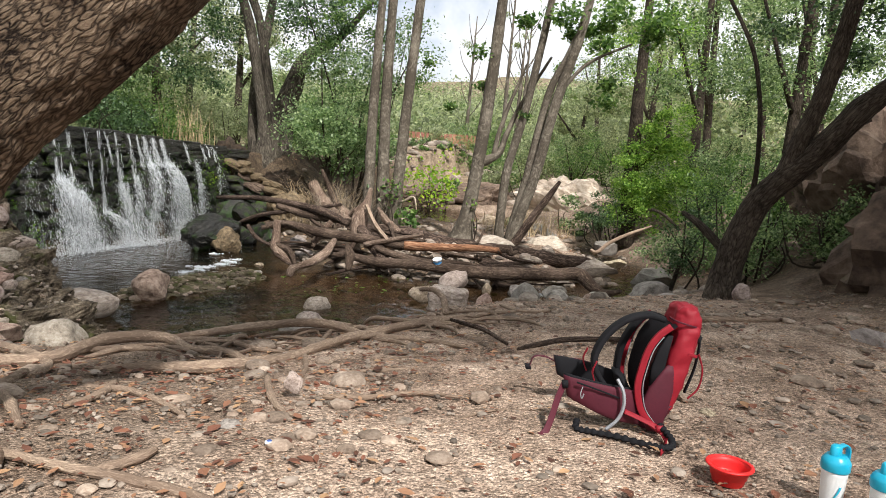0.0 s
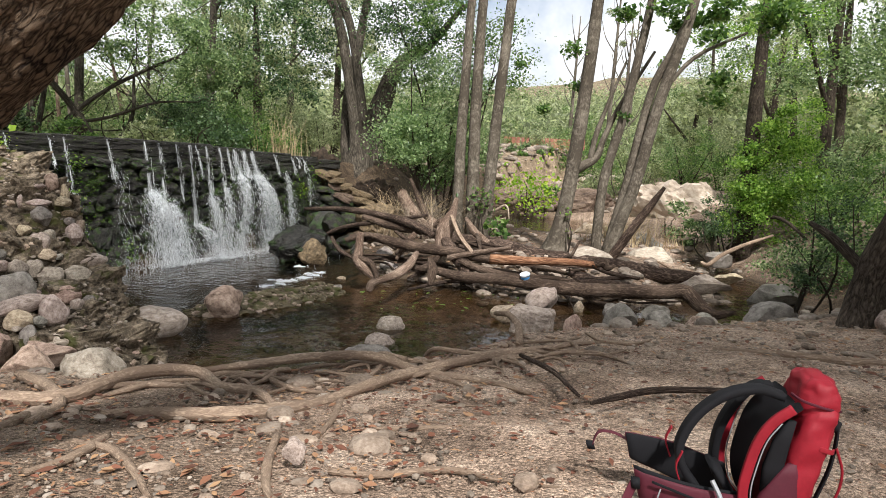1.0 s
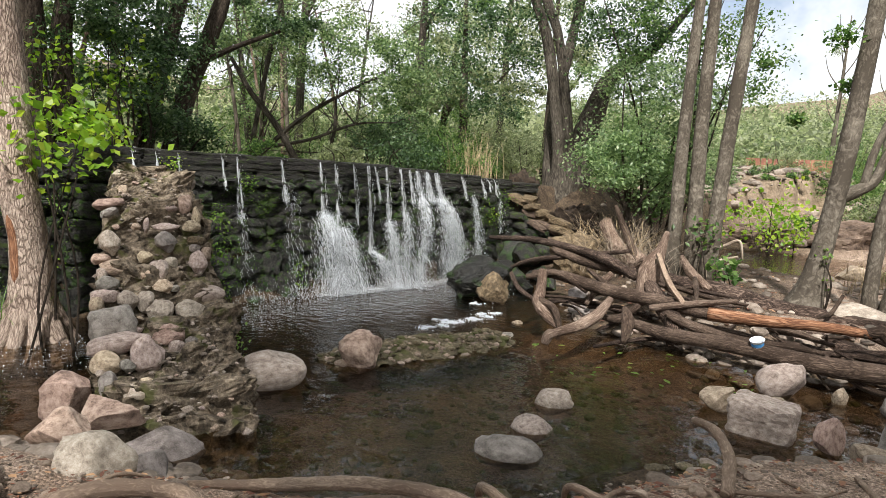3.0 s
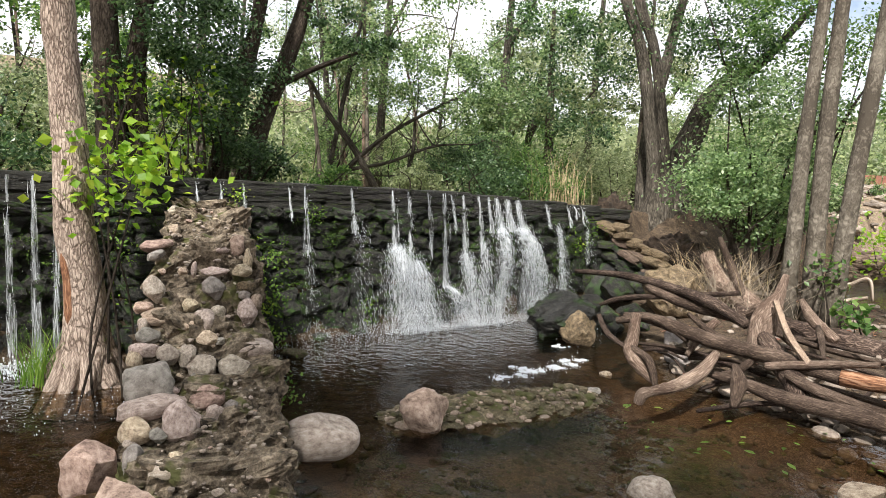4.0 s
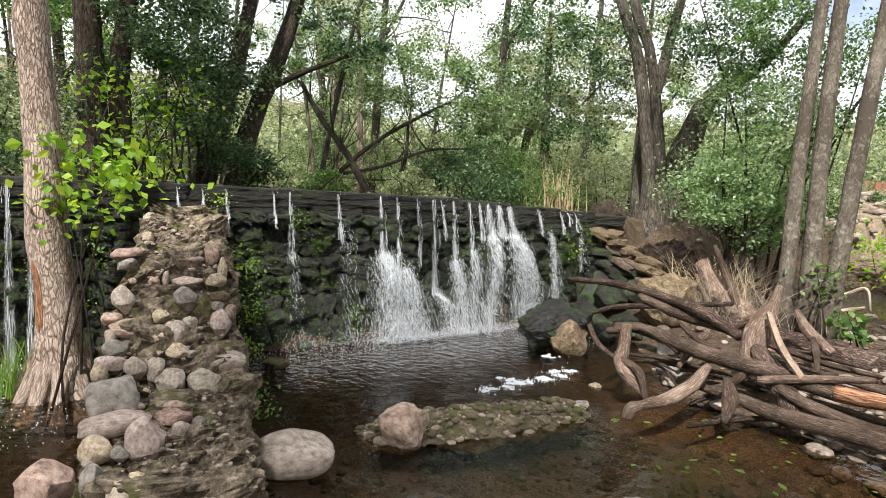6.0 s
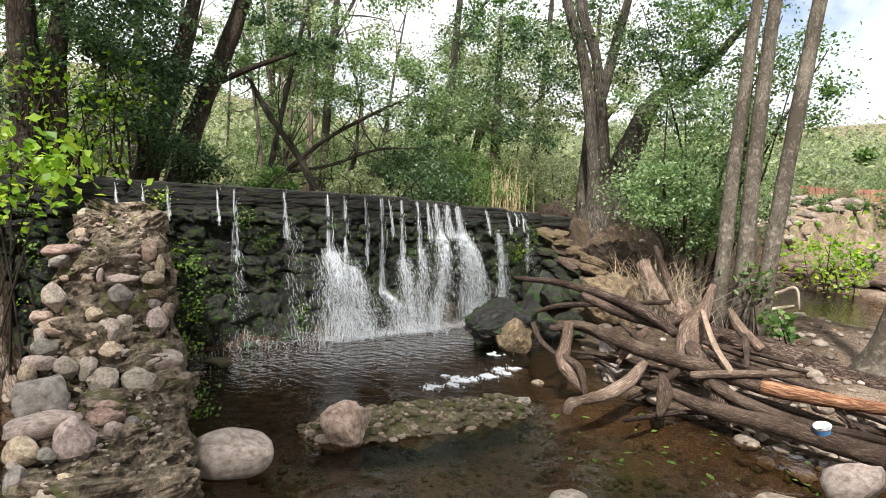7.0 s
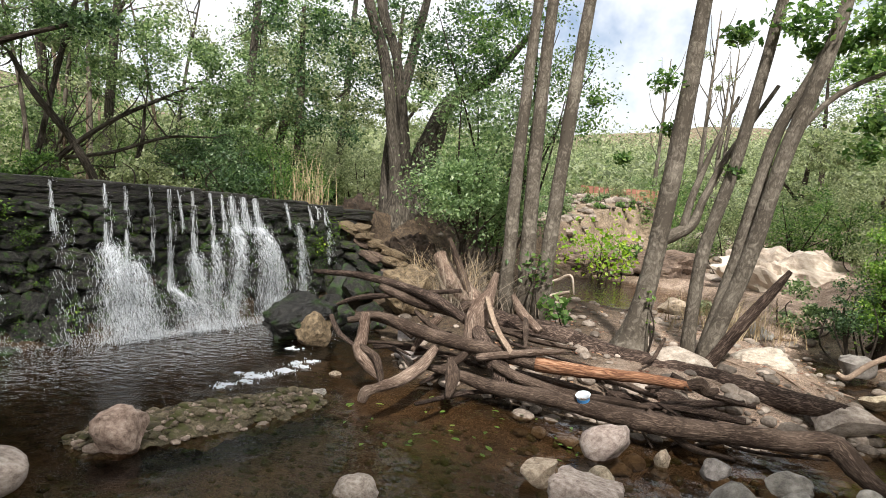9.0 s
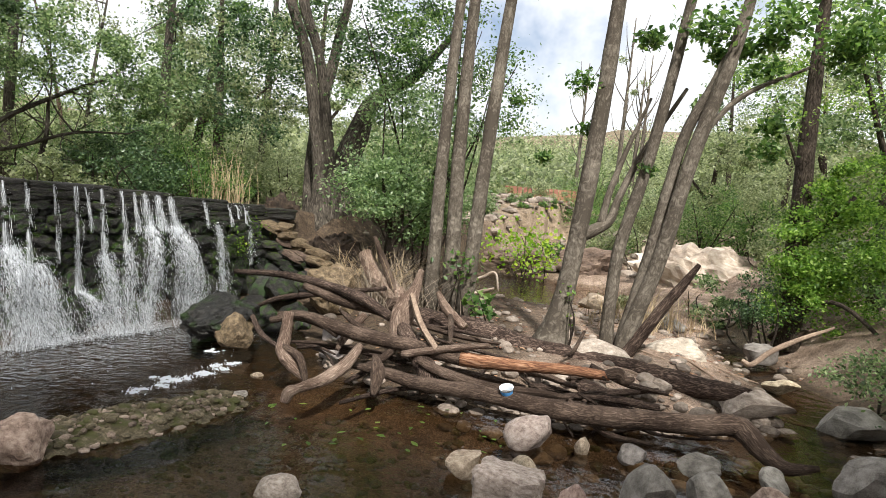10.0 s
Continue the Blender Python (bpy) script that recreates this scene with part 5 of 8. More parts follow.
def litter(name, n, box, seed, size, mat, label, test, lift=0.006):
    p = spots_where(n, box, seed, test)
    if lift > 0.1:
        p, lift = p * (1, 1, 0), 0.006
    r = np.random.default_rng(seed + 50)
    m = len(p)
    a = r.uniform(0, 6.28, m)
    s = size * r.uniform(0.5, 1.3, m)
    d = np.stack([np.cos(a), np.sin(a), r.normal(0, 0.10, m)], 1)
    e = np.stack([-np.sin(a), np.cos(a), r.normal(0, 0.12, m)], 1)
    c = p + np.stack([np.zeros(m), np.zeros(m), lift + r.uniform(0, 0.02, m)], 1)
    up = np.stack([np.zeros(m), np.zeros(m), s * r.uniform(0.0, 0.22, m)], 1)
    w = r.uniform(0.35, 0.6, m)[:, None]
    v = np.stack([c - d * s[:, None], c - d * s[:, None] * 0.2 + e * s[:, None] * w + up, c + d * s[:, None] * 0.5 + e * s[:, None] * w * 0.7 + up * 0.6, c + d * s[:, None],
                  c + d * s[:, None] * 0.5 - e * s[:, None] * w * 0.7 + up * 0.6, c - d * s[:, None] * 0.2 - e * s[:, None] * w + up], 1).reshape(-1, 3)
    k = np.arange(m)[:, None] * 6
    f = np.vstack([k + (0, 1, 2, 3), k + (0, 3, 4, 5)])
    tagged(new(name, mesh_from(name, v, f, mat, smooth=False)), label, "leaf litter", kind="stuff")


litter("leaf_litter", 5200, (-3.2, 4.5, 1.0, 7.6), 31, 0.025, M_LITTER, "dry brown leaves and bark chips on the sand", lambda x, y, r: (shore(x, y) > 0.1) & (r.uniform(0, 1, len(x)) < 0.30 + 0.5 * (x < -0.3)))
litter("bark_bits", 15000, (-2.8, 4.5, 0.9, 7.4), 36, 0.010, M_LITTER, "dark bits of bark and twig on the sand", lambda x, y, r: (shore(x, y) > 0.1) & (r.uniform(0, 1, len(x)) < 0.5 + 0.4 * (x < -0.3)))
litter("leaf_litter", 1300, (-2.6, 3.5, 1.2, 7.0), 32, 0.032, M_LITTER, "larger dry brown leaves on the sand", lambda x, y, r: (shore(x, y) > 0.1) & (r.uniform(0, 1, len(x)) < 0.3 + 0.6 * (x < 0)))
litter("leaf_litter", 1500, (-4.5, 4.5, 10.3, 17), 33, 0.04, M_LITTER, "dry leaves on the far bank", lambda x, y, r: shore(x, y) > 0.0)
litter("floating_leaves", 45, (-2.6, -0.2, 8.4, 10.2), 34, 0.045, M_GRASS, "yellow green leaves floating at the driftwood", lambda x, y, r: shore(x, y) < 0.1, 0.33)


# ---- driftwood ----
def log(name, pts, mat, label, seg=14, group="driftwood pile", **kw):
    v, f, u = tube(pts, seg=seg, n=8, seed=pts[0][0] * 7, **kw)
    return tagged(new(name, mesh_from(name, v, f, mat, u)), label, "log" if pts[0][3] > 0.06 else "branch", group)


log("log", [(-2.57, 13.60, 0.46, 0.161), (-1.96, 13.30, 0.37, 0.212), (-0.98, 12.80, 0.37, 0.223), (-0.12, 12.30, 0.28, 0.220), (0.62, 12.00, 0.29, 0.203), (1.30, 11.75, 0.29, 0.175), (1.90, 11.50, 0.30, 0.132), (2.46, 11.20, 0.33, 0.092)], M_LOGDARK,
    "thick dark bark-covered log across the driftwood pile", seg=22, fine=0.05)
log("log", [(-3.38, 11.20, 0.60, 0.054), (-2.98, 11.10, 0.64, 0.072), (-2.22, 10.90, 0.55, 0.088), (-1.51, 10.70, 0.53, 0.090), (-0.77, 10.50, 0.49, 0.080)], M_LOG,
    "grey weathered log on the driftwood pile", seg=16)
log("log", [(-0.83, 10.50, 0.50, 0.086), (-0.29, 10.45, 0.51, 0.072), (0.32, 10.40, 0.55, 0.058), (0.81, 10.40, 0.54, 0.048)], M_LOGORANGE,
    "orange freshly stripped pole on the driftwood pile", seg=12)
log("branch", [(0.73, 10.40, 0.53, 0.051), (0.89, 10.40, 0.58, 0.065), (0.96, 10.40, 0.51, 0.053), (1.07, 10.40, 0.55, 0.024)], M_LOG,
    "grey knotted tip of the stripped pole", seg=10)
log("branch", [(-1.52, 10.50, 0.46, 0.046), (-1.00, 10.50, 0.59, 0.042), (-0.52, 10.40, 0.71, 0.028)], M_PALEBARK,
    "pale stripped stick on top of the logs", seg=8)
log("log", [(-2.13, 10.50, 0.26, 0.039), (-1.67, 10.35, 0.26, 0.065), (-1.24, 10.25, 0.22, 0.079), (-0.59, 10.10, 0.25, 0.086), (0.01, 10.00, 0.23, 0.097), (0.57, 9.95, 0.22, 0.102), (1.11, 9.95, 0.25, 0.100), (1.62, 9.95, 0.27, 0.098), (2.02, 9.95, 0.31, 0.113), (2.19, 9.75, 0.18, 0.095), (2.37, 9.60, 0.09, 0.067), (2.62, 9.50, 0.16, 0.024)], M_LOG,
    "long crooked grey log lying over stones", seg=18, fine=0.04)
log("branch", [(-1.30, 10.40, 0.44, 0.045), (-0.94, 10.30, 0.35, 0.062), (-0.43, 10.25, 0.28, 0.061), (0.11, 10.20, 0.31, 0.042), (0.40, 10.20, 0.30, 0.021)], M_LOG,
    "grey branch lying along the crooked log", seg=10)
log("log", [(0.07, 11.40, 0.26, 0.098), (0.54, 11.10, 0.21, 0.119), (0.91, 10.80, 0.13, 0.126), (1.08, 10.70, 0.06, 0.099)], M_LOGDARK,
    "dark log end pushed under the pile", seg=14)
log("branch", [(-1.55, 11.30, 1.38, 0.036), (-1.59, 11.20, 1.14, 0.071), (-1.65, 11.10, 0.96, 0.133), (-1.72, 11.05, 0.79, 0.119), (-1.74, 11.00, 0.49, 0.084)], M_PALEBARK,
    "gnarled forked snag leaning on the logs", seg=12)
log("branch", [(-1.89, 11.15, 0.88, 0.036), (-1.76, 11.10, 0.97, 0.070), (-1.63, 11.05, 0.87, 0.091), (-1.65, 11.00, 0.61, 0.077)], M_PALEBARK,
    "prong of the gnarled snag", seg=9)
log("log", [(-1.66, 11.00, 0.68, 0.094), (-1.42, 10.75, 0.48, 0.118), (-1.23, 10.50, 0.33, 0.119), (-1.11, 10.30, 0.15, 0.090)], M_LOGDARK,
    "split dark stump slanting through the pile", seg=14)
log("log", [(-3.26, 14.30, 1.27, 0.120), (-2.99, 14.10, 0.94, 0.165), (-2.65, 13.90, 0.73, 0.177), (-2.26, 13.70, 0.54, 0.150)], M_PALEBARK,
    "thick reddish broken trunk propped on the pile", seg=14)
log("branch", [(-3.01, 14.00, 1.60, 0.034), (-2.76, 13.90, 1.13, 0.067), (-2.46, 13.70, 0.63, 0.070)], M_LOG,
    "tall thin snag rising from the pile", seg=8)
log("branch", [(-1.57, 10.95, 1.10, 0.034), (-1.37, 10.70, 0.80, 0.040), (-1.12, 10.50, 0.56, 0.039)], M_ROOT,
    "thin reddish stick propped on the logs", seg=7)
log("branch", [(-1.56, 12.60, 0.95, 0.037), (-1.39, 12.50, 0.73, 0.073), (-1.09, 12.40, 0.51, 0.064)], M_PALEBARK,
    "broken branch leaning on the thick log", seg=8)
log("branch", [(-4.81, 12.60, 0.92, 0.036), (-3.93, 12.40, 0.98, 0.056), (-3.08, 12.10, 0.93, 0.065), (-2.46, 11.80, 0.84, 0.086), (-1.96, 11.50, 0.69, 0.060)], M_LOGDARK,
    "thin dark branch over the inlet", seg=8)
log("branch", [(-4.40, 12.40, 0.41, 0.022), (-3.86, 12.30, 0.65, 0.043), (-3.07, 12.10, 0.82, 0.041), (-2.19, 12.00, 1.00, 0.032)], M_LOGDARK,
    "thin wet branch over the inlet", seg=8)
log("branch", [(-3.47, 12.20, 0.88, 0.058), (-2.86, 12.00, 0.76, 0.076), (-2.24, 11.80, 0.72, 0.070)], M_LOG,
    "weathered branch bridging to the rubble", seg=9)
log("branch", [(-3.08, 10.80, 0.73, 0.064), (-3.06, 10.70, 0.47, 0.073), (-3.04, 10.60, 0.28, 0.083), (-2.86, 10.50, 0.15, 0.075), (-2.67, 10.45, 0.03, 0.040)], M_PALEBARK,
    "crooked bare branch hooked down into the pool", seg=10)
log("branch", [(-3.03, 10.60, 0.34, 0.045), (-2.79, 10.50, 0.27, 0.051), (-2.68, 10.42, 0.13, 0.044), (-2.63, 10.38, 0.00, 0.033)], M_LOG,
    "curved grey branch dipping into the pool", seg=9)
log("branch", [(-2.00, 10.40, 0.52, 0.046), (-2.08, 10.15, 0.34, 0.073), (-2.24, 9.90, 0.21, 0.068), (-2.43, 9.70, 0.14, 0.051), (-2.51, 9.65, 0.10, 0.066), (-2.54, 9.60, -0.01, 0.045)], M_PALEBARK,
    "pale bent branch reaching into the pool", seg=10)
log("branch", [(-1.76, 10.20, 0.48, 0.032), (-1.68, 10.10, 0.31, 0.081), (-1.69, 10.00, 0.08, 0.031)], M_LOG,
    "short snag rising from the pool", seg=9)
log("branch", [(-3.64, 10.95, 0.60, 0.033), (-3.46, 10.85, 0.41, 0.040), (-3.17, 10.75, 0.29, 0.028)], M_LOGDARK,
    "dark wet branch curving into the shallows", seg=8)
log("branch", [(-3.41, 11.00, 0.56, 0.044), (-3.04, 11.05, 0.66, 0.051), (-2.71, 11.00, 0.60, 0.054), (-2.48, 10.95, 0.48, 0.035)], M_LOG,
    "grey branch arching over the pile's end", seg=8)
log("branch", [(-2.63, 11.40, 0.73, 0.026), (-2.32, 11.20, 0.60, 0.047), (-2.09, 11.10, 0.53, 0.050)], M_LOG,
    "upright dead branch in the pile", seg=8)
log("branch", [(-2.24, 11.30, 0.73, 0.051), (-2.39, 11.20, 0.53, 0.058), (-2.49, 11.00, 0.29, 0.032)], M_PALEBARK,
    "pale broken branch in the pile", seg=8)
log("branch", [(-1.67, 10.80, 0.49, 0.048), (-1.81, 10.60, 0.33, 0.043), (-1.98, 10.50, 0.25, 0.033)], M_LOG,
    "forked grey branch under the weathered log", seg=8)
log("branch", [(-0.04, 10.90, 0.19, 0.046), (0.22, 10.80, 0.22, 0.039), (0.42, 10.70, 0.22, 0.025)], M_LOGDARK,
    "dark sodden branch in the shallows", seg=10)
log("branch", [(2.97, 13.60, 0.30, 0.036), (3.08, 13.50, 0.28, 0.040), (3.34, 13.60, 0.48, 0.040), (3.75, 13.80, 0.67, 0.036), (4.39, 14.20, 0.87, 0.023)], M_ROOT,
    "pale crooked root on the stream's muddy bank", seg=9, group="")
log("branch", [(4.16, 15.50, 0.40, 0.048), (4.40, 15.50, 0.55, 0.067), (4.76, 15.50, 0.74, 0.047)], M_LOG,
    "bent grey branch on the bank", seg=8, group="")
log("branch", [(-1.6, 15.5, 0.80, 0.035), (-1.3, 15.45, 0.94, 0.035), (-1.04, 15.4, 1.06, 0.03), (-0.95, 15.4, 0.72, 0.015)], M_PINKWOOD, "bleached bare branch by the upper pool", seg=8, group="")
log("branch", [(-1.6, 15.3, 0.54, 0.03), (-1.3, 15.3, 0.68, 0.04), (-1.02, 15.3, 0.78, 0.025)], M_PINKWOOD, "bleached driftwood stick by the upper pool", seg=8, group="")
_r = np.random.default_rng(77)
for k in range(40):
    t = _r.uniform(0, 1)
    cx, cy = -2.9 + 4.4 * t + _r.normal() * 0.2, 11.6 - 1.2 * t + _r.normal() * 0.45
    a, ln, q = _r.normal(-0.35, 0.95), _r.uniform(0.25, 0.8), _r.uniform(0.012, 0.042)
    z = max(float(gz(cx, cy)), 0.0) + _r.uniform(0.04, 0.34) * (1 - 0.4 * t)
    log("branch", [(cx - ln * math.cos(a), cy - ln * math.sin(a), z + _r.normal() * 0.10, q), (cx, cy, z + _r.normal() * 0.05, q * 1.15),
                   (cx + ln * math.cos(a), cy + ln * math.sin(a), z - 0.02 + _r.normal() * 0.08, q * 0.6)], (M_LOG, M_LOGDARK, M_LOGDARK, M_LOG)[k % 4], "dead branch tangled in the driftwood pile", seg=7)
log("branch", [(0.42, 3.62, 0.775, 0.010), (0.55, 3.72, 0.785, 0.018), (0.8, 3.92, 0.785, 0.02), (1.25, 4.05, 0.785, 0.016)], M_LOGDARK, "dark stick lying on the sand", seg=8, group="")
log("branch", [(0.0, 4.75, 0.66, 0.014), (0.22, 4.2, 0.74, 0.016), (0.36, 3.7, 0.78, 0.01)], M_LOGDARK, "thin stick on the bank", seg=7, group="")


# ---- roots on the bank ----
def root(rows, label="bare brown tree root snaking over the bank", lift=0.5):
    """rows: x, y, radius and an optional height over the ground."""
    rows = [(q[0], q[1], q[2] * 0.66, *q[3:]) for q in rows]
    pts = [(q[0], q[1], float(gz(q[0], q[1])) + q[2] * lift + (q[3] if len(q) > 3 else 0), q[2]) for q in rows]
    v, f, u = tube(pts, seg=12, n=8, seed=rows[0][0] * 5, rough=0.22, knots=0.14)
    tagged(new("tree_root", mesh_from("tree_root", v, f, M_ROOT, u)), label, "tree root", "roots of the leaning oak")


root([(-3.3, 3.2, 0.05), (-2.75, 3.25, 0.06), (-2.4, 3.35, 0.07), (-2.25, 3.75, 0.065, 0.06), (-1.98, 3.95, 0.06, 0.05), (-1.75, 3.85, 0.055), (-1.5, 3.8, 0.05), (-1.32, 3.62, 0.04), (-1.2, 3.45, 0.02)])
root([(-2.2, 4.15, 0.03), (-1.85, 4.3, 0.045, 0.05), (-1.45, 4.5, 0.05, 0.09), (-1.0, 4.55, 0.05, 0.08), (-0.6, 4.45, 0.045), (-0.4, 4.3, 0.03), (-0.2, 4.1, 0.015)], "bare brown root along the edge of the bank")
root([(-2.0, 3.15, 0.03), (-1.7, 3.2, 0.055), (-1.35, 3.3, 0.06), (-1.05, 3.6, 0.055), (-0.85, 4.0, 0.055, 0.03), (-0.6, 4.5, 0.055, 0.03), (-0.2, 5.05, 0.06, 0.02), (0.1, 5.35, 0.05), (0.4, 5.6, 0.035), (0.65, 5.75, 0.015)],
     "thick bare root winding along the bank")
root([(-0.62, 4.45, 0.05), (-0.35, 4.4, 0.045), (-0.1, 4.25, 0.035), (0.1, 4.05, 0.02)])
root([(-0.95, 3.75, 0.035), (-0.85, 3.35, 0.028), (-0.80, 2.95, 0.022)], "short root running down the bank")
root([(-0.95, 2.9, 0.025, 0.03), (-0.85, 2.6, 0.03), (-0.73, 2.35, 0.022), (-0.6, 2.25, 0.012)], "short root looping out of the soil")
root([(-2.1, 1.55, 0.03), (-1.6, 1.72, 0.028), (-1.3, 1.66, 0.028), (-1.02, 1.60, 0.030), (-0.75, 1.52, 0.026), (-0.5, 1.42, 0.012)], "root lying across the litter")
root([(-1.15, 1.64, 0.03), (-1.05, 1.72, 0.03, 0.02), (-1.02, 1.78, 0.02, 0.03)], "short upright root end")
root([(-1.8, 2.7, 0.02), (-1.55, 2.62, 0.028), (-1.3, 2.42, 0.025), (-1.1, 2.22, 0.015)])
root([(-2.3, 3.0, 0.04), (-2.15, 2.6, 0.045), (-1.9, 2.3, 0.04), (-1.65, 2.0, 0.025)])
root([(-1.7, 2.8, 0.03), (-1.62, 2.5, 0.03), (-1.66, 2.3, 0.02)])
root([(-0.6, 2.6, 0.018), (-0.4, 2.6, 0.022), (-0.15, 2.7, 0.022), (0.05, 2.65, 0.012)])
root([(-0.6, 3.2, 0.015), (-0.42, 3.22, 0.02), (-0.15, 3.27, 0.018), (0.05, 3.2, 0.008)])
root([(-3.0, 3.7, 0.05), (-2.6, 3.5, 0.055), (-2.3, 3.2, 0.045), (-2.2, 2.9, 0.03)])
root([(-1.3, 5.6, 0.02), (-1.2, 5.2, 0.028, 0.06), (-1.05, 4.9, 0.035, 0.08), (-0.8, 4.7, 0.035, 0.04)])
root([(-0.85, 5.5, 0.02, 0.05), (-0.7, 5.15, 0.028, 0.08), (-0.45, 5.0, 0.03, 0.05), (-0.15, 5.1, 0.035)])
root([(0.5, 6.15, 0.02), (0.62, 5.75, 0.03), (0.85, 5.65, 0.03), (1.0, 5.85, 0.02)])
root([(-0.05, 5.5, 0.05), (-0.08, 5.75, 0.05, 0.10), (-0.18, 6.0, 0.045, 0.22), (-0.32, 6.25, 0.035, 0.34)], "broken root end curving up from the bank")
root([(1.4, 5.4, 0.03), (1.8, 5.2, 0.04), (2.3, 5.0, 0.04), (2.8, 5.1, 0.025)], "long root across the bank")
root([(-1.9, 2.0, 0.12), (-1.75, 1.75, 0.14), (-1.5, 1.6, 0.10)], "swollen root at the oak's foot")
for k in range(58):
    t = _r.uniform(0, 1)
    a, b = -2.3 + 2.7 * t + _r.normal() * 0.12, 3.75 + 1.7 * t ** 1.2 + _r.normal() * 0.18
    w, d, q = _r.normal(0.5, 0.8), _r.uniform(0.10, 0.30), _r.uniform(0.008, 0.028)
    bend = _r.normal(0, 0.5)
    root([(a - d * math.cos(w), b - d * math.sin(w), q * 0.7), (a, b, q, 0.03), (a + d * math.cos(w + bend), b + d * math.sin(w + bend), q, 0.02), (a + 2 * d * math.cos(w + 1.6 * bend), b + 2 * d * math.sin(w + 1.6 * bend), q * 0.4)],
         "thin bare root tangled along the bank")
for k in range(30):
    a, b = _r.uniform(-2.4, 0.6), _r.uniform(2.0, 4.4)
    d, e = _r.uniform(0.12, 0.3), _r.normal(0.3, 0.6)
    root([(a, b, 0.006), (a + d, b + d * e, 0.010), (a + 2 * d, b + 2 * d * e * 0.6, 0.005)], "thin rootlet on the soil")
for k in range(16):
    a, b = _r.uniform(0.3, 3.2), _r.uniform(11.4, 13.5)
    d, e = _r.uniform(0.2, 0.5), _r.normal(-0.4, 0.5)
    root([(a, b, 0.02), (a + d, b + d * e, 0.03), (a + 2 * d, b + 2 * d * e, 0.015)], "reddish root at the alders' feet")


# ---- trees ----
DENSE, SMALL = 1.6, 0.72


def twigs(limbs, n, seed, length=0.7, radius=0.012):
    """The limbs and n thin side branches on them."""
    r, out = np.random.default_rng(seed), [list(p) for p in limbs]
    for _ in range(n):
        c = spline(np.array(limbs[int(r.integers(len(limbs)))], float), 6)
        k = int(r.integers(len(c) // 3, len(c)))
        p, d = c[k], r.normal(size=3)
        d = d / np.linalg.norm(d) + (0, 0, 0.25)
        a = p[:3] + d * length * r.uniform(0.3, 0.6)
        b = a + (d + r.normal(size=3) * 0.4) * length * r.uniform(0.3, 0.8)
        q = min(radius * r.uniform(0.6, 1.6), p[3] * 0.8)
        out.append([(*p[:3], q), (*a, q * 0.75), (*b, q * 0.35)])
    return out


def tree(name, limbs, bark_mat, blobs, leaf, leaf_mat, label, seed, seg=12, flare=0.0, per=80, tight=0.27, group="", aspect=0.6, n=6):
    """limbs: lists of (x, y, z, radius), the trunk first. blobs: leaf masses."""
    at = limbs[0][0]
    if per > 30:
        per, tight, leaf, blobs = int(per * DENSE * 1.5), tight * 0.82, leaf * SMALL, [(*q[:6], q[6] * DENSE) for q in blobs]
    t = thing(name, at[:3], label, "tree", group)
    o = np.array((*at[:3], 0))
    pieces = []
    for i, p in enumerate(limbs):
        pieces.append(tube(np.array(p, float) - o, seg=seg if i == 0 else max(6, seg - 3), n=n, seed=seed + i * 2.1, flare=flare if i == 0 else 0, rough=0.10, knots=0.09))
    v, f, u = join(pieces)
    part("trunk", mesh_from("trunk", v, f, bark_mat, u), t)
    if blobs:
        b = np.array(blobs, float)
        b[:, :3] -= o[:3]
        part("crown", leaves("crown", b.tolist(), leaf, leaf_mat, seed, per=per, tight=tight, aspect=aspect), t)
    return t


def bush(name, blobs, leaf, mat, label, seed, stems=5, per=60, tight=0.28, stem_mat=None, aspect=0.6):
    if per > 30:
        per, tight, leaf, blobs = int(per * DENSE * 1.5), tight * 0.82, leaf * SMALL, [(*q[:6], q[6] * DENSE) for q in blobs]
    x, y, z, rx, ry, rz, k = blobs[0]
    base = float(gz(x, y))
    t = thing(name, (x, y, base), label, "bush")
    r = np.random.default_rng(seed)
    pieces = []
    for i in range(stems):
        b = blobs[i % len(blobs)]
        top = np.array((b[0] - x + r.normal() * b[3] * 0.5, b[1] - y + r.normal() * b[4] * 0.5, b[2] - base + b[5] * 0.5))
        s = np.array((r.normal() * 0.15, r.normal() * 0.15, -0.1))
        mid = (s + top) / 2 + r.normal(size=3) * 0.15
        q = 0.012 + 0.012 * rz
        pieces.append(tube([(*s, q), (*mid, q * 0.8), (*top, q * 0.3)], seg=6, n=4, seed=i))
    v, f, u = join(pieces)
    part("stem", mesh_from("stem", v, f, stem_mat or M_DARKBARK, u), t)
    b = np.array(blobs, float)
    b[:, :3] -= (x, y, base)
    part("foliage", leaves("foliage", b.tolist(), leaf, mat, seed, per=per, tight=tight, aspect=aspect), t)
    return t


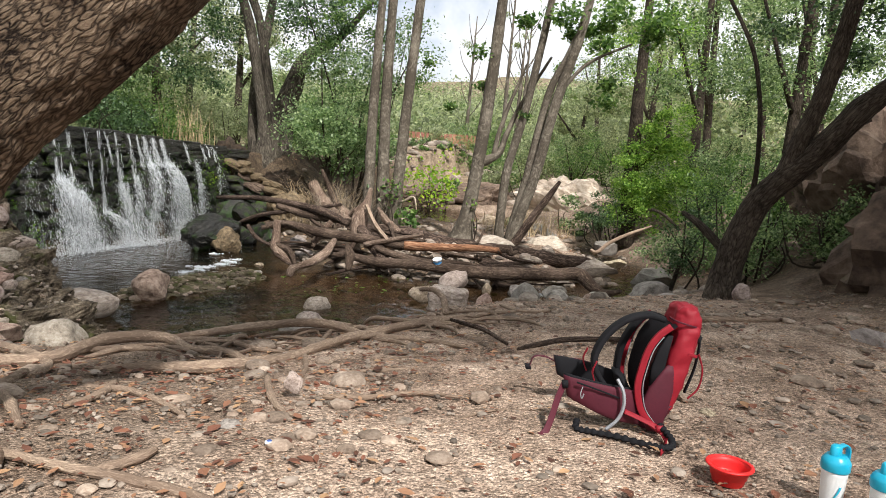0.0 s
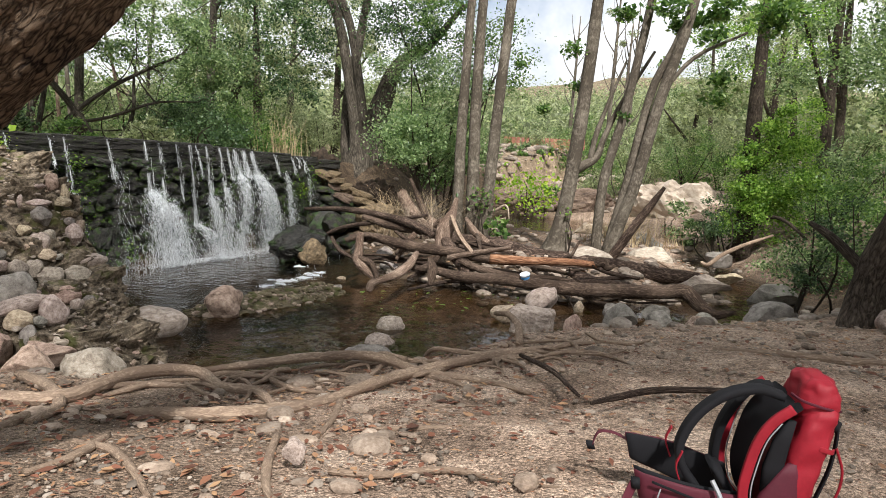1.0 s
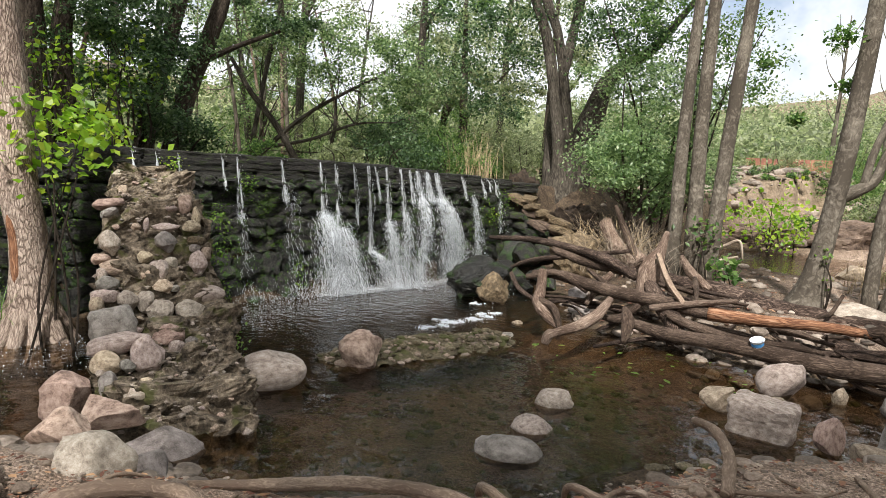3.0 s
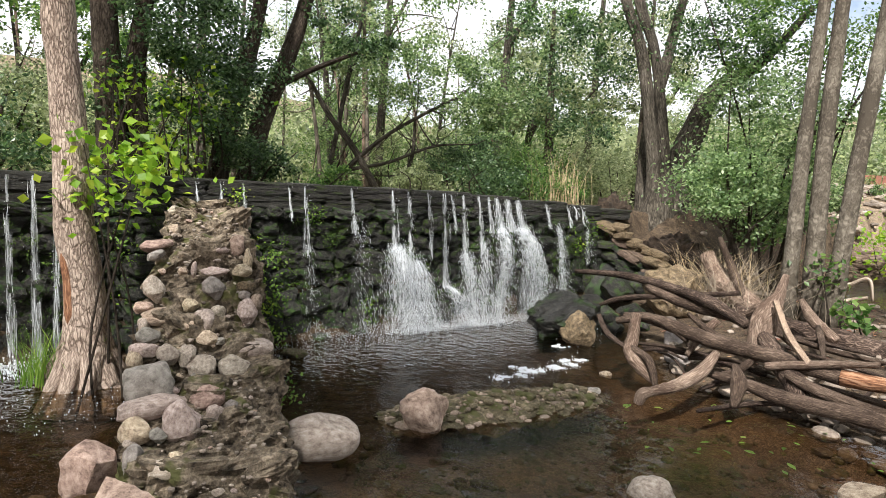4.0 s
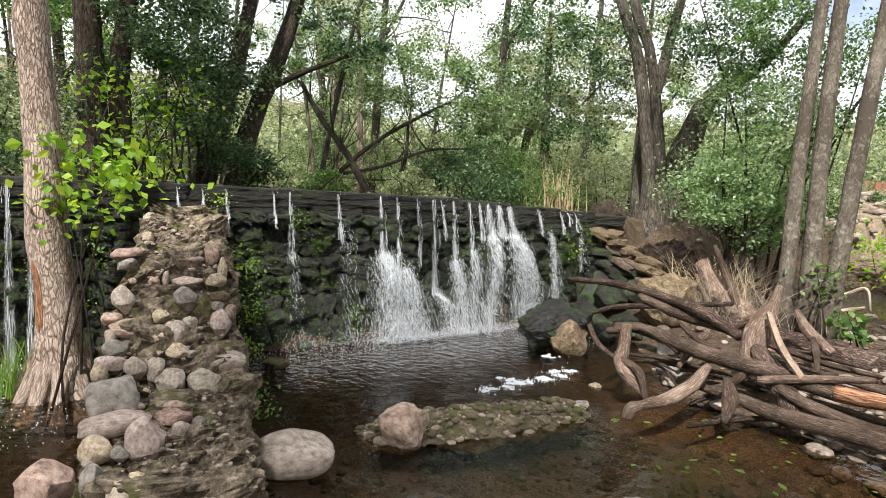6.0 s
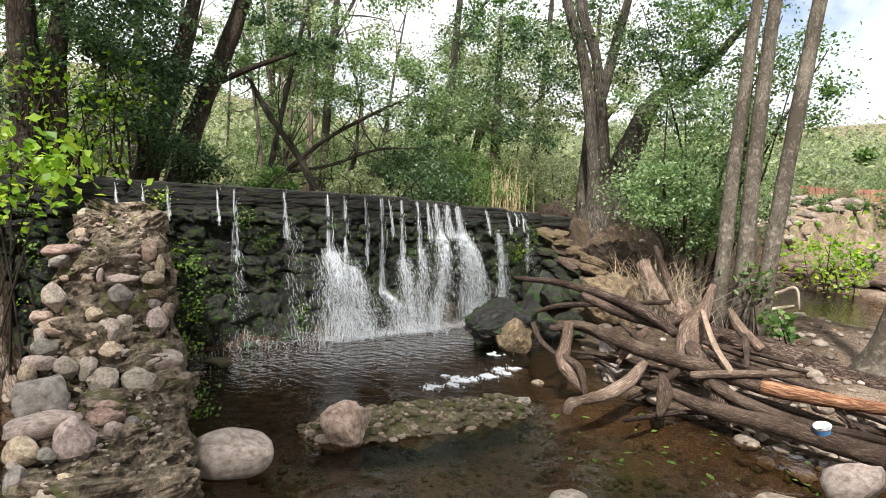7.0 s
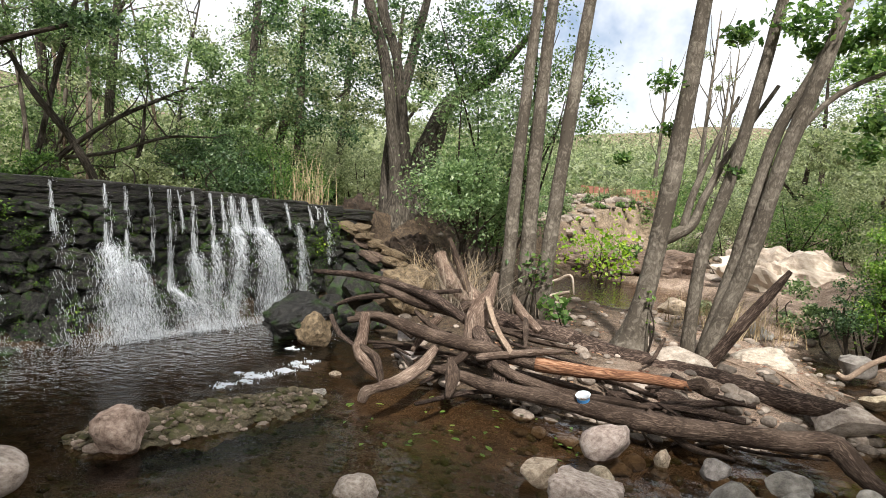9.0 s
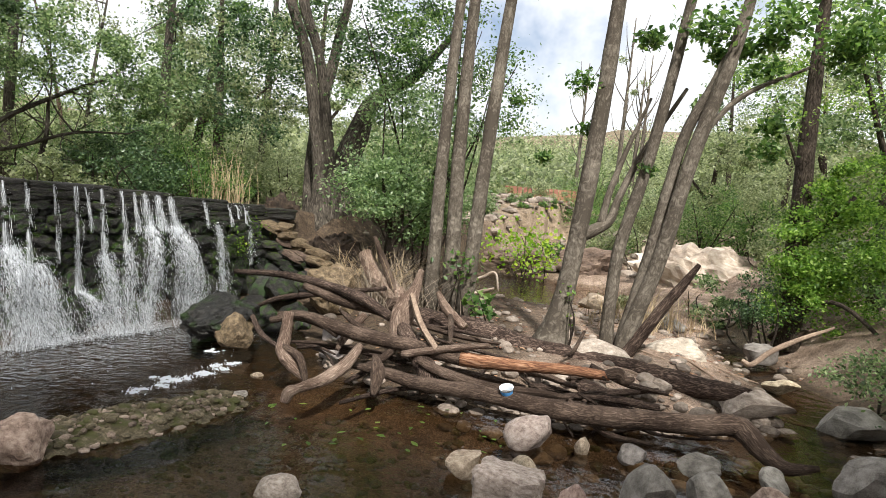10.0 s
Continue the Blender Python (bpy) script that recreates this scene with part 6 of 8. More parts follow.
def build_oak():
    """The leaning oak over the first steps of the walk; its unseen crown shades the bank and is stretched right to
    shade the cliff.
    """
    axis = [(-2.42, 1.35, 0.55, 0.33), (-2.22, 1.46, 1.0, 0.275), (-2.01, 1.58, 1.38, 0.255), (-1.75, 1.74, 1.84, 0.24), (-1.52, 1.86, 2.13, 0.225), (-1.26, 1.97, 2.42, 0.22), (-0.80, 2.15, 3.0, 0.21),
            (-0.2, 2.3, 3.9, 0.2), (0.4, 2.4, 5.0, 0.15), (0.8, 2.4, 6.2, 0.08)]
    oak = thing("oak_tree", (-2.42, 1.35, 0.75), "leaning oak with thick deeply furrowed brown bark", "tree")
    o = np.array((-2.42, 1.35, 0.75, 0))
    v, f, u = tube(np.array(axis) - o, seg=120, n=26, rough=0.05, knots=0.03, seed=2.2, flare=0.25)
    # furrows pressed into the bark itself
    c = spline(np.array(axis)[:, :3] - o[:3], 26)
    k = np.minimum(np.arange(len(v)) // 121, len(c) - 1)
    out = v - c[k]
    out /= np.maximum(np.linalg.norm(out, axis=1), 1e-6)[:, None]
    h = np.array([abs(noise.noise(Vector((a * 16 + 1.3 * noise.noise(Vector((a * 6, b * 3, 1))), b * 5.5, 3)))) * 0.030 + noise.noise(Vector((a * 40, b * 22, 7))) * 0.006
                  for a, b in zip(np.minimum(u[:, 0], 1 - u[:, 0]) * 1.0 + 0.0 * u[:, 0], u[:, 1])])
    part("trunk", mesh_from("trunk", v + out * h[:, None], f, M_OAK, u), oak)
    limbs = [[(-0.2, 2.3, 3.9, 0.13), (-1.2, 3.0, 5.0, 0.10), (-2.2, 3.6, 6.0, 0.05)], [(0.4, 2.4, 5.0, 0.10), (1.4, 1.6, 5.8, 0.07), (2.6, 1.0, 6.3, 0.04)], [(-0.5, 2.25, 3.5, 0.12), (-0.6, 1.0, 4.8, 0.09), (-0.8, -0.6, 5.8, 0.05)]]
    v, f, u = join([tube(np.array(p) - o, seg=9, n=6, seed=i) for i, p in enumerate(limbs)])
    part("limb", mesh_from("limb", v, f, M_OAK, u), oak)
    # masses beyond x = 4 are unseen, added to block sun from cliff and right bank
    b = np.array([(-0.5, 1.6, 7.0, 3.6, 3.4, 1.3, 15000), (-2.2, 2.9, 6.8, 1.8, 1.8, 0.9, 2200), (2.4, 1.6, 6.8, 2.2, 2.0, 1.1, 5000), (4.4, 2.6, 6.6, 2.4, 2.4, 1.2, 8000), (6.8, 2.0, 6.8, 2.8, 2.6, 1.2, 10000), (8.6, 1.4, 7.2, 2.6, 2.6, 1.2, 8000), (6.2, 4.2, 6.6, 2.0, 1.8, 1.0, 6000), (4.4, -0.8, 6.8, 2.2, 2.2, 1.1, 6500)], float)
    b[:, :3] -= o[:3]
    part("crown", leaves("crown", b.tolist(), 0.06, M_OAKLEAF, 4, per=24, tight=0.36), oak)


build_oak()

ALDERS = "slender grey alders across the stream"
tree("alder_tree", [[(-1.95, 14.05, 0.4, 0.125), (-1.97, 14.05, 2.3, 0.11), (-1.93, 14.05, 4.2, 0.095), (-1.86, 14.06, 6.0, 0.08), (-1.7, 14.1, 9.0, 0.04)]], M_ALDER,
     [(-1.9, 14.0, 8.2, 1.8, 2.0, 1.4, 2600), (-2.4, 14.2, 5.6, 0.9, 0.8, 0.8, 420)], 0.055, M_ALDERLEAF, "slender pale grey alder beside the dense shrub", 1, group=ALDERS)
tree("alder_tree", [[(-1.64, 14.2, 0.4, 0.15), (-1.70, 14.2, 2.3, 0.125), (-1.70, 14.2, 4.2, 0.11), (-1.65, 14.2, 6.0, 0.09), (-1.5, 14.3, 9.0, 0.05)]], M_ALDER,
     [(-1.4, 14.8, 8.4, 1.5, 1.5, 1.6, 1800)], 0.055, M_ALDERLEAF, "straight grey alder trunk with a mossy foot", 2, flare=0.2, group=ALDERS)
tree("alder_tree", [[(-1.38, 14.1, 0.4, 0.14), (-1.28, 14.15, 2.4, 0.12), (-1.16, 14.16, 4.3, 0.105), (-1.03, 14.2, 6.0, 0.09), (-0.7, 14.3, 9.0, 0.05)]], M_ALDER,
     [(-0.8, 14.6, 8.0, 1.4, 1.4, 1.5, 1500), (-0.55, 14.3, 4.2, 0.55, 0.5, 0.35, 150), (-0.3, 14.0, 3.05, 0.6, 0.5, 0.22, 170)], 0.055, M_ALDERLEAF, "grey alder trunk leaning a little outward", 3, flare=0.2, group=ALDERS)
tree("alder_tree", [[(0.12, 12.6, 0.35, 0.19), (0.22, 12.58, 0.9, 0.15), (0.35, 12.57, 1.87, 0.125), (0.48, 12.56, 3.3, 0.115), (0.60, 12.56, 5.2, 0.10), (0.75, 12.6, 8.5, 0.05)],
                    [(0.33, 12.57, 1.92, 0.09), (0.60, 12.65, 2.08, 0.085), (0.78, 12.75, 2.22, 0.07), (0.9, 12.85, 2.6, 0.055), (1.15, 13.0, 3.2, 0.045), (1.7, 13.2, 4.2, 0.025)], [(0.66, 12.68, 2.12, 0.06), (0.74, 12.75, 2.6, 0.05), (0.95, 12.9, 3.3, 0.035), (1.2, 13.0, 4.0, 0.02)]], M_ALDER,
     [(0.8, 13.0, 7.6, 1.5, 1.5, 1.5, 1300), (0.1, 12.8, 3.55, 0.45, 0.4, 0.3, 120), (0.0, 12.6, 4.3, 0.5, 0.5, 0.4, 140), (1.0, 12.7, 3.1, 0.4, 0.3, 0.3, 90)], 0.055, M_ALDERLEAF,
     "single grey alder with spreading roots", 4, flare=0.5, group=ALDERS)
tree("alder_tree", [[(0.88, 12.54, 0.3, 0.10), (0.93, 12.54, 1.77, 0.085), (1.21, 12.51, 3.11, 0.078), (1.53, 12.47, 5.21, 0.065), (1.9, 12.4, 8.0, 0.03)],
                    [(1.06, 12.50, 0.3, 0.12), (1.49, 12.48, 1.82, 0.105), (1.74, 12.44, 3.14, 0.10), (2.06, 12.38, 4.33, 0.09), (2.25, 12.34, 5.3, 0.07), (2.7, 12.2, 8.0, 0.03)],
                    [(1.05, 12.60, 0.3, 0.10), (1.36, 12.6, 1.82, 0.09), (1.62, 12.58, 3.36, 0.075), (1.92, 12.5, 4.11, 0.065), (2.05, 12.5, 4.5, 0.05)],
                    [(1.74, 12.44, 3.3, 0.04), (2.3, 12.6, 4.0, 0.035), (3.2, 12.9, 4.5, 0.02)]], M_ALDER,
     [(2.2, 12.6, 7.4, 1.6, 1.6, 1.5, 1700), (2.7, 12.6, 4.5, 0.9, 0.8, 0.6, 700), (1.4, 12.7, 4.9, 0.7, 0.7, 0.7, 420), (3.4, 12.8, 5.0, 1.0, 0.9, 0.8, 800), (1.75, 12.8, 3.6, 0.5, 0.4, 0.4, 200), (2.6, 12.9, 3.4, 0.6, 0.5, 0.5, 260)], 0.075, M_ALDERLEAF,
     "cluster of leaning grey alder stems from one foot", 5, group=ALDERS)
log("dead_stub", [(1.12, 12.42, 0.35, 0.10), (1.55, 12.40, 1.06, 0.075), (1.78, 12.37, 1.42, 0.065), (1.97, 12.35, 1.74, 0.03)], M_LOGDARK, "broken dark dead stem leaning among the alders", group="")

# the big many-stemmed tree at the weir's end
tree("poplar_tree", [[(-5.0, 16.45, 0.9, 0.52), (-5.02, 16.4, 2.2, 0.19), (-5.15, 16.35, 3.4, 0.145), (-5.46, 16.22, 5.1, 0.12), (-5.95, 16.0, 6.6, 0.10), (-6.4, 15.9, 9, 0.06)],
                     [(-4.78, 16.45, 1.3, 0.26), (-4.78, 16.45, 2.2, 0.15), (-4.93, 16.42, 3.4, 0.12), (-5.21, 16.31, 5.1, 0.10), (-5.62, 16.15, 6.4, 0.11), (-5.7, 16.2, 9, 0.05)],
                     [(-4.85, 16.8, 0.9, 0.50), (-4.75, 16.9, 2.6, 0.33), (-4.5, 17.0, 3.6, 0.25), (-4.2, 17.1, 4.4, 0.18), (-3.4, 17.3, 5.0, 0.11), (-2.6, 17.4, 6.0, 0.06)],
                     [(-5.3, 16.7, 1.5, 0.2), (-5.5, 17.0, 3.2, 0.15), (-5.3, 17.2, 5.0, 0.12), (-5.0, 17.4, 7, 0.08)], [(-5.2, 16.2, 1.6, 0.12), (-5.5, 15.8, 1.25, 0.09), (-5.8, 15.5, 1.1, 0.05)], [(-4.7, 16.1, 1.5, 0.12), (-4.45, 15.6, 1.05, 0.09), (-4.3, 15.2, 0.7, 0.05)], [(-4.5, 16.3, 1.4, 0.10), (-4.0, 15.9, 1.0, 0.08), (-3.7, 15.4, 0.75, 0.04)]], M_BIGBARK,
     [(-5.6, 16.9, 7.0, 2.2, 2.0, 1.5, 3000), (-3.9, 17.2, 6.4, 1.8, 1.6, 1.3, 2600), (-6.6, 15.6, 5.6, 1.4, 1.2, 1.1, 2000), (-4.0, 16.3, 5.2, 1.3, 1.1, 0.9, 1900), (-7.2, 16.8, 4.6, 1.6, 1.3, 1.3, 2600)],
     0.055, M_DARKLEAF, "big many-stemmed tree with exposed roots at the end of the weir", 6, seg=16, flare=0.45)
bush("elder_bush", [(-3.0, 15.4, 2.7, 1.15, 1.0, 1.1, 2600), (-3.3, 15.1, 2.4, 0.8, 0.7, 0.7, 1800), (-2.4, 15.4, 3.6, 0.9, 0.8, 0.9, 2000), (-3.3, 15.8, 4.2, 1.0, 0.9, 0.9, 2000), (-2.3, 15.2, 2.0, 0.7, 0.7, 0.6, 1200)],
     0.055, M_ELDERLEAF, "dense grey green leafy shrub beside the big tree", 7, stems=9)
bush("elder_bush", [(-2.6, 16.4, 5.2, 1.3, 1.2, 1.3, 2600), (-1.6, 16.8, 4.6, 1.0, 1.0, 1.1, 1500)], 0.05, M_ALDERLEAF, "leafy green sapling behind the alders", 17, stems=6)

# the torn tree before the weir, with its vine
torn = tree("willow_tree", [[(-6.95, 5.95, -0.2, 0.30), (-6.86, 5.92, 0.35, 0.21), (-6.80, 5.86, 1.0, 0.185), (-6.80, 5.77, 1.6, 0.18), (-6.83, 5.72, 2.7, 0.15), (-6.86, 5.66, 3.5, 0.14), (-6.9, 5.6, 5.5, 0.10), (-7.0, 5.5, 8, 0.05)]]
                   + [[(-6.88 + 0.10 * math.cos(a), 5.92 + 0.10 * math.sin(a), 0.5, 0.09), (-6.9 + 0.30 * math.cos(a), 5.93 + 0.30 * math.sin(a), 0.12, 0.075), (-6.9 + 0.52 * math.cos(a), 5.93 + 0.52 * math.sin(a), -0.2, 0.035)] for a in (-2.6, -1.9, -1.35, -0.9, -0.35, 0.3, 0.9, 2.5)],
            M_TORN, [(-6.6, 5.2, 8.0, 2.6, 2.4, 1.2, 7000)], 0.05, M_DARKLEAF, "pale scarred trunk with torn bark standing before the weir", 8, seg=20, flare=0.6)
v, f, u = tube([(-6.83, 5.80, 0.40, 0.02), (-6.79, 5.745, 0.65, 0.055), (-6.765, 5.715, 1.05, 0.062), (-6.77, 5.675, 1.3, 0.05), (-6.775, 5.66, 1.52, 0.015)], seg=8, n=5)
part("scar", mesh_from("scar", v - np.array((-6.95, 5.95, -0.2)), f, M_LOGORANGE, u), torn, "bare orange wood where the bark is torn")
bush("vine", [(-6.45, 5.95, 2.25, 0.42, 0.35, 0.22, 150), (-6.3, 6.2, 2.05, 0.35, 0.3, 0.22, 110), (-6.55, 5.8, 1.85, 0.25, 0.2, 0.18, 60)], 0.055, M_BRIGHTLEAF, "bright yellow green vine leaves hanging from the torn tree", 9, stems=5, per=8, tight=0.6, aspect=0.85)

# trees and thickets upstream of the weir
tree("ivy_tree", [[(-9.36, 7.4, 1.5, 0.22), (-9.39, 7.29, 3.35, 0.18), (-9.42, 7.22, 4.6, 0.16), (-9.5, 7.1, 8, 0.08)], [(-9.19, 7.75, 1.5, 0.16), (-9.25, 7.6, 3.4, 0.14), (-9.19, 7.72, 4.7, 0.12), (-9.0, 7.9, 8, 0.06)]], M_DARKBARK,
     [(-9.3, 7.6, 3.2, 0.55, 0.55, 1.3, 1300), (-9.0, 8.2, 4.2, 0.9, 0.9, 1.2, 2600), (-9.2, 7.2, 6.4, 2.0, 1.8, 1.3, 4200), (-8.8, 8.6, 3.2, 0.6, 0.6, 0.8, 1300)], 0.05, M_DARKLEAF, "dark trunks hung with ivy above the weir", 10)
tree("dark_tree", [[(-10.17, 9.98, 1.6, 0.2), (-9.97, 10.27, 3.16, 0.17), (-9.76, 10.55, 4.17, 0.15), (-9.54, 10.82, 5.36, 0.13), (-9.2, 11.2, 8, 0.06)], [(-10.4, 9.6, 1.6, 0.16), (-10.3, 9.9, 3.2, 0.14), (-10.2, 10.2, 4.6, 0.12), (-10.1, 10.6, 8, 0.06)], [(-9.9, 9.2, 1.6, 0.15), (-9.7, 9.4, 3.2, 0.13), (-9.45, 9.7, 4.6, 0.11), (-9.1, 10.1, 8, 0.06)], [(-9.92, 10.33, 3.65, 0.06), (-9.45, 10.93, 4.11, 0.05), (-8.93, 11.52, 4.48, 0.03)]], M_DARKBARK,
     [(-10.0, 9.2, 4.2, 1.0, 0.9, 1.2, 2600), (-9.4, 9.0, 3.3, 0.7, 0.7, 0.8, 1500), (-9.6, 10.9, 6.4, 1.8, 1.6, 1.3, 4000), (-8.9, 11.6, 4.8, 0.8, 0.8, 0.5, 900), (-10.3, 8.4, 5.6, 1.4, 1.3, 1.3, 3000)], 0.055, M_DARKLEAF,
     "dark leaning tree with bluish green leaves upstream", 11)
tree("willow_tree", twigs([[(-9.85, 13.45, 1.6, 0.09), (-10.31, 12.97, 2.75, 0.075), (-10.73, 12.51, 3.53, 0.06), (-11.0, 12.2, 4.2, 0.04)], [(-10.9, 12.5, 1.7, 0.06), (-10.38, 12.89, 2.5, 0.06), (-9.89, 13.38, 3.14, 0.05), (-9.29, 13.92, 3.67, 0.04), (-8.56, 14.49, 4.19, 0.025)], [(-10.38, 12.89, 2.4, 0.045), (-9.8, 13.45, 2.6, 0.04), (-9.1, 14.1, 3.0, 0.03), (-8.4, 14.7, 3.1, 0.015)], [(-9.85, 13.45, 1.8, 0.05), (-9.5, 13.8, 2.6, 0.045), (-9.5, 13.9, 3.6, 0.03)]], 40, 3, 1.0, 0.014), M_BIGBARK,
     [(-8.9, 14.2, 4.3, 1.5, 1.2, 0.9, 3000), (-9.6, 13.4, 4.9, 1.5, 1.3, 0.9, 2600), (-8.0, 14.9, 3.8, 1.0, 0.9, 0.7, 1700), (-10.6, 12.4, 4.6, 1.0, 0.9, 0.7, 1300)], 0.055, M_OLIVELEAF, "leaning willow with thin bent stems behind the weir", 12, seg=9)
for x, y, h, spots in ((-13.5, 17.0, 8.6, 3), (-10.2, 18.2, 8.0, 4), (-9.6, 22.5, 9.0, 5), (-15.5, 12.5, 8.8, 6)):
    z = float(gz(x, y))
    tree("tree", twigs([[(x, y, z - 0.2, 0.13), (x + 0.3, y - 0.2, z + h * 0.5, 0.10), (x + 0.2, y + 0.2, z + h, 0.03)], [(x + 0.3, y - 0.2, z + h * 0.5, 0.06), (x + 1.2, y + 0.3, z + h * 0.75, 0.03)]], 14, spots, 1.2, 0.02), M_BIGBARK,
         [(x + 0.3, y, z + h * 0.80, 1.7, 1.6, 1.2, 1500), (x + 1.3, y + 0.4, z + h * 0.66, 1.0, 1.0, 0.7, 600), (x - 1.1, y - 0.3, z + h * 0.70, 1.0, 1.0, 0.7, 600)], 0.07, M_ALDERLEAF, "tall thin-stemmed tree with a high open crown", 350 + spots, seg=8, group="trees upstream", n=4)
r_ = np.random.default_rng(5)
for k, (x, y, h) in enumerate(((-11.5, 21.5, 6.6), (-9.2, 19.5, 5.8), (-16.5, 10, 7.4), (-18.5, 20, 7.6), (-14, 25, 7.4), (-8.0, 23, 7), (-12.5, 6.0, 8), (-11.8, 3.0, 8), (-17, 6, 9), (-10.5, 0.2, 8))):
    z = float(gz(x, y))
    w = r_.uniform(-0.5, 0.5, 2)
    mat = (M_OLIVELEAF, M_PALELEAF, M_ALDERLEAF, M_OLIVELEAF)[k % 4]
    tree("tree", [[(x, y, z - 0.2, 0.16), (x + w[0], y + w[1], z + h * 0.4, 0.12), (x + 2 * w[0], y + 2 * w[1], z + h * 0.9, 0.05)], [(x + w[0] * 0.8, y + w[1] * 0.8, z + h * 0.3, 0.07), (x + 1.2, y + 0.6, z + h * 0.6, 0.03)]], M_DARKBARK,
         [(x + w[0], y + w[1], z + h * 0.72, 2.1, 2.0, h * 0.20, 2300), (x + 1.0, y - 0.4, z + h * 0.42, 1.4, 1.3, h * 0.13, 1500), (x - 1.1, y + 0.5, z + h * 0.48, 1.4, 1.3, h * 0.14, 1500), (x + 0.4, y, z + 1.0, 1.3, 1.2, 0.8, 1000)], 0.075, mat,
         "leafy riverside tree upstream of the weir", 40 + k, seg=8, group="trees upstream", n=4)
for k, (x, y, s) in enumerate(((-9.6, 5.0, 0.9), (-8.9, 3.6, 1.0), (-10.6, 6.4, 1.0), (-9.0, 9.3, 0.55), (-8.6, 10.6, 0.35), (-8.2, 12.4, 0.4), (-7.6, 14.0, 0.55), (-7.0, 15.2, 0.6), (-10.8, 14.8, 0.9), (-9.8, 16.4, 1.0), (-8.3, 17.0, 0.9), 
                                (-6.6, 17.8, 0.8), (-13.5, 9.0, 1.5), (-11.5, 17.8, 1.4), (-10.0, 21.5, 1.6), (-13.0, 4.0, 1.5), (-15.5, 17, 1.8), (-12.0, 7.6, 1.1), (-9.2, 14.9, 0.7))):
    z = float(gz(x, y))
    s *= 1.25
    bush("undergrowth", [(x, y, z + s * 0.7, s * 1.0, s * 1.0, s * 0.75, int(2200 * s)), (x + s * 0.7, y + s * 0.5, z + s * 0.4, s * 0.7, s * 0.7, s * 0.5, int(900 * s))], 0.045, (M_DARKLEAF, M_ALDERLEAF, M_PALELEAF)[k % 3],
         "low leafy undergrowth behind the weir", 60 + k, stems=5)


def reeds(x, y, n, height, spread, mat, label, seed, z=None, lean=0.3):
    r = np.random.default_rng(seed)
    z0 = float(gz(x, y)) if z is None else z
    v, f = [], []
    for _ in range(n):
        a, b = r.normal(0, spread, 2)
        h, w = height * r.uniform(0.45, 1.1), 0.006 * r.uniform(0.7, 1.6)
        dx, dy = r.normal(0, lean, 2) * h
        t = r.uniform(0, 6.28)
        k = len(v)
        for i in range(4):
            q = i / 3
            c = (a + dx * q ** 1.6, b + dy * q ** 1.6, h * q * (1 - 0.12 * q))
            ww = w * (1 - 0.8 * q)
            v += [(c[0] - ww * math.cos(t), c[1] - ww * math.sin(t), c[2]), (c[0] + ww * math.cos(t), c[1] + ww * math.sin(t), c[2])]
        f += [(k + 2 * i, k + 2 * i + 1, k + 2 * i + 3, k + 2 * i + 2) for i in range(3)]
    ob = new("reeds", mesh_from("reeds", v, f, mat))
    ob.location = (x, y, z0 - 0.02)
    return tagged(ob, label, "reeds", kind="stuff")


reeds(-6.4, 14.9, 90, 1.3, 0.26, M_STRAW, "dry straw coloured reeds on the bank by the big tree", 1, lean=0.16)
reeds(-2.6, 14.0, 240, 1.1, 0.42, M_TWIG, "dry tangled stalks under the shrub", 2, lean=0.6)
reeds(-3.2, 14.6, 220, 1.0, 0.35, M_STRAW, "dry tangled stalks on the bank", 3, lean=0.6)
reeds(-7.0, 5.55, 130, 0.55, 0.10, M_GRASS, "green grass tuft at the torn tree's foot", 4, z=0.05, lean=0.3)
reeds(1.7, 15.6, 240, 0.8, 0.5, M_STRAW, "dry grass behind the alders", 5, lean=0.4)
for k, (s, z) in enumerate(((2.5, 1.2), (2.6, 0.8), (2.75, 0.5), (1.0, 1.3), (0.75, 0.8), (3.3, 1.75), (8.5, 1.3), (8.8, 1.6), (2.3, 1.85), (4.2, 0.35))):
    p = on_wall(s, 0.12, z)
    me = leaves("weir_plant", [(0, 0, 0, 0.10, 0.10, 0.16, 70), (0.02, 0.05, -0.14, 0.08, 0.08, 0.10, 30)], 0.022, (M_BRIGHTLEAF, M_GRASS)[k % 2], 80 + k, per=10, tight=0.5)
    ob = new("weir_plant", me)
    ob.location = p
    tagged(ob, "small green plant growing from the weir's joints", "plant", kind="stuff")
for k, (x, y, z) in enumerate(((-5.2, 6.95, 0.55), (-5.0, 6.85, 0.2), (-5.4, 7.05, 1.0), (-5.5, 7.1, 1.3), (-4.9, 6.75, 0.1))):
    ob = new("wall_plant", leaves("wall_plant", [(0, 0, 0, 0.09, 0.09, 0.18, 90)], 0.022, M_GRASS, 95 + k, per=10, tight=0.5))
    ob.location = (x, y, z)
    tagged(ob, "small green creeper on the ruined wall", "plant", kind="stuff")

# far side: bright shrub, terrace, fence, slope of pale rock
bush("vine_bush", [(-1.0, 23.2, 1.4, 0.9, 0.6, 0.65, 300), (-0.6, 23.0, 0.8, 0.6, 0.5, 0.4, 160), (-1.6, 23.3, 1.1, 0.6, 0.5, 0.4, 90)], 0.07, M_BRIGHTLEAF, "bright yellow green shrub over the upper pool", 18, stems=6, per=12, tight=0.5, aspect=0.8)
bush("creeper", [(0.3, 12.5, 1.0, 0.10, 0.12, 0.3, 60)], 0.03, M_GRASS, "small creeper at the alder's foot", 19, stems=2, per=8)
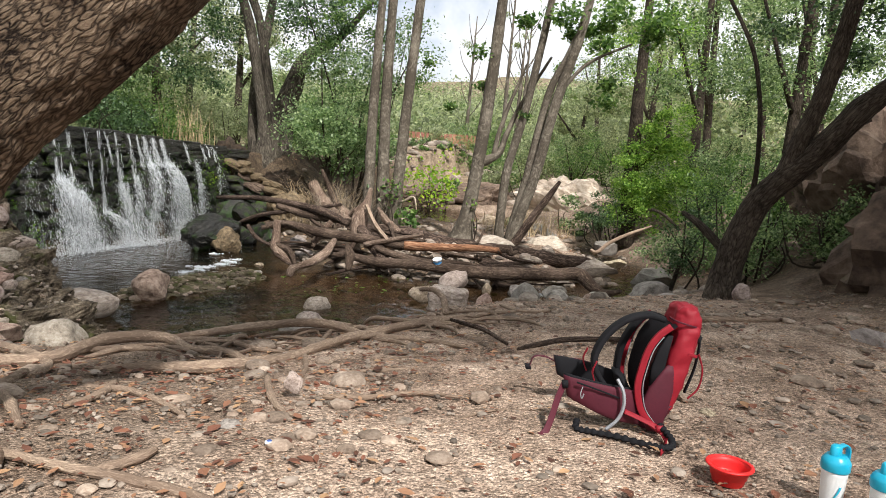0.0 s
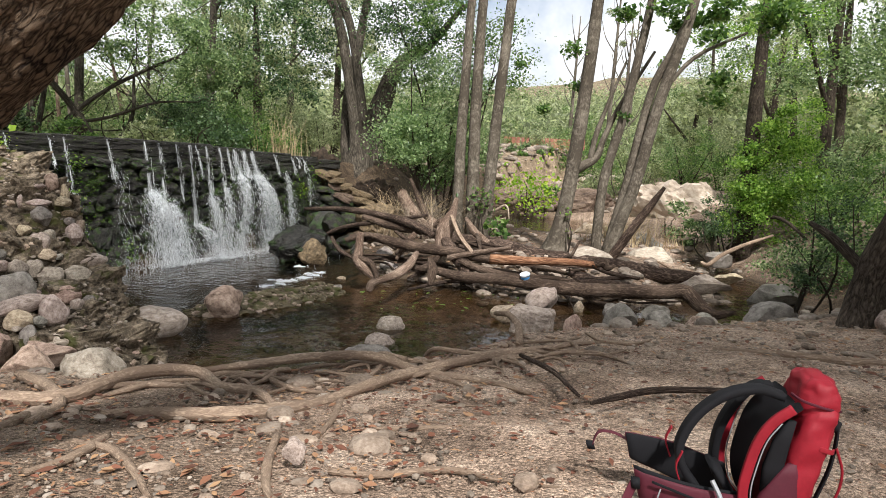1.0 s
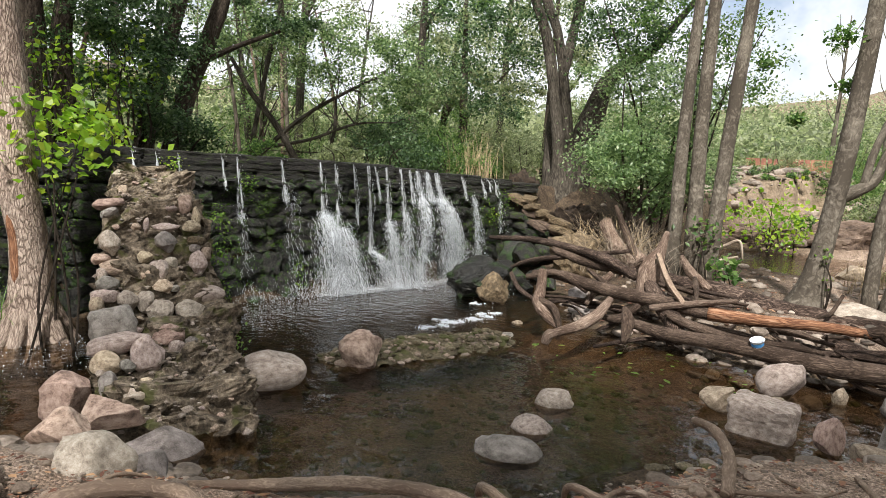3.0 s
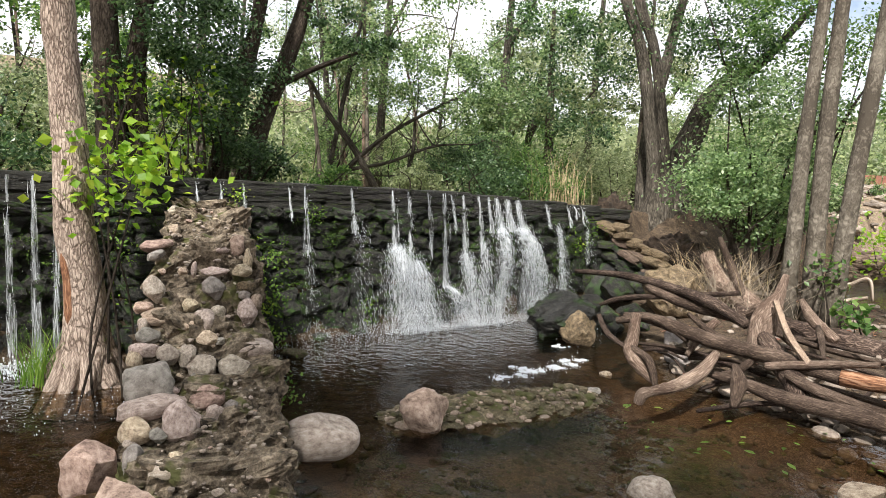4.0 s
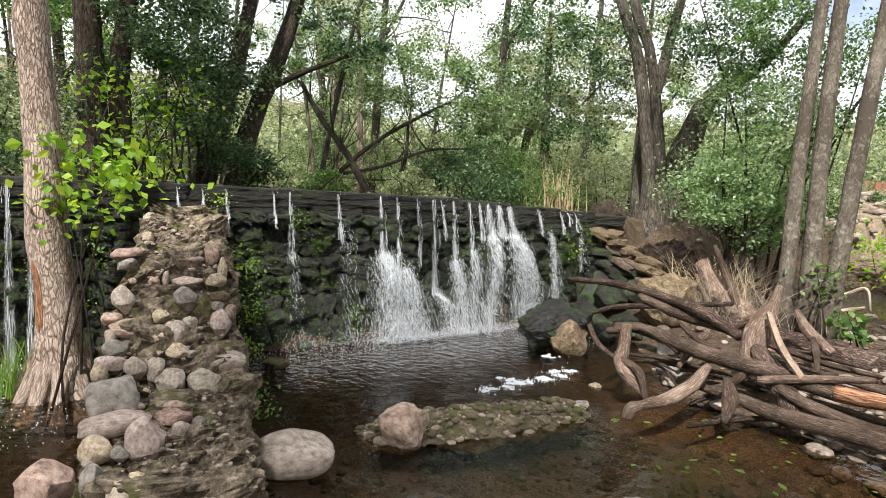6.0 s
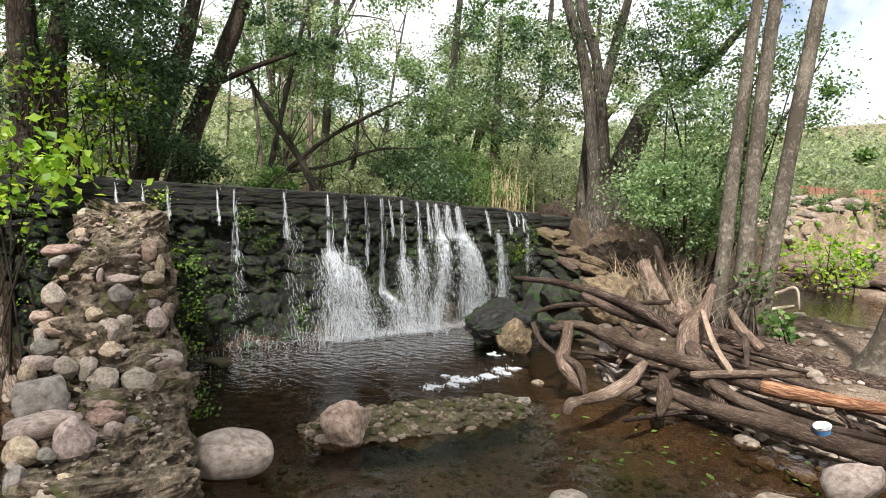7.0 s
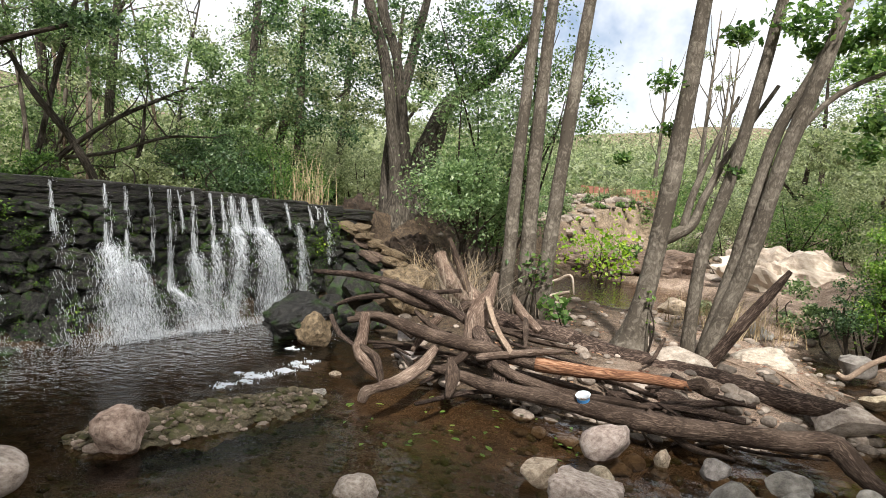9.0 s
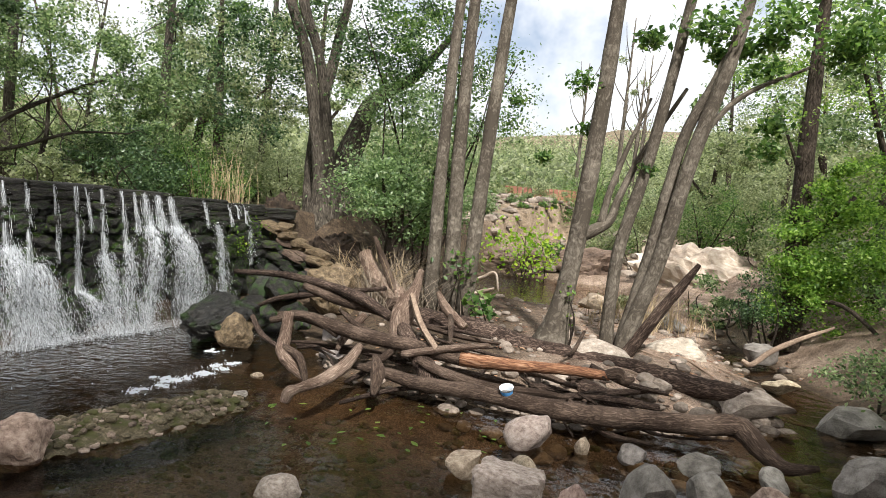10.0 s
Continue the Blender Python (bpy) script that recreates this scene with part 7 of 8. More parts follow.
bush("sapling", [(-1.05, 13.3, 0.85, 0.16, 0.14, 0.16, 60), (-0.95, 13.25, 0.65, 0.12, 0.1, 0.1, 30)], 0.06, M_ALDERLEAF, "small broad-leaved sapling by the thick log", 20, stems=3, per=8, tight=0.5, aspect=0.8)
bush("sapling", [(-1.45, 13.85, 1.3, 0.22, 0.2, 0.4, 90)], 0.05, M_ALDERLEAF, "leafy shoots at the alders' feet", 21, stems=3, per=8, tight=0.5)


def outcrop(name, at, size, mat, seed, turn, label, sub=5, **kw):
    ob = stone(name, at, size, mat, seed, turn, label, "rock", sub=sub, **kw)
    ob["kind"] = "structure"
    return ob


outcrop("rock_slope", (4.3, 23.8, 0.05), (2.6, 1.9, 1.65), M_CREAM, 308, (0, 22, 10), "sunlit slope of pale cream limestone by the stream", facets=26, pits=0.16, lumps=0.3, cut=0.68)
outcrop("rock_ledge", (-1.9, 24.6, 0.55), (1.7, 0.9, 0.65), M_CLIFF, 302, (0, 0, 6), "low brown rock ledge above the upper pool", facets=14, pits=0.2, cut=0.5)
outcrop("rock_ledge", (1.0, 25.2, 0.6), (1.6, 1.0, 0.7), M_CLIFF, 303, (0, 0, -20), "low brown rock ledge above the upper pool", facets=7, pits=0.1, cut=0.5)
outcrop("rock", (0.75, 12.1, 0.30), (0.50, 0.36, 0.30), M_PINKSTONE, 304, (0, 0, 15), "large pinkish pitted rock between the alders", sub=4, facets=5, pits=0.05)
outcrop("rock", (2.0, 13.4, 0.25), (0.55, 0.42, 0.28), M_PINKSTONE, 305, (0, 0, 35), "tan rock shelf behind the alders", sub=4, facets=6, cut=0.5)
# slanted rubble at the weir's right end
outcrop("rubble_slope", (-3.55, 14.1, 0.50), (0.68, 0.45, 0.48), M_OCHRE, 306, (0, 28, 20), "slanting block of pale porous rubble at the end of the weir", sub=4, facets=7, pits=0.12, cut=0.5)
r_ = np.random.default_rng(8)
for k in range(64):
    t, low = (k % 16) / 15, k // 16
    top = 1.62 - 0.95 * t
    stone("stone", (-5.05 + 1.35 * t + r_.normal() * 0.05, 14.55 + 0.1 * t + r_.normal() * 0.06 - 0.02 * low, top - 0.19 * low + r_.normal() * 0.03), (r_.uniform(0.12, 0.22), r_.uniform(0.12, 0.18), r_.uniform(0.055, 0.09)),
          (M_CLIFF if low else M_OCHRE) if low < 2 and r_.uniform() < 0.75 else (M_GREYSTONE if low < 1 else M_WETSTONE), 500 + k, (r_.normal() * 8, 14 + r_.normal() * 9, r_.uniform(-25, 25)), "rubble stone of the broken weir abutment", "stone",
          "rubble at the weir's end", sub=2, block=True)
outcrop("bank_rock", (-5.2, 14.55, 0.2), (0.6, 0.45, 0.9), M_WETSTONE, 307, (0, 0, 20), "dark wet rock at the foot of the weir's end", sub=4, facets=8, cut=0.5)

for k, (x, y, z, q) in enumerate(((-4.95, 13.7, 0.15, 0.42), (-4.55, 13.3, 0.08, 0.30), (-4.75, 14.2, 0.45, 0.40), (-4.3, 13.75, 0.2, 0.32), (-4.25, 12.9, 0.02, 0.22), (-4.4, 14.5, 0.65, 0.35), (-3.9, 13.3, 0.1, 0.25))):
    stone("stone", (x, y, z), (q, q * 0.75, q * 0.7), M_WETSTONE, 330 + k, (k * 9 % 20, k * 13 % 20, k * 50), "dark wet rock under the broken end of the weir", "stone", "wet rocks at the weir's end", sub=3, facets=12, cut=0.45)

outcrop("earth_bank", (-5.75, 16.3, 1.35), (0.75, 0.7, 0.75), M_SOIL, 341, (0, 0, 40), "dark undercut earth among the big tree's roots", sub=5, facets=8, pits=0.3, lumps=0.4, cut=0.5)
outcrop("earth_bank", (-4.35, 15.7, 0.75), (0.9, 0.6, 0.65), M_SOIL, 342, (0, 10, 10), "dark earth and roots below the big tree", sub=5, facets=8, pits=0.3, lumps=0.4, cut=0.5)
fence = thing("fence", (-3.2, 38.2, 2.2), "rusty reddish brown slatted fence on the far terrace", "fence")
slat = mesh_from("slat", [(x * 0.06, y * 0.015, z) for z in (0, 0.95) for x, y in ((-1, -1), (1, -1), (1, 1), (-1, 1))], [(0, 1, 5, 4), (1, 2, 6, 5), (2, 3, 7, 6), (3, 0, 4, 7), (4, 5, 6, 7)],
                 material("rusty_slat", ((0.16, 0.07, 0.045), (0.26, 0.12, 0.08), (0.34, 0.18, 0.12)), 3.0, spread=0.2), smooth=False)
for k in range(34):
    part("slat", slat, fence, m=pose(k * 0.135, 0.02 * math.sin(k), float(gz(-3.2 + k * 0.135, 38.2)) - 2.25, 0, 2 * math.sin(k * 3), 0))

# right bank: ivy tree, shrubs, leaning dark tree and cliff
tree("ivy_tree", [[(4.2, 15.6, 0.2, 0.22), (4.25, 15.9, 2.5, 0.17), (4.3, 16.1, 5, 0.13), (4.4, 16.2, 8.5, 0.06)], [(4.3, 15.9, 2.0, 0.06), (5.0, 15.6, 3.0, 0.04)], [(3.9, 15.6, 0.4, 0.05), (4.6, 15.0, 1.2, 0.04), (5.4, 14.2, 0.5, 0.03)]], M_DARKBARK,
     [(4.6, 15.8, 2.2, 0.75, 0.6, 1.1, 4200), (4.4, 15.6, 1.1, 0.75, 0.6, 0.7, 2600), (5.0, 15.9, 3.2, 0.6, 0.5, 0.7, 1800), (5.2, 15.4, 1.6, 0.75, 0.6, 1.0, 3200), (4.1, 15.5, 1.7, 0.4, 0.4, 0.7, 1300), (4.3, 16.3, 6.0, 1.5, 1.4, 1.8, 2400)], 0.05, M_IVY, "tree wrapped in green ivy on the far bank", 22)
bush("shrub", [(3.75, 15.6, 1.0, 0.45, 0.45, 0.55, 1500), (3.6, 15.9, 0.8, 0.35, 0.4, 0.4, 700)], 0.035, M_DARKLEAF, "grey green low shrub overhanging the stream", 23, stems=8)
bush("shrub", [(3.35, 9.2, 0.9, 0.3, 0.3, 0.5, 900), (3.5, 9.0, 1.5, 0.3, 0.3, 0.4, 500)], 0.03, M_DARKLEAF, "green shoots around the dark leaning tree", 24, stems=6)
for k, (x, y, h, mat) in enumerate(((6.3, 17.5, 9, M_OLIVELEAF), (8.0, 21, 10, M_OLIVELEAF), (6.8, 13.5, 8, M_OLIVELEAF), (9.0, 16.5, 9, M_OLIVELEAF), (10.5, 12, 9, M_DARKLEAF), (11.5, 22, 10, M_OLIVELEAF), (8.2, 9.6, 8, M_OLIVELEAF), (7.5, 26.5, 9, M_PALELEAF),
                                     (12.5, 27, 9, M_PALELEAF), (10, 31, 8, M_PALELEAF), (5.5, 31, 5, M_PALELEAF), (7.8, 37, 9, M_OLIVELEAF), (11, 40, 9, M_PALELEAF), (14, 33, 10, M_OLIVELEAF))):
    z = float(gz(x, y))
    w = r_.uniform(-0.4, 0.4, 2)
    tree("tree", [[(x, y, z - 0.2, 0.15), (x + w[0], y + w[1], z + h * 0.4, 0.11), (x + 2 * w[0], y + 2 * w[1], z + h * 0.9, 0.04)], [(x + w[0] * 0.8, y + w[1] * 0.8, z + h * 0.3, 0.07), (x - 1.2, y - 0.6, z + h * 0.6, 0.03)]], M_DARKBARK,
         [(x + w[0], y + w[1], z + h * 0.70, 1.9, 1.8, h * 0.22, 2200), (x + 1.0, y - 0.4, z + h * 0.40, 1.3, 1.2, h * 0.14, 1200), (x - 1.0, y + 0.5, z + h * 0.45, 1.3, 1.2, h * 0.14, 1200), (x + 0.2, y, z + 1.1, 1.3, 1.2, 0.9, 1300)], 0.06 if y < 20 else 0.085, mat,
         "tall slender riverside tree with small leaves", 80 + k, seg=8, group="trees on the shaded bank", n=4)
tree("carob_tree", [[(3.15, 7.25, 0.2, 0.20), (3.32, 7.5, 0.9, 0.17), (3.45, 7.5, 1.4, 0.16), (3.62, 7.43, 1.82, 0.15), (4.0, 7.23, 2.27, 0.14), (4.33, 7.04, 2.78, 0.13), (4.7, 6.85, 3.2, 0.11), (5.6, 6.4, 4.2, 0.06)],
                    [(3.75, 7.36, 1.95, 0.12), (3.86, 7.3, 2.4, 0.11), (4.02, 7.22, 3.0, 0.10), (4.15, 7.15, 3.8, 0.09), (4.3, 7.1, 5.2, 0.05)],
                    [(3.45, 7.5, 1.5, 0.045), (3.50, 7.48, 2.0, 0.03), (3.48, 7.49, 2.56, 0.028), (3.42, 7.5, 3.0, 0.026), (3.30, 7.55, 3.5, 0.024), (3.0, 7.67, 4.1, 0.02)],
                    [(3.35, 7.5, 1.0, 0.06), (3.1, 7.9, 1.35, 0.05), (2.95, 8.2, 1.5, 0.03)], [(4.0, 7.2, 2.3, 0.06), (4.5, 7.5, 2.9, 0.04), (5.0, 7.8, 3.2, 0.03)]], M_DARKBARK,
     [(4.2, 7.4, 5.4, 1.7, 1.5, 1.1, 3600), (3.2, 7.9, 5.0, 1.2, 1.0, 0.7, 1500), (5.2, 7.0, 4.4, 1.3, 1.2, 0.8, 2200), (4.6, 8.6, 3.9, 0.9, 0.9, 0.6, 1100)], 0.045, M_DARKLEAF, "dark leaning tree over the stream with forked limbs", 25, seg=16, flare=0.35)
outcrop("cliff", (6.9, 6.0, 1.6), (2.3, 2.6, 2.6), M_CLIFF, 311, (0, -6, 10), "overhanging shaded brown cliff beside the path", facets=14, pits=0.22, lumps=0.35, cut=0.5)
outcrop("cliff", (6.6, 9.4, 1.2), (2.0, 1.6, 1.9), M_CLIFF, 312, (0, 0, 30), "shaded brown rock face behind the leaning tree", facets=14, pits=0.22, lumps=0.35, cut=0.5)
for k, (x, y, s) in enumerate(((4.4, 9.0, 0.7), (4.9, 10.6, 0.9), (4.2, 11.8, 0.7), (5.4, 12.4, 1.0), (5.0, 8.2, 0.5), (5.6, 14.2, 0.9), (6.2, 16, 1.2), (4.9, 17.6, 0.8), (7, 19, 1.4))):
    z = float(gz(x, y))
    bush("undergrowth", [(x, y, z + s * 0.6, s, s, s * 0.7, int(2000 * s)), (x + s * 0.5, y, z + s * 1.2, s * 0.7, s * 0.7, s * 0.6, int(900 * s))], 0.04, (M_OLIVELEAF, M_ALDERLEAF)[k % 2], "leafy undergrowth on the shaded bank", 160 + k, stems=7)
# tall bare poplars and hills far off
for k, (x, y, h) in enumerate(((2.8, 44, 12), (4.2, 46, 11), (0.4, 47, 10), (3.4, 41, 9))):
    z = float(gz(x, y))
    limbs = [[(x, y, z - 0.2, 0.16), (x + 0.1, y, z + h * 0.5, 0.11), (x + 0.2, y, z + h, 0.03)]]
    for j in range(9):
        b = z + h * (0.3 + 0.07 * j)
        a = j * 2.4
        limbs.append([(x + 0.1, y, b, 0.04), (x + 0.1 + 0.7 * math.cos(a), y + 0.7 * math.sin(a), b + 1.0, 0.025), (x + 0.1 + 1.0 * math.cos(a), y + 1.0 * math.sin(a), b + 2.0, 0.012)])
    tree("poplar_tree", limbs, M_ALDER, [(x, y, z + h * 0.8, 0.8, 0.8, 1.2, 200)], 0.08, M_PALELEAF, "tall nearly bare pale poplar far off", 120 + k, seg=7, group="bare poplars", n=4)
r_ = np.random.default_rng(15)
blobs = []
for k in range(560):
    a, d = (r_.uniform(-1.7, 0.9), r_.uniform(19, 75)) if k < 330 else (r_.uniform(-0.4, 0.35), r_.uniform(36, 110))
    x, y = d * math.sin(a), 8 + d * math.cos(a)
    if -6 < x < 6 and y < 41 or x > 0 and d < 26:
        continue
    z = float(gz(x, y))
    s = r_.uniform(1.0, 1.8) * (0.6 + d / 45)
    blobs.append((x, y, z + s * 0.6, s, s, s * 0.9, 560))
far = []
for k in range(95):
    a, d = r_.uniform(-0.55, 0.45), r_.uniform(40, 130)
    x, y = d * math.sin(a), 6 + d * math.cos(a)
    s = r_.uniform(1.6, 3.2) * (0.7 + d / 120)
    far.append((x, y, float(gz(x, y)) + s * 0.5, s * 1.3, s * 1.3, s, 620))
# haze over the slope is only the pale leaf colour
tagged(new("far_woods", leaves("far_woods", far, 0.24, M_PALELEAF, 37, per=30, tight=0.40)), "trees covering the far slope, distance haze put into their pale green", "woods", kind="stuff")
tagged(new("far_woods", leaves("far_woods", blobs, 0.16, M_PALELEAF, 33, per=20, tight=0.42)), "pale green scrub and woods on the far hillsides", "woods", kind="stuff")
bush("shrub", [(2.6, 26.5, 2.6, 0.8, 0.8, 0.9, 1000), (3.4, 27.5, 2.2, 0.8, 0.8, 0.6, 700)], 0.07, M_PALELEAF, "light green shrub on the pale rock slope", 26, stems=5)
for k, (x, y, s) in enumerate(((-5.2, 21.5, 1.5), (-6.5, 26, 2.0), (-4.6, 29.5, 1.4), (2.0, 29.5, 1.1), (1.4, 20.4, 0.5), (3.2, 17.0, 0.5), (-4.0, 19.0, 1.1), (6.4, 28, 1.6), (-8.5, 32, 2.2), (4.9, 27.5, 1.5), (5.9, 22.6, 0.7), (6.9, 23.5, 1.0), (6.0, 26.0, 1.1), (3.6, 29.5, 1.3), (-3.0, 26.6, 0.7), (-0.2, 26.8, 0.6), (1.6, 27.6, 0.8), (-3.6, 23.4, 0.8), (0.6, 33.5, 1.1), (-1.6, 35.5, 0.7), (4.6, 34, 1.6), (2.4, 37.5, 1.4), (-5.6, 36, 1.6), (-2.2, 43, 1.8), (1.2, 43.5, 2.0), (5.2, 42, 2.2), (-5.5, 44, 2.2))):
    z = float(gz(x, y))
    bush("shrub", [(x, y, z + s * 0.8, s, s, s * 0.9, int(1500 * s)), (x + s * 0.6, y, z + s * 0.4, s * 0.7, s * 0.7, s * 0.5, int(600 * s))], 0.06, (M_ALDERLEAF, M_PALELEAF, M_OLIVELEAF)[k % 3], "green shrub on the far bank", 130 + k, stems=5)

for k, (x, y, z) in enumerate(((-8.75, 7.3, 3.0), (-8.65, 7.9, 2.7), (-8.8, 8.3, 3.3), (-8.55, 7.5, 2.2))):
    bush("hanging_vine", [(x, y, z, 0.30, 0.3, 0.6, 150)], 0.05, M_BRIGHTLEAF, "yellow green vine hanging from the ivy-clad trunks", 210 + k, stems=5, per=6, tight=0.5, aspect=0.8)
# slender pale stems and brush in the sunlit gap upstream
r_ = np.random.default_rng(19)
for k in range(26):
    x, y = r_.uniform(-22, -10.5), r_.uniform(9, 27)
    z, h = float(gz(x, y)), r_.uniform(4, 8)
    w = r_.normal(0, 0.7, 2)
    tree("sapling", twigs([[(x, y, z - 0.2, 0.06), (x + w[0] * 0.4, y + w[1] * 0.4, z + h * 0.5, 0.045), (x + w[0], y + w[1], z + h, 0.015)]], 8, k, 1.1, 0.02), (M_ALDER, M_PALEBARK, M_BIGBARK)[k % 3],
         [(x + w[0] * 0.7, y + w[1] * 0.7, z + h * 0.75, 0.9, 0.9, h * 0.2, 520), (x, y, z + h * 0.35, 0.7, 0.7, 0.6, 220)], 0.07, (M_PALELEAF, M_OLIVELEAF)[k % 2], "slender sapling in the sunlit thicket upstream", 230 + k, seg=7, group="saplings upstream", n=4)

# the far terrace: low scrub and loose stones
scatter("cobbles", spots_where(420, (-5, 4, 24.5, 38), 44, None), 0.13, M_PEBBLE, "loose stones on the far terrace", 45, sub=2)
r_ = np.random.default_rng(29)
for k in range(18):
    x, y, q = r_.uniform(-5, 3.5), r_.uniform(25.5, 37), r_.uniform(0.25, 0.55)
    z = float(gz(x, y))
    bush("scrub", [(x, y, z + q * 0.5, q, q, q * 0.6, 320), (x + q * 0.8, y, z + q * 0.3, q * 0.6, q * 0.6, q * 0.4, 120)], 0.06, (M_PALELEAF, M_OLIVELEAF, M_ALDERLEAF)[k % 3], "low dry scrub on the far terrace", 270 + k, stems=4)


# ---- things on the bank ----
M_RED = plain("red_nylon", (0.235, 0.010, 0.020), 0.6, 0.25, 0.6, 90.0)
M_MAROON = plain("maroon_nylon", (0.075, 0.012, 0.022), 0.65, 0.25, 0.6, 90.0)
M_BLACK = plain("black_mesh", (0.010, 0.010, 0.012), 0.8, 0.15, 0.8, 260.0)
M_GREYTRIM = plain("grey_trim", (0.26, 0.27, 0.29), 0.5)
M_CYAN = plain("cyan_plastic", (0.012, 0.40, 0.60), 0.3, 0.5)
M_FROST = plain("frosted_plastic", (0.72, 0.74, 0.74), 0.4, 0.5)
M_BOWL = plain("red_silicone", (0.62, 0.018, 0.018), 0.5, 0.4)
M_WHITE = plain("white_cap", (0.75, 0.78, 0.82), 0.4)


def loft(name, rings, mat, closed=True):
    """Skin over rings of the same number of points."""
    n = len(rings[0])
    v = [p for ring in rings for p in ring]
    f = [(i * n + k, i * n + (k + 1) % n, (i + 1) * n + (k + 1) % n, (i + 1) * n + k) for i in range(len(rings) - 1) for k in range(n)]
    if closed:
        f += [tuple(range(n - 1, -1, -1)), tuple((len(rings) - 1) * n + k for k in range(n))]
    return mesh_from(name, v, f, mat)


def oval(cx, cy, cz, rx, ry, power=2.6, n=28, tilt=0.0):
    out = []
    for k in range(n):
        a = 2 * math.pi * k / n
        c, s = math.cos(a), math.sin(a)
        x = math.copysign(abs(c) ** (2 / power), c) * rx
        y = math.copysign(abs(s) ** (2 / power), s) * ry
        out.append((cx + x, cy + y, cz + x * tilt))
    return out


def strap_mesh(name, pts, width, thick, mat, n=8, across=(0, 1, 0)):
    """A flat webbing strap along the points."""
    c = spline(pts, n)
    t = np.gradient(c, axis=0)
    t /= np.linalg.norm(t, axis=1)[:, None]
    side = np.array(across, float) - t * (t @ np.array(across, float))[:, None]
    side /= np.maximum(np.linalg.norm(side, axis=1), 1e-6)[:, None]
    up = np.cross(t, side)
    rings = [[tuple(c[i] + side[i] * a * width / 2 + up[i] * b * thick / 2) for a, b in ((-1, -1), (-0.8, -1.2), (0.8, -1.2), (1, -1), (1, 1), (0.8, 1.2), (-0.8, 1.2), (-1, 1))] for i in range(len(c))]
    return loft(name, rings, mat)


def cord_mesh(name, pts, r, mat, seg=8, ridged=False):
    c = spline([(*p, r) for p in pts], 12)
    if ridged:
        c[:, 3] *= 1 + 0.22 * np.sign(np.sin(np.arange(len(c)) * 1.6))
    v, f, u = tube(c, seg=seg, n=1, rough=0, knots=0)
    return mesh_from(name, v, f, mat, u)


def build_pack():
    """Hiking pack standing on the sand, its harness towards the pool. Local x: from the harness to the front; y: across; z: up."""
    pack = thing("backpack", (0.80, 2.50, 0.80), "red and maroon hiking backpack standing on the sand, harness side open", "backpack")
    z = [0.0, 0.02, 0.07, 0.14, 0.22, 0.30, 0.38, 0.44, 0.475]
    cx = [0.090, 0.092, 0.108, 0.130, 0.155, 0.177, 0.197, 0.212, 0.220]
    rx = [0.036, 0.046, 0.052, 0.057, 0.060, 0.060, 0.058, 0.056, 0.050]
    ry = [0.085, 0.11, 0.125, 0.135, 0.138, 0.135, 0.130, 0.122, 0.105]

    def wrinkled(me, amount, scale):
        for v in me.vertices:
            v.co += Vector(v.normal) * amount * (noise.noise(v.co * scale) + 0.5 * noise.noise(v.co * scale * 2.7))
        return me

    def dense(rows, k=5):
        return [tuple(q) for q in spline(np.array(rows), k)]

    rows = dense(list(zip(z, cx, rx, ry)))
    part("body", wrinkled(loft("body", [oval(c, 0, h, a, b, 3.4, 56) for h, c, a, b in rows], M_RED), 0.011, 15), pack)
    low = [q for q in rows if q[0] < 0.135]
    part("base", wrinkled(loft("base", [oval(c - 0.004, 0, h - 0.002, a * 1.05 + 0.003, b * 1.04, 3.4, 56) for h, c, a, b in low], M_MAROON), 0.005, 16), pack, "maroon bottom panel")
    lid = dense([(0.425, 0.205, 0.052, 0.10), (0.445, 0.208, 0.062, 0.110), (0.48, 0.212, 0.062, 0.108), (0.515, 0.214, 0.055, 0.10), (0.542, 0.212, 0.042, 0.085), (0.556, 0.210, 0.022, 0.05)])
    lid_part = part("lid", wrinkled(loft("lid", [oval(c, 0, h, a, b, 3.0, 56) for h, c, a, b in lid], M_RED), 0.009, 24), pack, "folded red lid pocket")
    part("lid_seam", strap_mesh("lid_seam", [(0.128, -0.07, 0.500), (0.150, -0.108, 0.492), (0.21, -0.116, 0.478), (0.268, -0.08, 0.462)], 0.007, 0.005, M_MAROON, across=(0, 0, 1)), lid_part)
    part("lid_buckle", loft("lid_buckle", [oval(0.262, -0.07, 0.395, 0.010, 0.012, 3, 12), oval(0.268, -0.07, 0.425, 0.010, 0.012, 3, 12)], M_BLACK), lid_part)
    # bowed frame: red rims either side of the black back
    arc = [(0.115, 0.475), (0.065, 0.43), (0.030, 0.37), (0.010, 0.29), (0.0, 0.20), (0.020, 0.11), (0.065, 0.05), (0.12, 0.012)]
    for s in (-1, 1):
        part("frame_rim", strap_mesh("frame_rim", [(x, s * (0.145 - 0.25 * abs(x - 0.02) * 0.15), h) for x, h in arc], 0.028, 0.014, M_RED, across=(1, 0, 0.0)), pack)
        part("rim_piping", cord_mesh("rim_piping", [(x + 0.021, s * 0.150, h) for x, h in arc[1:-1]], 0.0022, M_GREYTRIM, 6), pack)
    n = 11
    vv, ff = [], []
    for x, h in dense(arc):
        vv += [(x + 0.030 + 0.014 * math.sin(math.pi * k / (n - 1)), 0.135 - 0.27 * k / (n - 1), h) for k in range(n)]
    m = len(vv) // n
    ff = [(i * n + k, i * n + k + 1, (i + 1) * n + k + 1, (i + 1) * n + k) for i in range(m - 1) for k in range(n - 1)]
    part("back_panel", mesh_from("back_panel", vv, ff, M_BLACK), pack, "black mesh back panel")
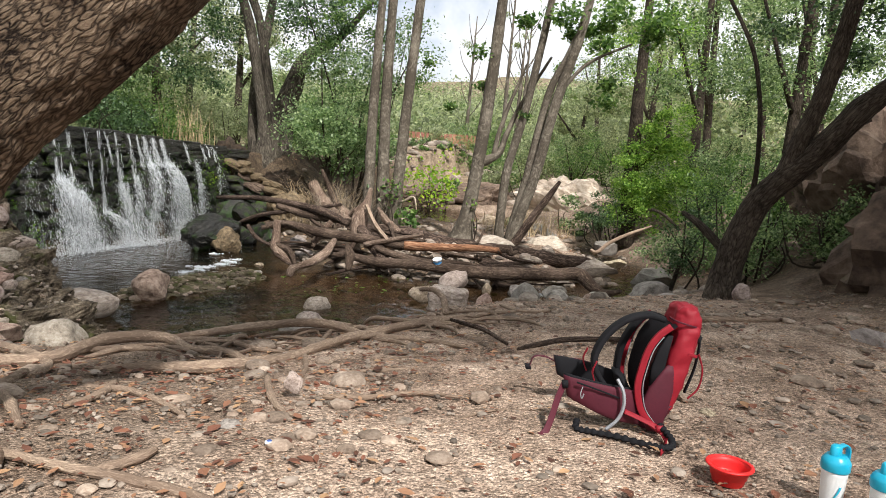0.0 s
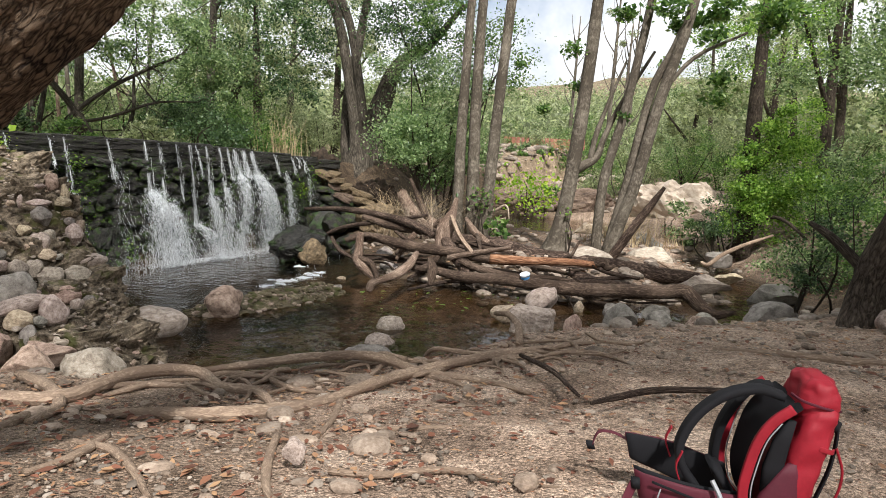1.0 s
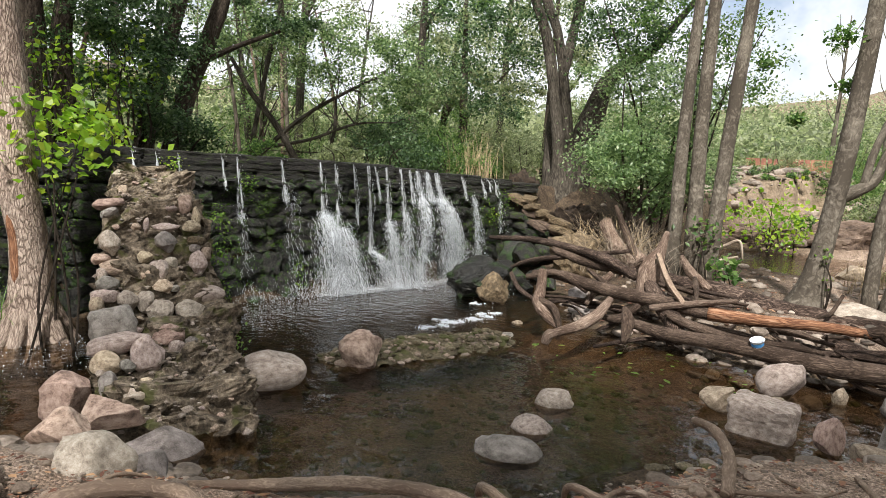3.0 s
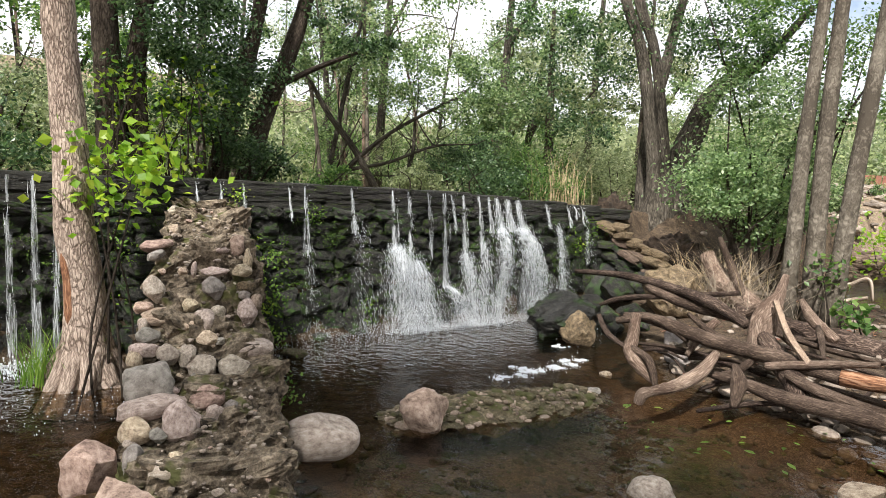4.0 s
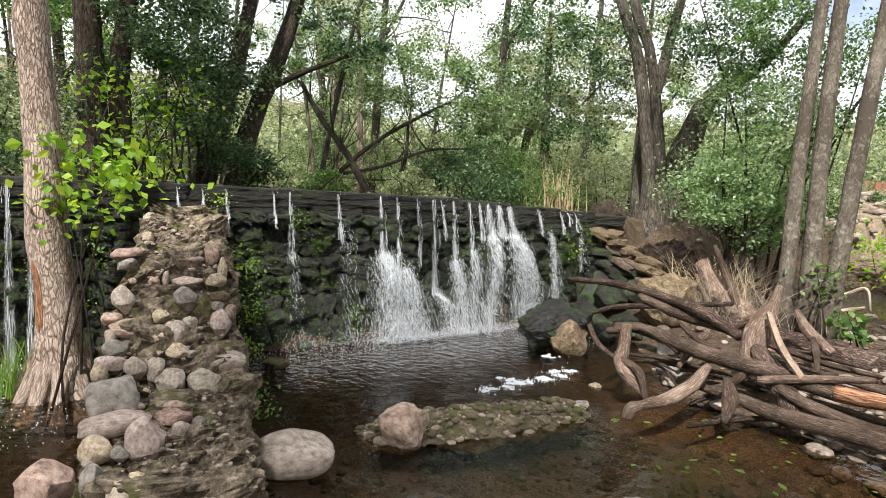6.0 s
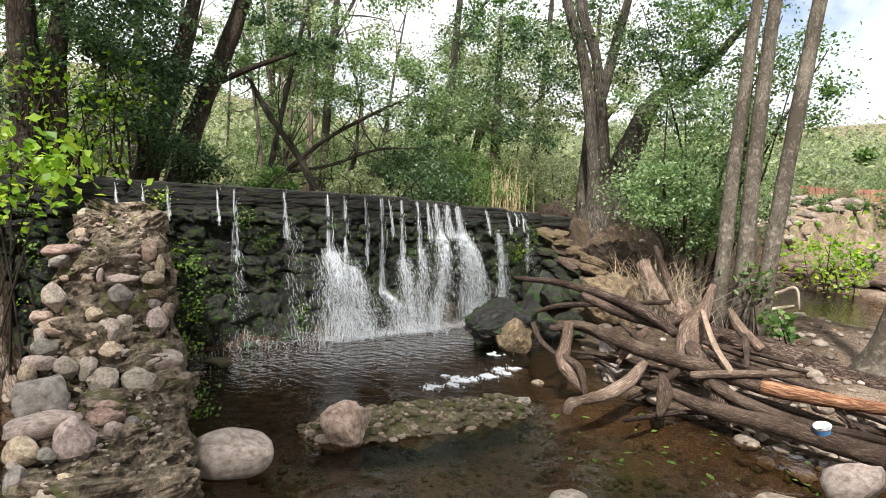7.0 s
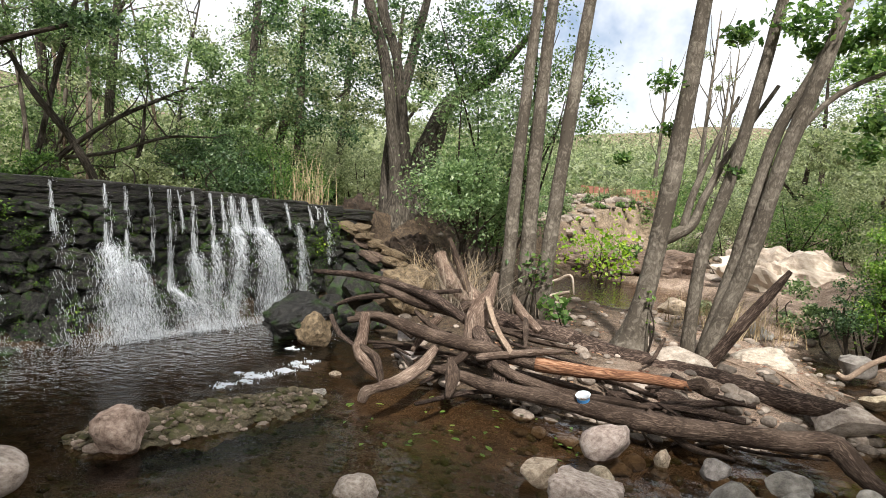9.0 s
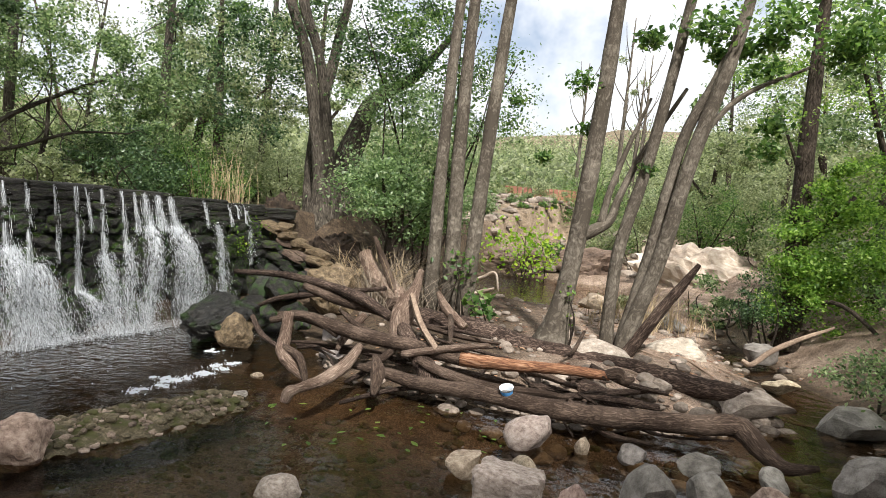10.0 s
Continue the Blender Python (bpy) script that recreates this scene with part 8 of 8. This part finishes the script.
    part("side_void", loft("side_void", [oval(0.5 * (x + 0.03 + c), -0.118, h, max(0.012, 0.5 * (c - x - 0.02)), 0.012, 3, 20) for x, h, c in ((0.085, 0.43, 0.13), (0.05, 0.36, 0.12), (0.03, 0.28, 0.11), (0.03, 0.20, 0.10))], M_BLACK), pack, "black inner side")
    part("side_pocket", wrinkled(loft("side_pocket", [oval(c, -0.128, h, a, b, 2.6, 28) for h, c, a, b in ((0.005, 0.095, 0.03, 0.012), (0.06, 0.085, 0.05, 0.022), (0.13, 0.088, 0.06, 0.026), (0.20, 0.105, 0.052, 0.022), (0.265, 0.125, 0.03, 0.012), (0.30, 0.135, 0.012, 0.006))],
                                      M_MAROON), 0.004, 18), pack, "maroon stretch side pocket")
    part("front_strap", strap_mesh("front_strap", [(0.262, -0.06, 0.46), (0.268, -0.075, 0.39), (0.256, -0.08, 0.28), (0.225, -0.08, 0.17)], 0.018, 0.005, M_BLACK), pack)
    part("front_strap", strap_mesh("front_strap", [(0.20, -0.136, 0.36), (0.235, -0.128, 0.35), (0.258, -0.09, 0.34)], 0.014, 0.005, M_RED, across=(0, 0, 1)), pack, "red compression strap")
    part("cord", cord_mesh("cord", [(0.265, -0.09, 0.35), (0.285, -0.10, 0.28), (0.275, -0.10, 0.20), (0.235, -0.10, 0.15)], 0.004, M_RED, 6), pack)
    for s in (-1, 1):
        part("shoulder_strap", strap_mesh("shoulder_strap", [(0.11, 0.055 * s, 0.485), (0.03, 0.058 * s, 0.50), (-0.06, 0.06 * s, 0.47), (-0.135, 0.062 * s, 0.40), (-0.178, 0.07 * s, 0.31), (-0.170, 0.08 * s, 0.24), (-0.12, 0.09 * s, 0.17)] if s < 0 else
                                               [(0.11, 0.055, 0.48), (0.06, 0.058, 0.475), (0.01, 0.06, 0.42), (-0.03, 0.062, 0.33), (-0.04, 0.07, 0.24), (-0.03, 0.08, 0.16)], 0.052, 0.020, M_BLACK), pack, "padded black shoulder strap")
        part("lower_strap", strap_mesh("lower_strap", [(-0.175, 0.10 * s, 0.29), (-0.19, 0.105 * s, 0.24), (-0.17, 0.11 * s, 0.18)], 0.018, 0.004, M_RED), pack, "red webbing")
        belt, lining = [], []
        for t in range(12):
            q = t / 11
            x = 0.02 - 0.33 * q
            y = s * (0.125 + 0.05 * math.sin(2.6 * q))
            hz_, half = 0.10 + 0.085 * q ** 1.2, 0.078 - 0.030 * q ** 2
            belt.append([(x - 0.012 * math.sin(a), y - s * 0.006 + 0.016 * math.cos(a) * (1 - 0.4 * q), hz_ + half * math.sin(a)) for a in np.linspace(0, 2 * math.pi, 18, endpoint=False)])
            lining.append([(x - 0.012 * math.sin(a), y - s * 0.024 + 0.010 * math.cos(a), hz_ + 0.006 + half * 0.96 * math.sin(a)) for a in np.linspace(0, 2 * math.pi, 18, endpoint=False)])
        wing_part = part("hip_belt", wrinkled(loft("hip_belt", belt, M_MAROON), 0.004, 20), pack, "padded maroon hip belt wing")
        part("belt_lining", loft("belt_lining", lining, M_BLACK), wing_part, "black quilted belt lining")
        near_wing = wing_part if s < 0 else near_wing
    part("pocket_zip", strap_mesh("pocket_zip", [(-0.27, -0.186, 0.215), (-0.18, -0.19, 0.19), (-0.08, -0.175, 0.155)], 0.007, 0.004, M_BLACK, across=(0, 0, 1)), near_wing)
    part("zip_pull", cord_mesh("zip_pull", [(-0.245, -0.195, 0.20), (-0.252, -0.198, 0.17), (-0.245, -0.198, 0.15), (-0.238, -0.198, 0.17)], 0.0025, M_GREYTRIM, 6), near_wing)
    part("lumbar_pad", loft("lumbar_pad", [oval(0.035 - 0.03 * k, 0, 0.07 + 0.05 * k, 0.02, 0.10 - 0.01 * k, 2.6, 20) for k in range(4)], M_BLACK), pack, "black lumbar pad")
    part("belt_buckle", loft("belt_buckle", [oval(-0.315, -0.172, 0.185, 0.014, 0.012, 3, 12), oval(-0.318, -0.174, 0.215, 0.014, 0.012, 3, 12)], M_BLACK), pack)
    part("belt_webbing", strap_mesh("belt_webbing", [(-0.32, -0.17, 0.20), (-0.345, -0.19, 0.14), (-0.37, -0.22, 0.06), (-0.395, -0.25, 0.012), (-0.42, -0.27, 0.006)], 0.028, 0.003, M_MAROON, across=(1, 0.3, 0)), pack, "maroon belt webbing hanging to the sand")
    part("belt_webbing", strap_mesh("belt_webbing", [(-0.31, 0.16, 0.20), (-0.36, 0.17, 0.215), (-0.41, 0.17, 0.21), (-0.43, 0.16, 0.165)], 0.022, 0.003, M_MAROON), pack)
    part("belt_clip", loft("belt_clip", [oval(-0.432, 0.16, 0.15, 0.014, 0.010, 3, 12), oval(-0.44, 0.16, 0.175, 0.014, 0.010, 3, 12)], M_BLACK), pack)
    part("frame_tube", cord_mesh("frame_tube", [(-0.095, -0.165, 0.235), (-0.072, -0.192, 0.19), (-0.066, -0.198, 0.13), (-0.085, -0.198, 0.07), (-0.13, -0.195, 0.02)], 0.0075, M_GREYTRIM), pack, "pale grey frame tube")
    part("hose", cord_mesh("hose", [(-0.25, -0.17, 0.045), (-0.255, -0.20, 0.018), (-0.19, -0.22, 0.015), (-0.10, -0.25, 0.015), (-0.01, -0.30, 0.015), (0.07, -0.33, 0.015), (0.12, -0.30, 0.016), (0.125, -0.24, 0.03), (0.10, -0.18, 0.05)], 0.013, M_BLACK, ridged=True), pack,
         "ribbed black tube on the sand")
    part("red_strap", strap_mesh("red_strap", [(-0.05, -0.165, 0.095), (0.02, -0.172, 0.07), (0.08, -0.185, 0.045), (0.112, -0.22, 0.02), (0.10, -0.28, 0.008), (0.055, -0.36, 0.005)], 0.022, 0.004, M_RED, across=(0.3, 0.6, 0.5)), pack, "loose red compression strap")
    part("buckle", loft("buckle", [oval(0.095, -0.20, 0.030, 0.016, 0.010, 3, 12), oval(0.098, -0.195, 0.055, 0.016, 0.010, 3, 12)], M_RED), pack)


build_pack()


def ring_profile(name, prof, mat, n=40, cap=True):
    rings = [[(r * math.cos(2 * math.pi * k / n), r * math.sin(2 * math.pi * k / n), h) for k in range(n)] for r, h in prof]
    return loft(name, rings, mat, cap)


def build_bowl():
    bowl = thing("bowl", (1.045, 1.95, 0.795), "red collapsible silicone dog bowl on the sand", "bowl")
    part("cup", ring_profile("cup", [(0.060, 0.0), (0.064, 0.004), (0.070, 0.030), (0.074, 0.032), (0.078, 0.056), (0.082, 0.058), (0.086, 0.078), (0.081, 0.078), (0.077, 0.060), (0.072, 0.034), (0.064, 0.010), (0.02, 0.008)], M_BOWL), bowl)
    bowl.scale = (0.87, 0.87, 0.87)
    part("rim", ring_profile("rim", [(0.083, 0.074), (0.096, 0.074), (0.098, 0.078), (0.096, 0.083), (0.083, 0.084), (0.080, 0.080), (0.083, 0.074)], M_BOWL, cap=False), bowl)


def build_bottle(at, turn, label):
    bottle = thing("shaker_bottle", at, label, "bottle", "shaker bottles")
    bottle.matrix_world = pose(*at, 0, 0, turn)
    part("beaker", ring_profile("beaker", [(0.030, 0.0), (0.034, 0.004), (0.036, 0.05), (0.041, 0.13), (0.042, 0.15)], M_FROST), bottle, "frosted translucent beaker")
    part("lid", ring_profile("lid", [(0.044, 0.142), (0.046, 0.146), (0.046, 0.172), (0.044, 0.178), (0.036, 0.190), (0.032, 0.194), (0.030, 0.196)], M_CYAN), bottle, "cyan screw lid")
    v = [(math.cos(a) * r * 1.0 - 0.008, math.sin(a) * r * 0.8, h) for r, h in ((0.021, 0.19), (0.022, 0.20), (0.020, 0.226), (0.014, 0.232)) for a in np.linspace(0, 2 * math.pi, 20, endpoint=False)]
    part("spout_cap", loft("spout_cap", [v[i * 20:i * 20 + 20] for i in range(4)], M_CYAN), bottle)
    part("carry_loop", strap_mesh("carry_loop", [(0.005, 0, 0.222), (0.03, 0, 0.228), (0.048, 0, 0.215), (0.052, 0, 0.185), (0.046, 0, 0.160)], 0.018, 0.006, M_CYAN), bottle)
    part("mark", strap_mesh("mark", [(-0.026, -0.031, 0.055), (-0.018, -0.037, 0.075), (-0.012, -0.0395, 0.095)], 0.008, 0.002, M_CYAN, across=(1, 0, 0)), bottle, "blue printed mark")


build_bowl()
build_bottle((1.335, 1.80, 0.80), 20, "frosted shaker bottle with a cyan lid on the sand")
build_bottle((1.43, 1.68, 0.80), 30, "second frosted shaker bottle with a cyan lid")
cap = thing("bottle_cap", (-0.665, 1.93, 0.815), "small white and blue bottle cap on the gravel", "bottle cap")
part("rim", ring_profile("rim", [(0.0145, 0.0), (0.016, 0.002), (0.016, 0.009), (0.013, 0.011)], M_WHITE, 20), cap)
part("disc", ring_profile("disc", [(0.010, 0.0113), (0.010, 0.0125)], plain("blue_disc", (0.05, 0.10, 0.32), 0.4), 16), cap)


def build_tub():
    """A crushed plastic tub caught in the driftwood."""
    tub = thing("plastic_tub", (-0.22, 10.0, 0.40), "small blue and white plastic tub caught in the driftwood", "plastic tub")
    tub.matrix_world = pose(-0.24, 10.02, 0.29, 24, -12, 10)
    rows = ((0.0, 0.055), (0.002, 0.06), (0.05, 0.066), (0.10, 0.072), (0.104, 0.078), (0.10, 0.070), (0.05, 0.063), (0.01, 0.055))
    n = 20
    v = [(r * math.cos(6.2832 * k / n), r * math.sin(6.2832 * k / n) * 0.85, z) for z, r in rows for k in range(n)]
    f = [(i * n + k, i * n + (k + 1) % n, (i + 1) * n + (k + 1) % n, (i + 1) * n + k) for i in range(len(rows) - 1) for k in range(n)] + [tuple(range(n))]
    part("wall", mesh_from("wall", v, f, plain("tub_white", (0.75, 0.80, 0.85), 0.35)), tub)
    v = [(r * math.cos(6.2832 * k / n), r * math.sin(6.2832 * k / n) * 0.85, z) for z, r in ((0.03, 0.0645), (0.075, 0.0705)) for k in range(n)]
    part("band", mesh_from("band", v, [(k, (k + 1) % n, n + (k + 1) % n, n + k) for k in range(n)], plain("tub_blue", (0.08, 0.30, 0.65), 0.35)), tub, "blue printed band")


build_tub()
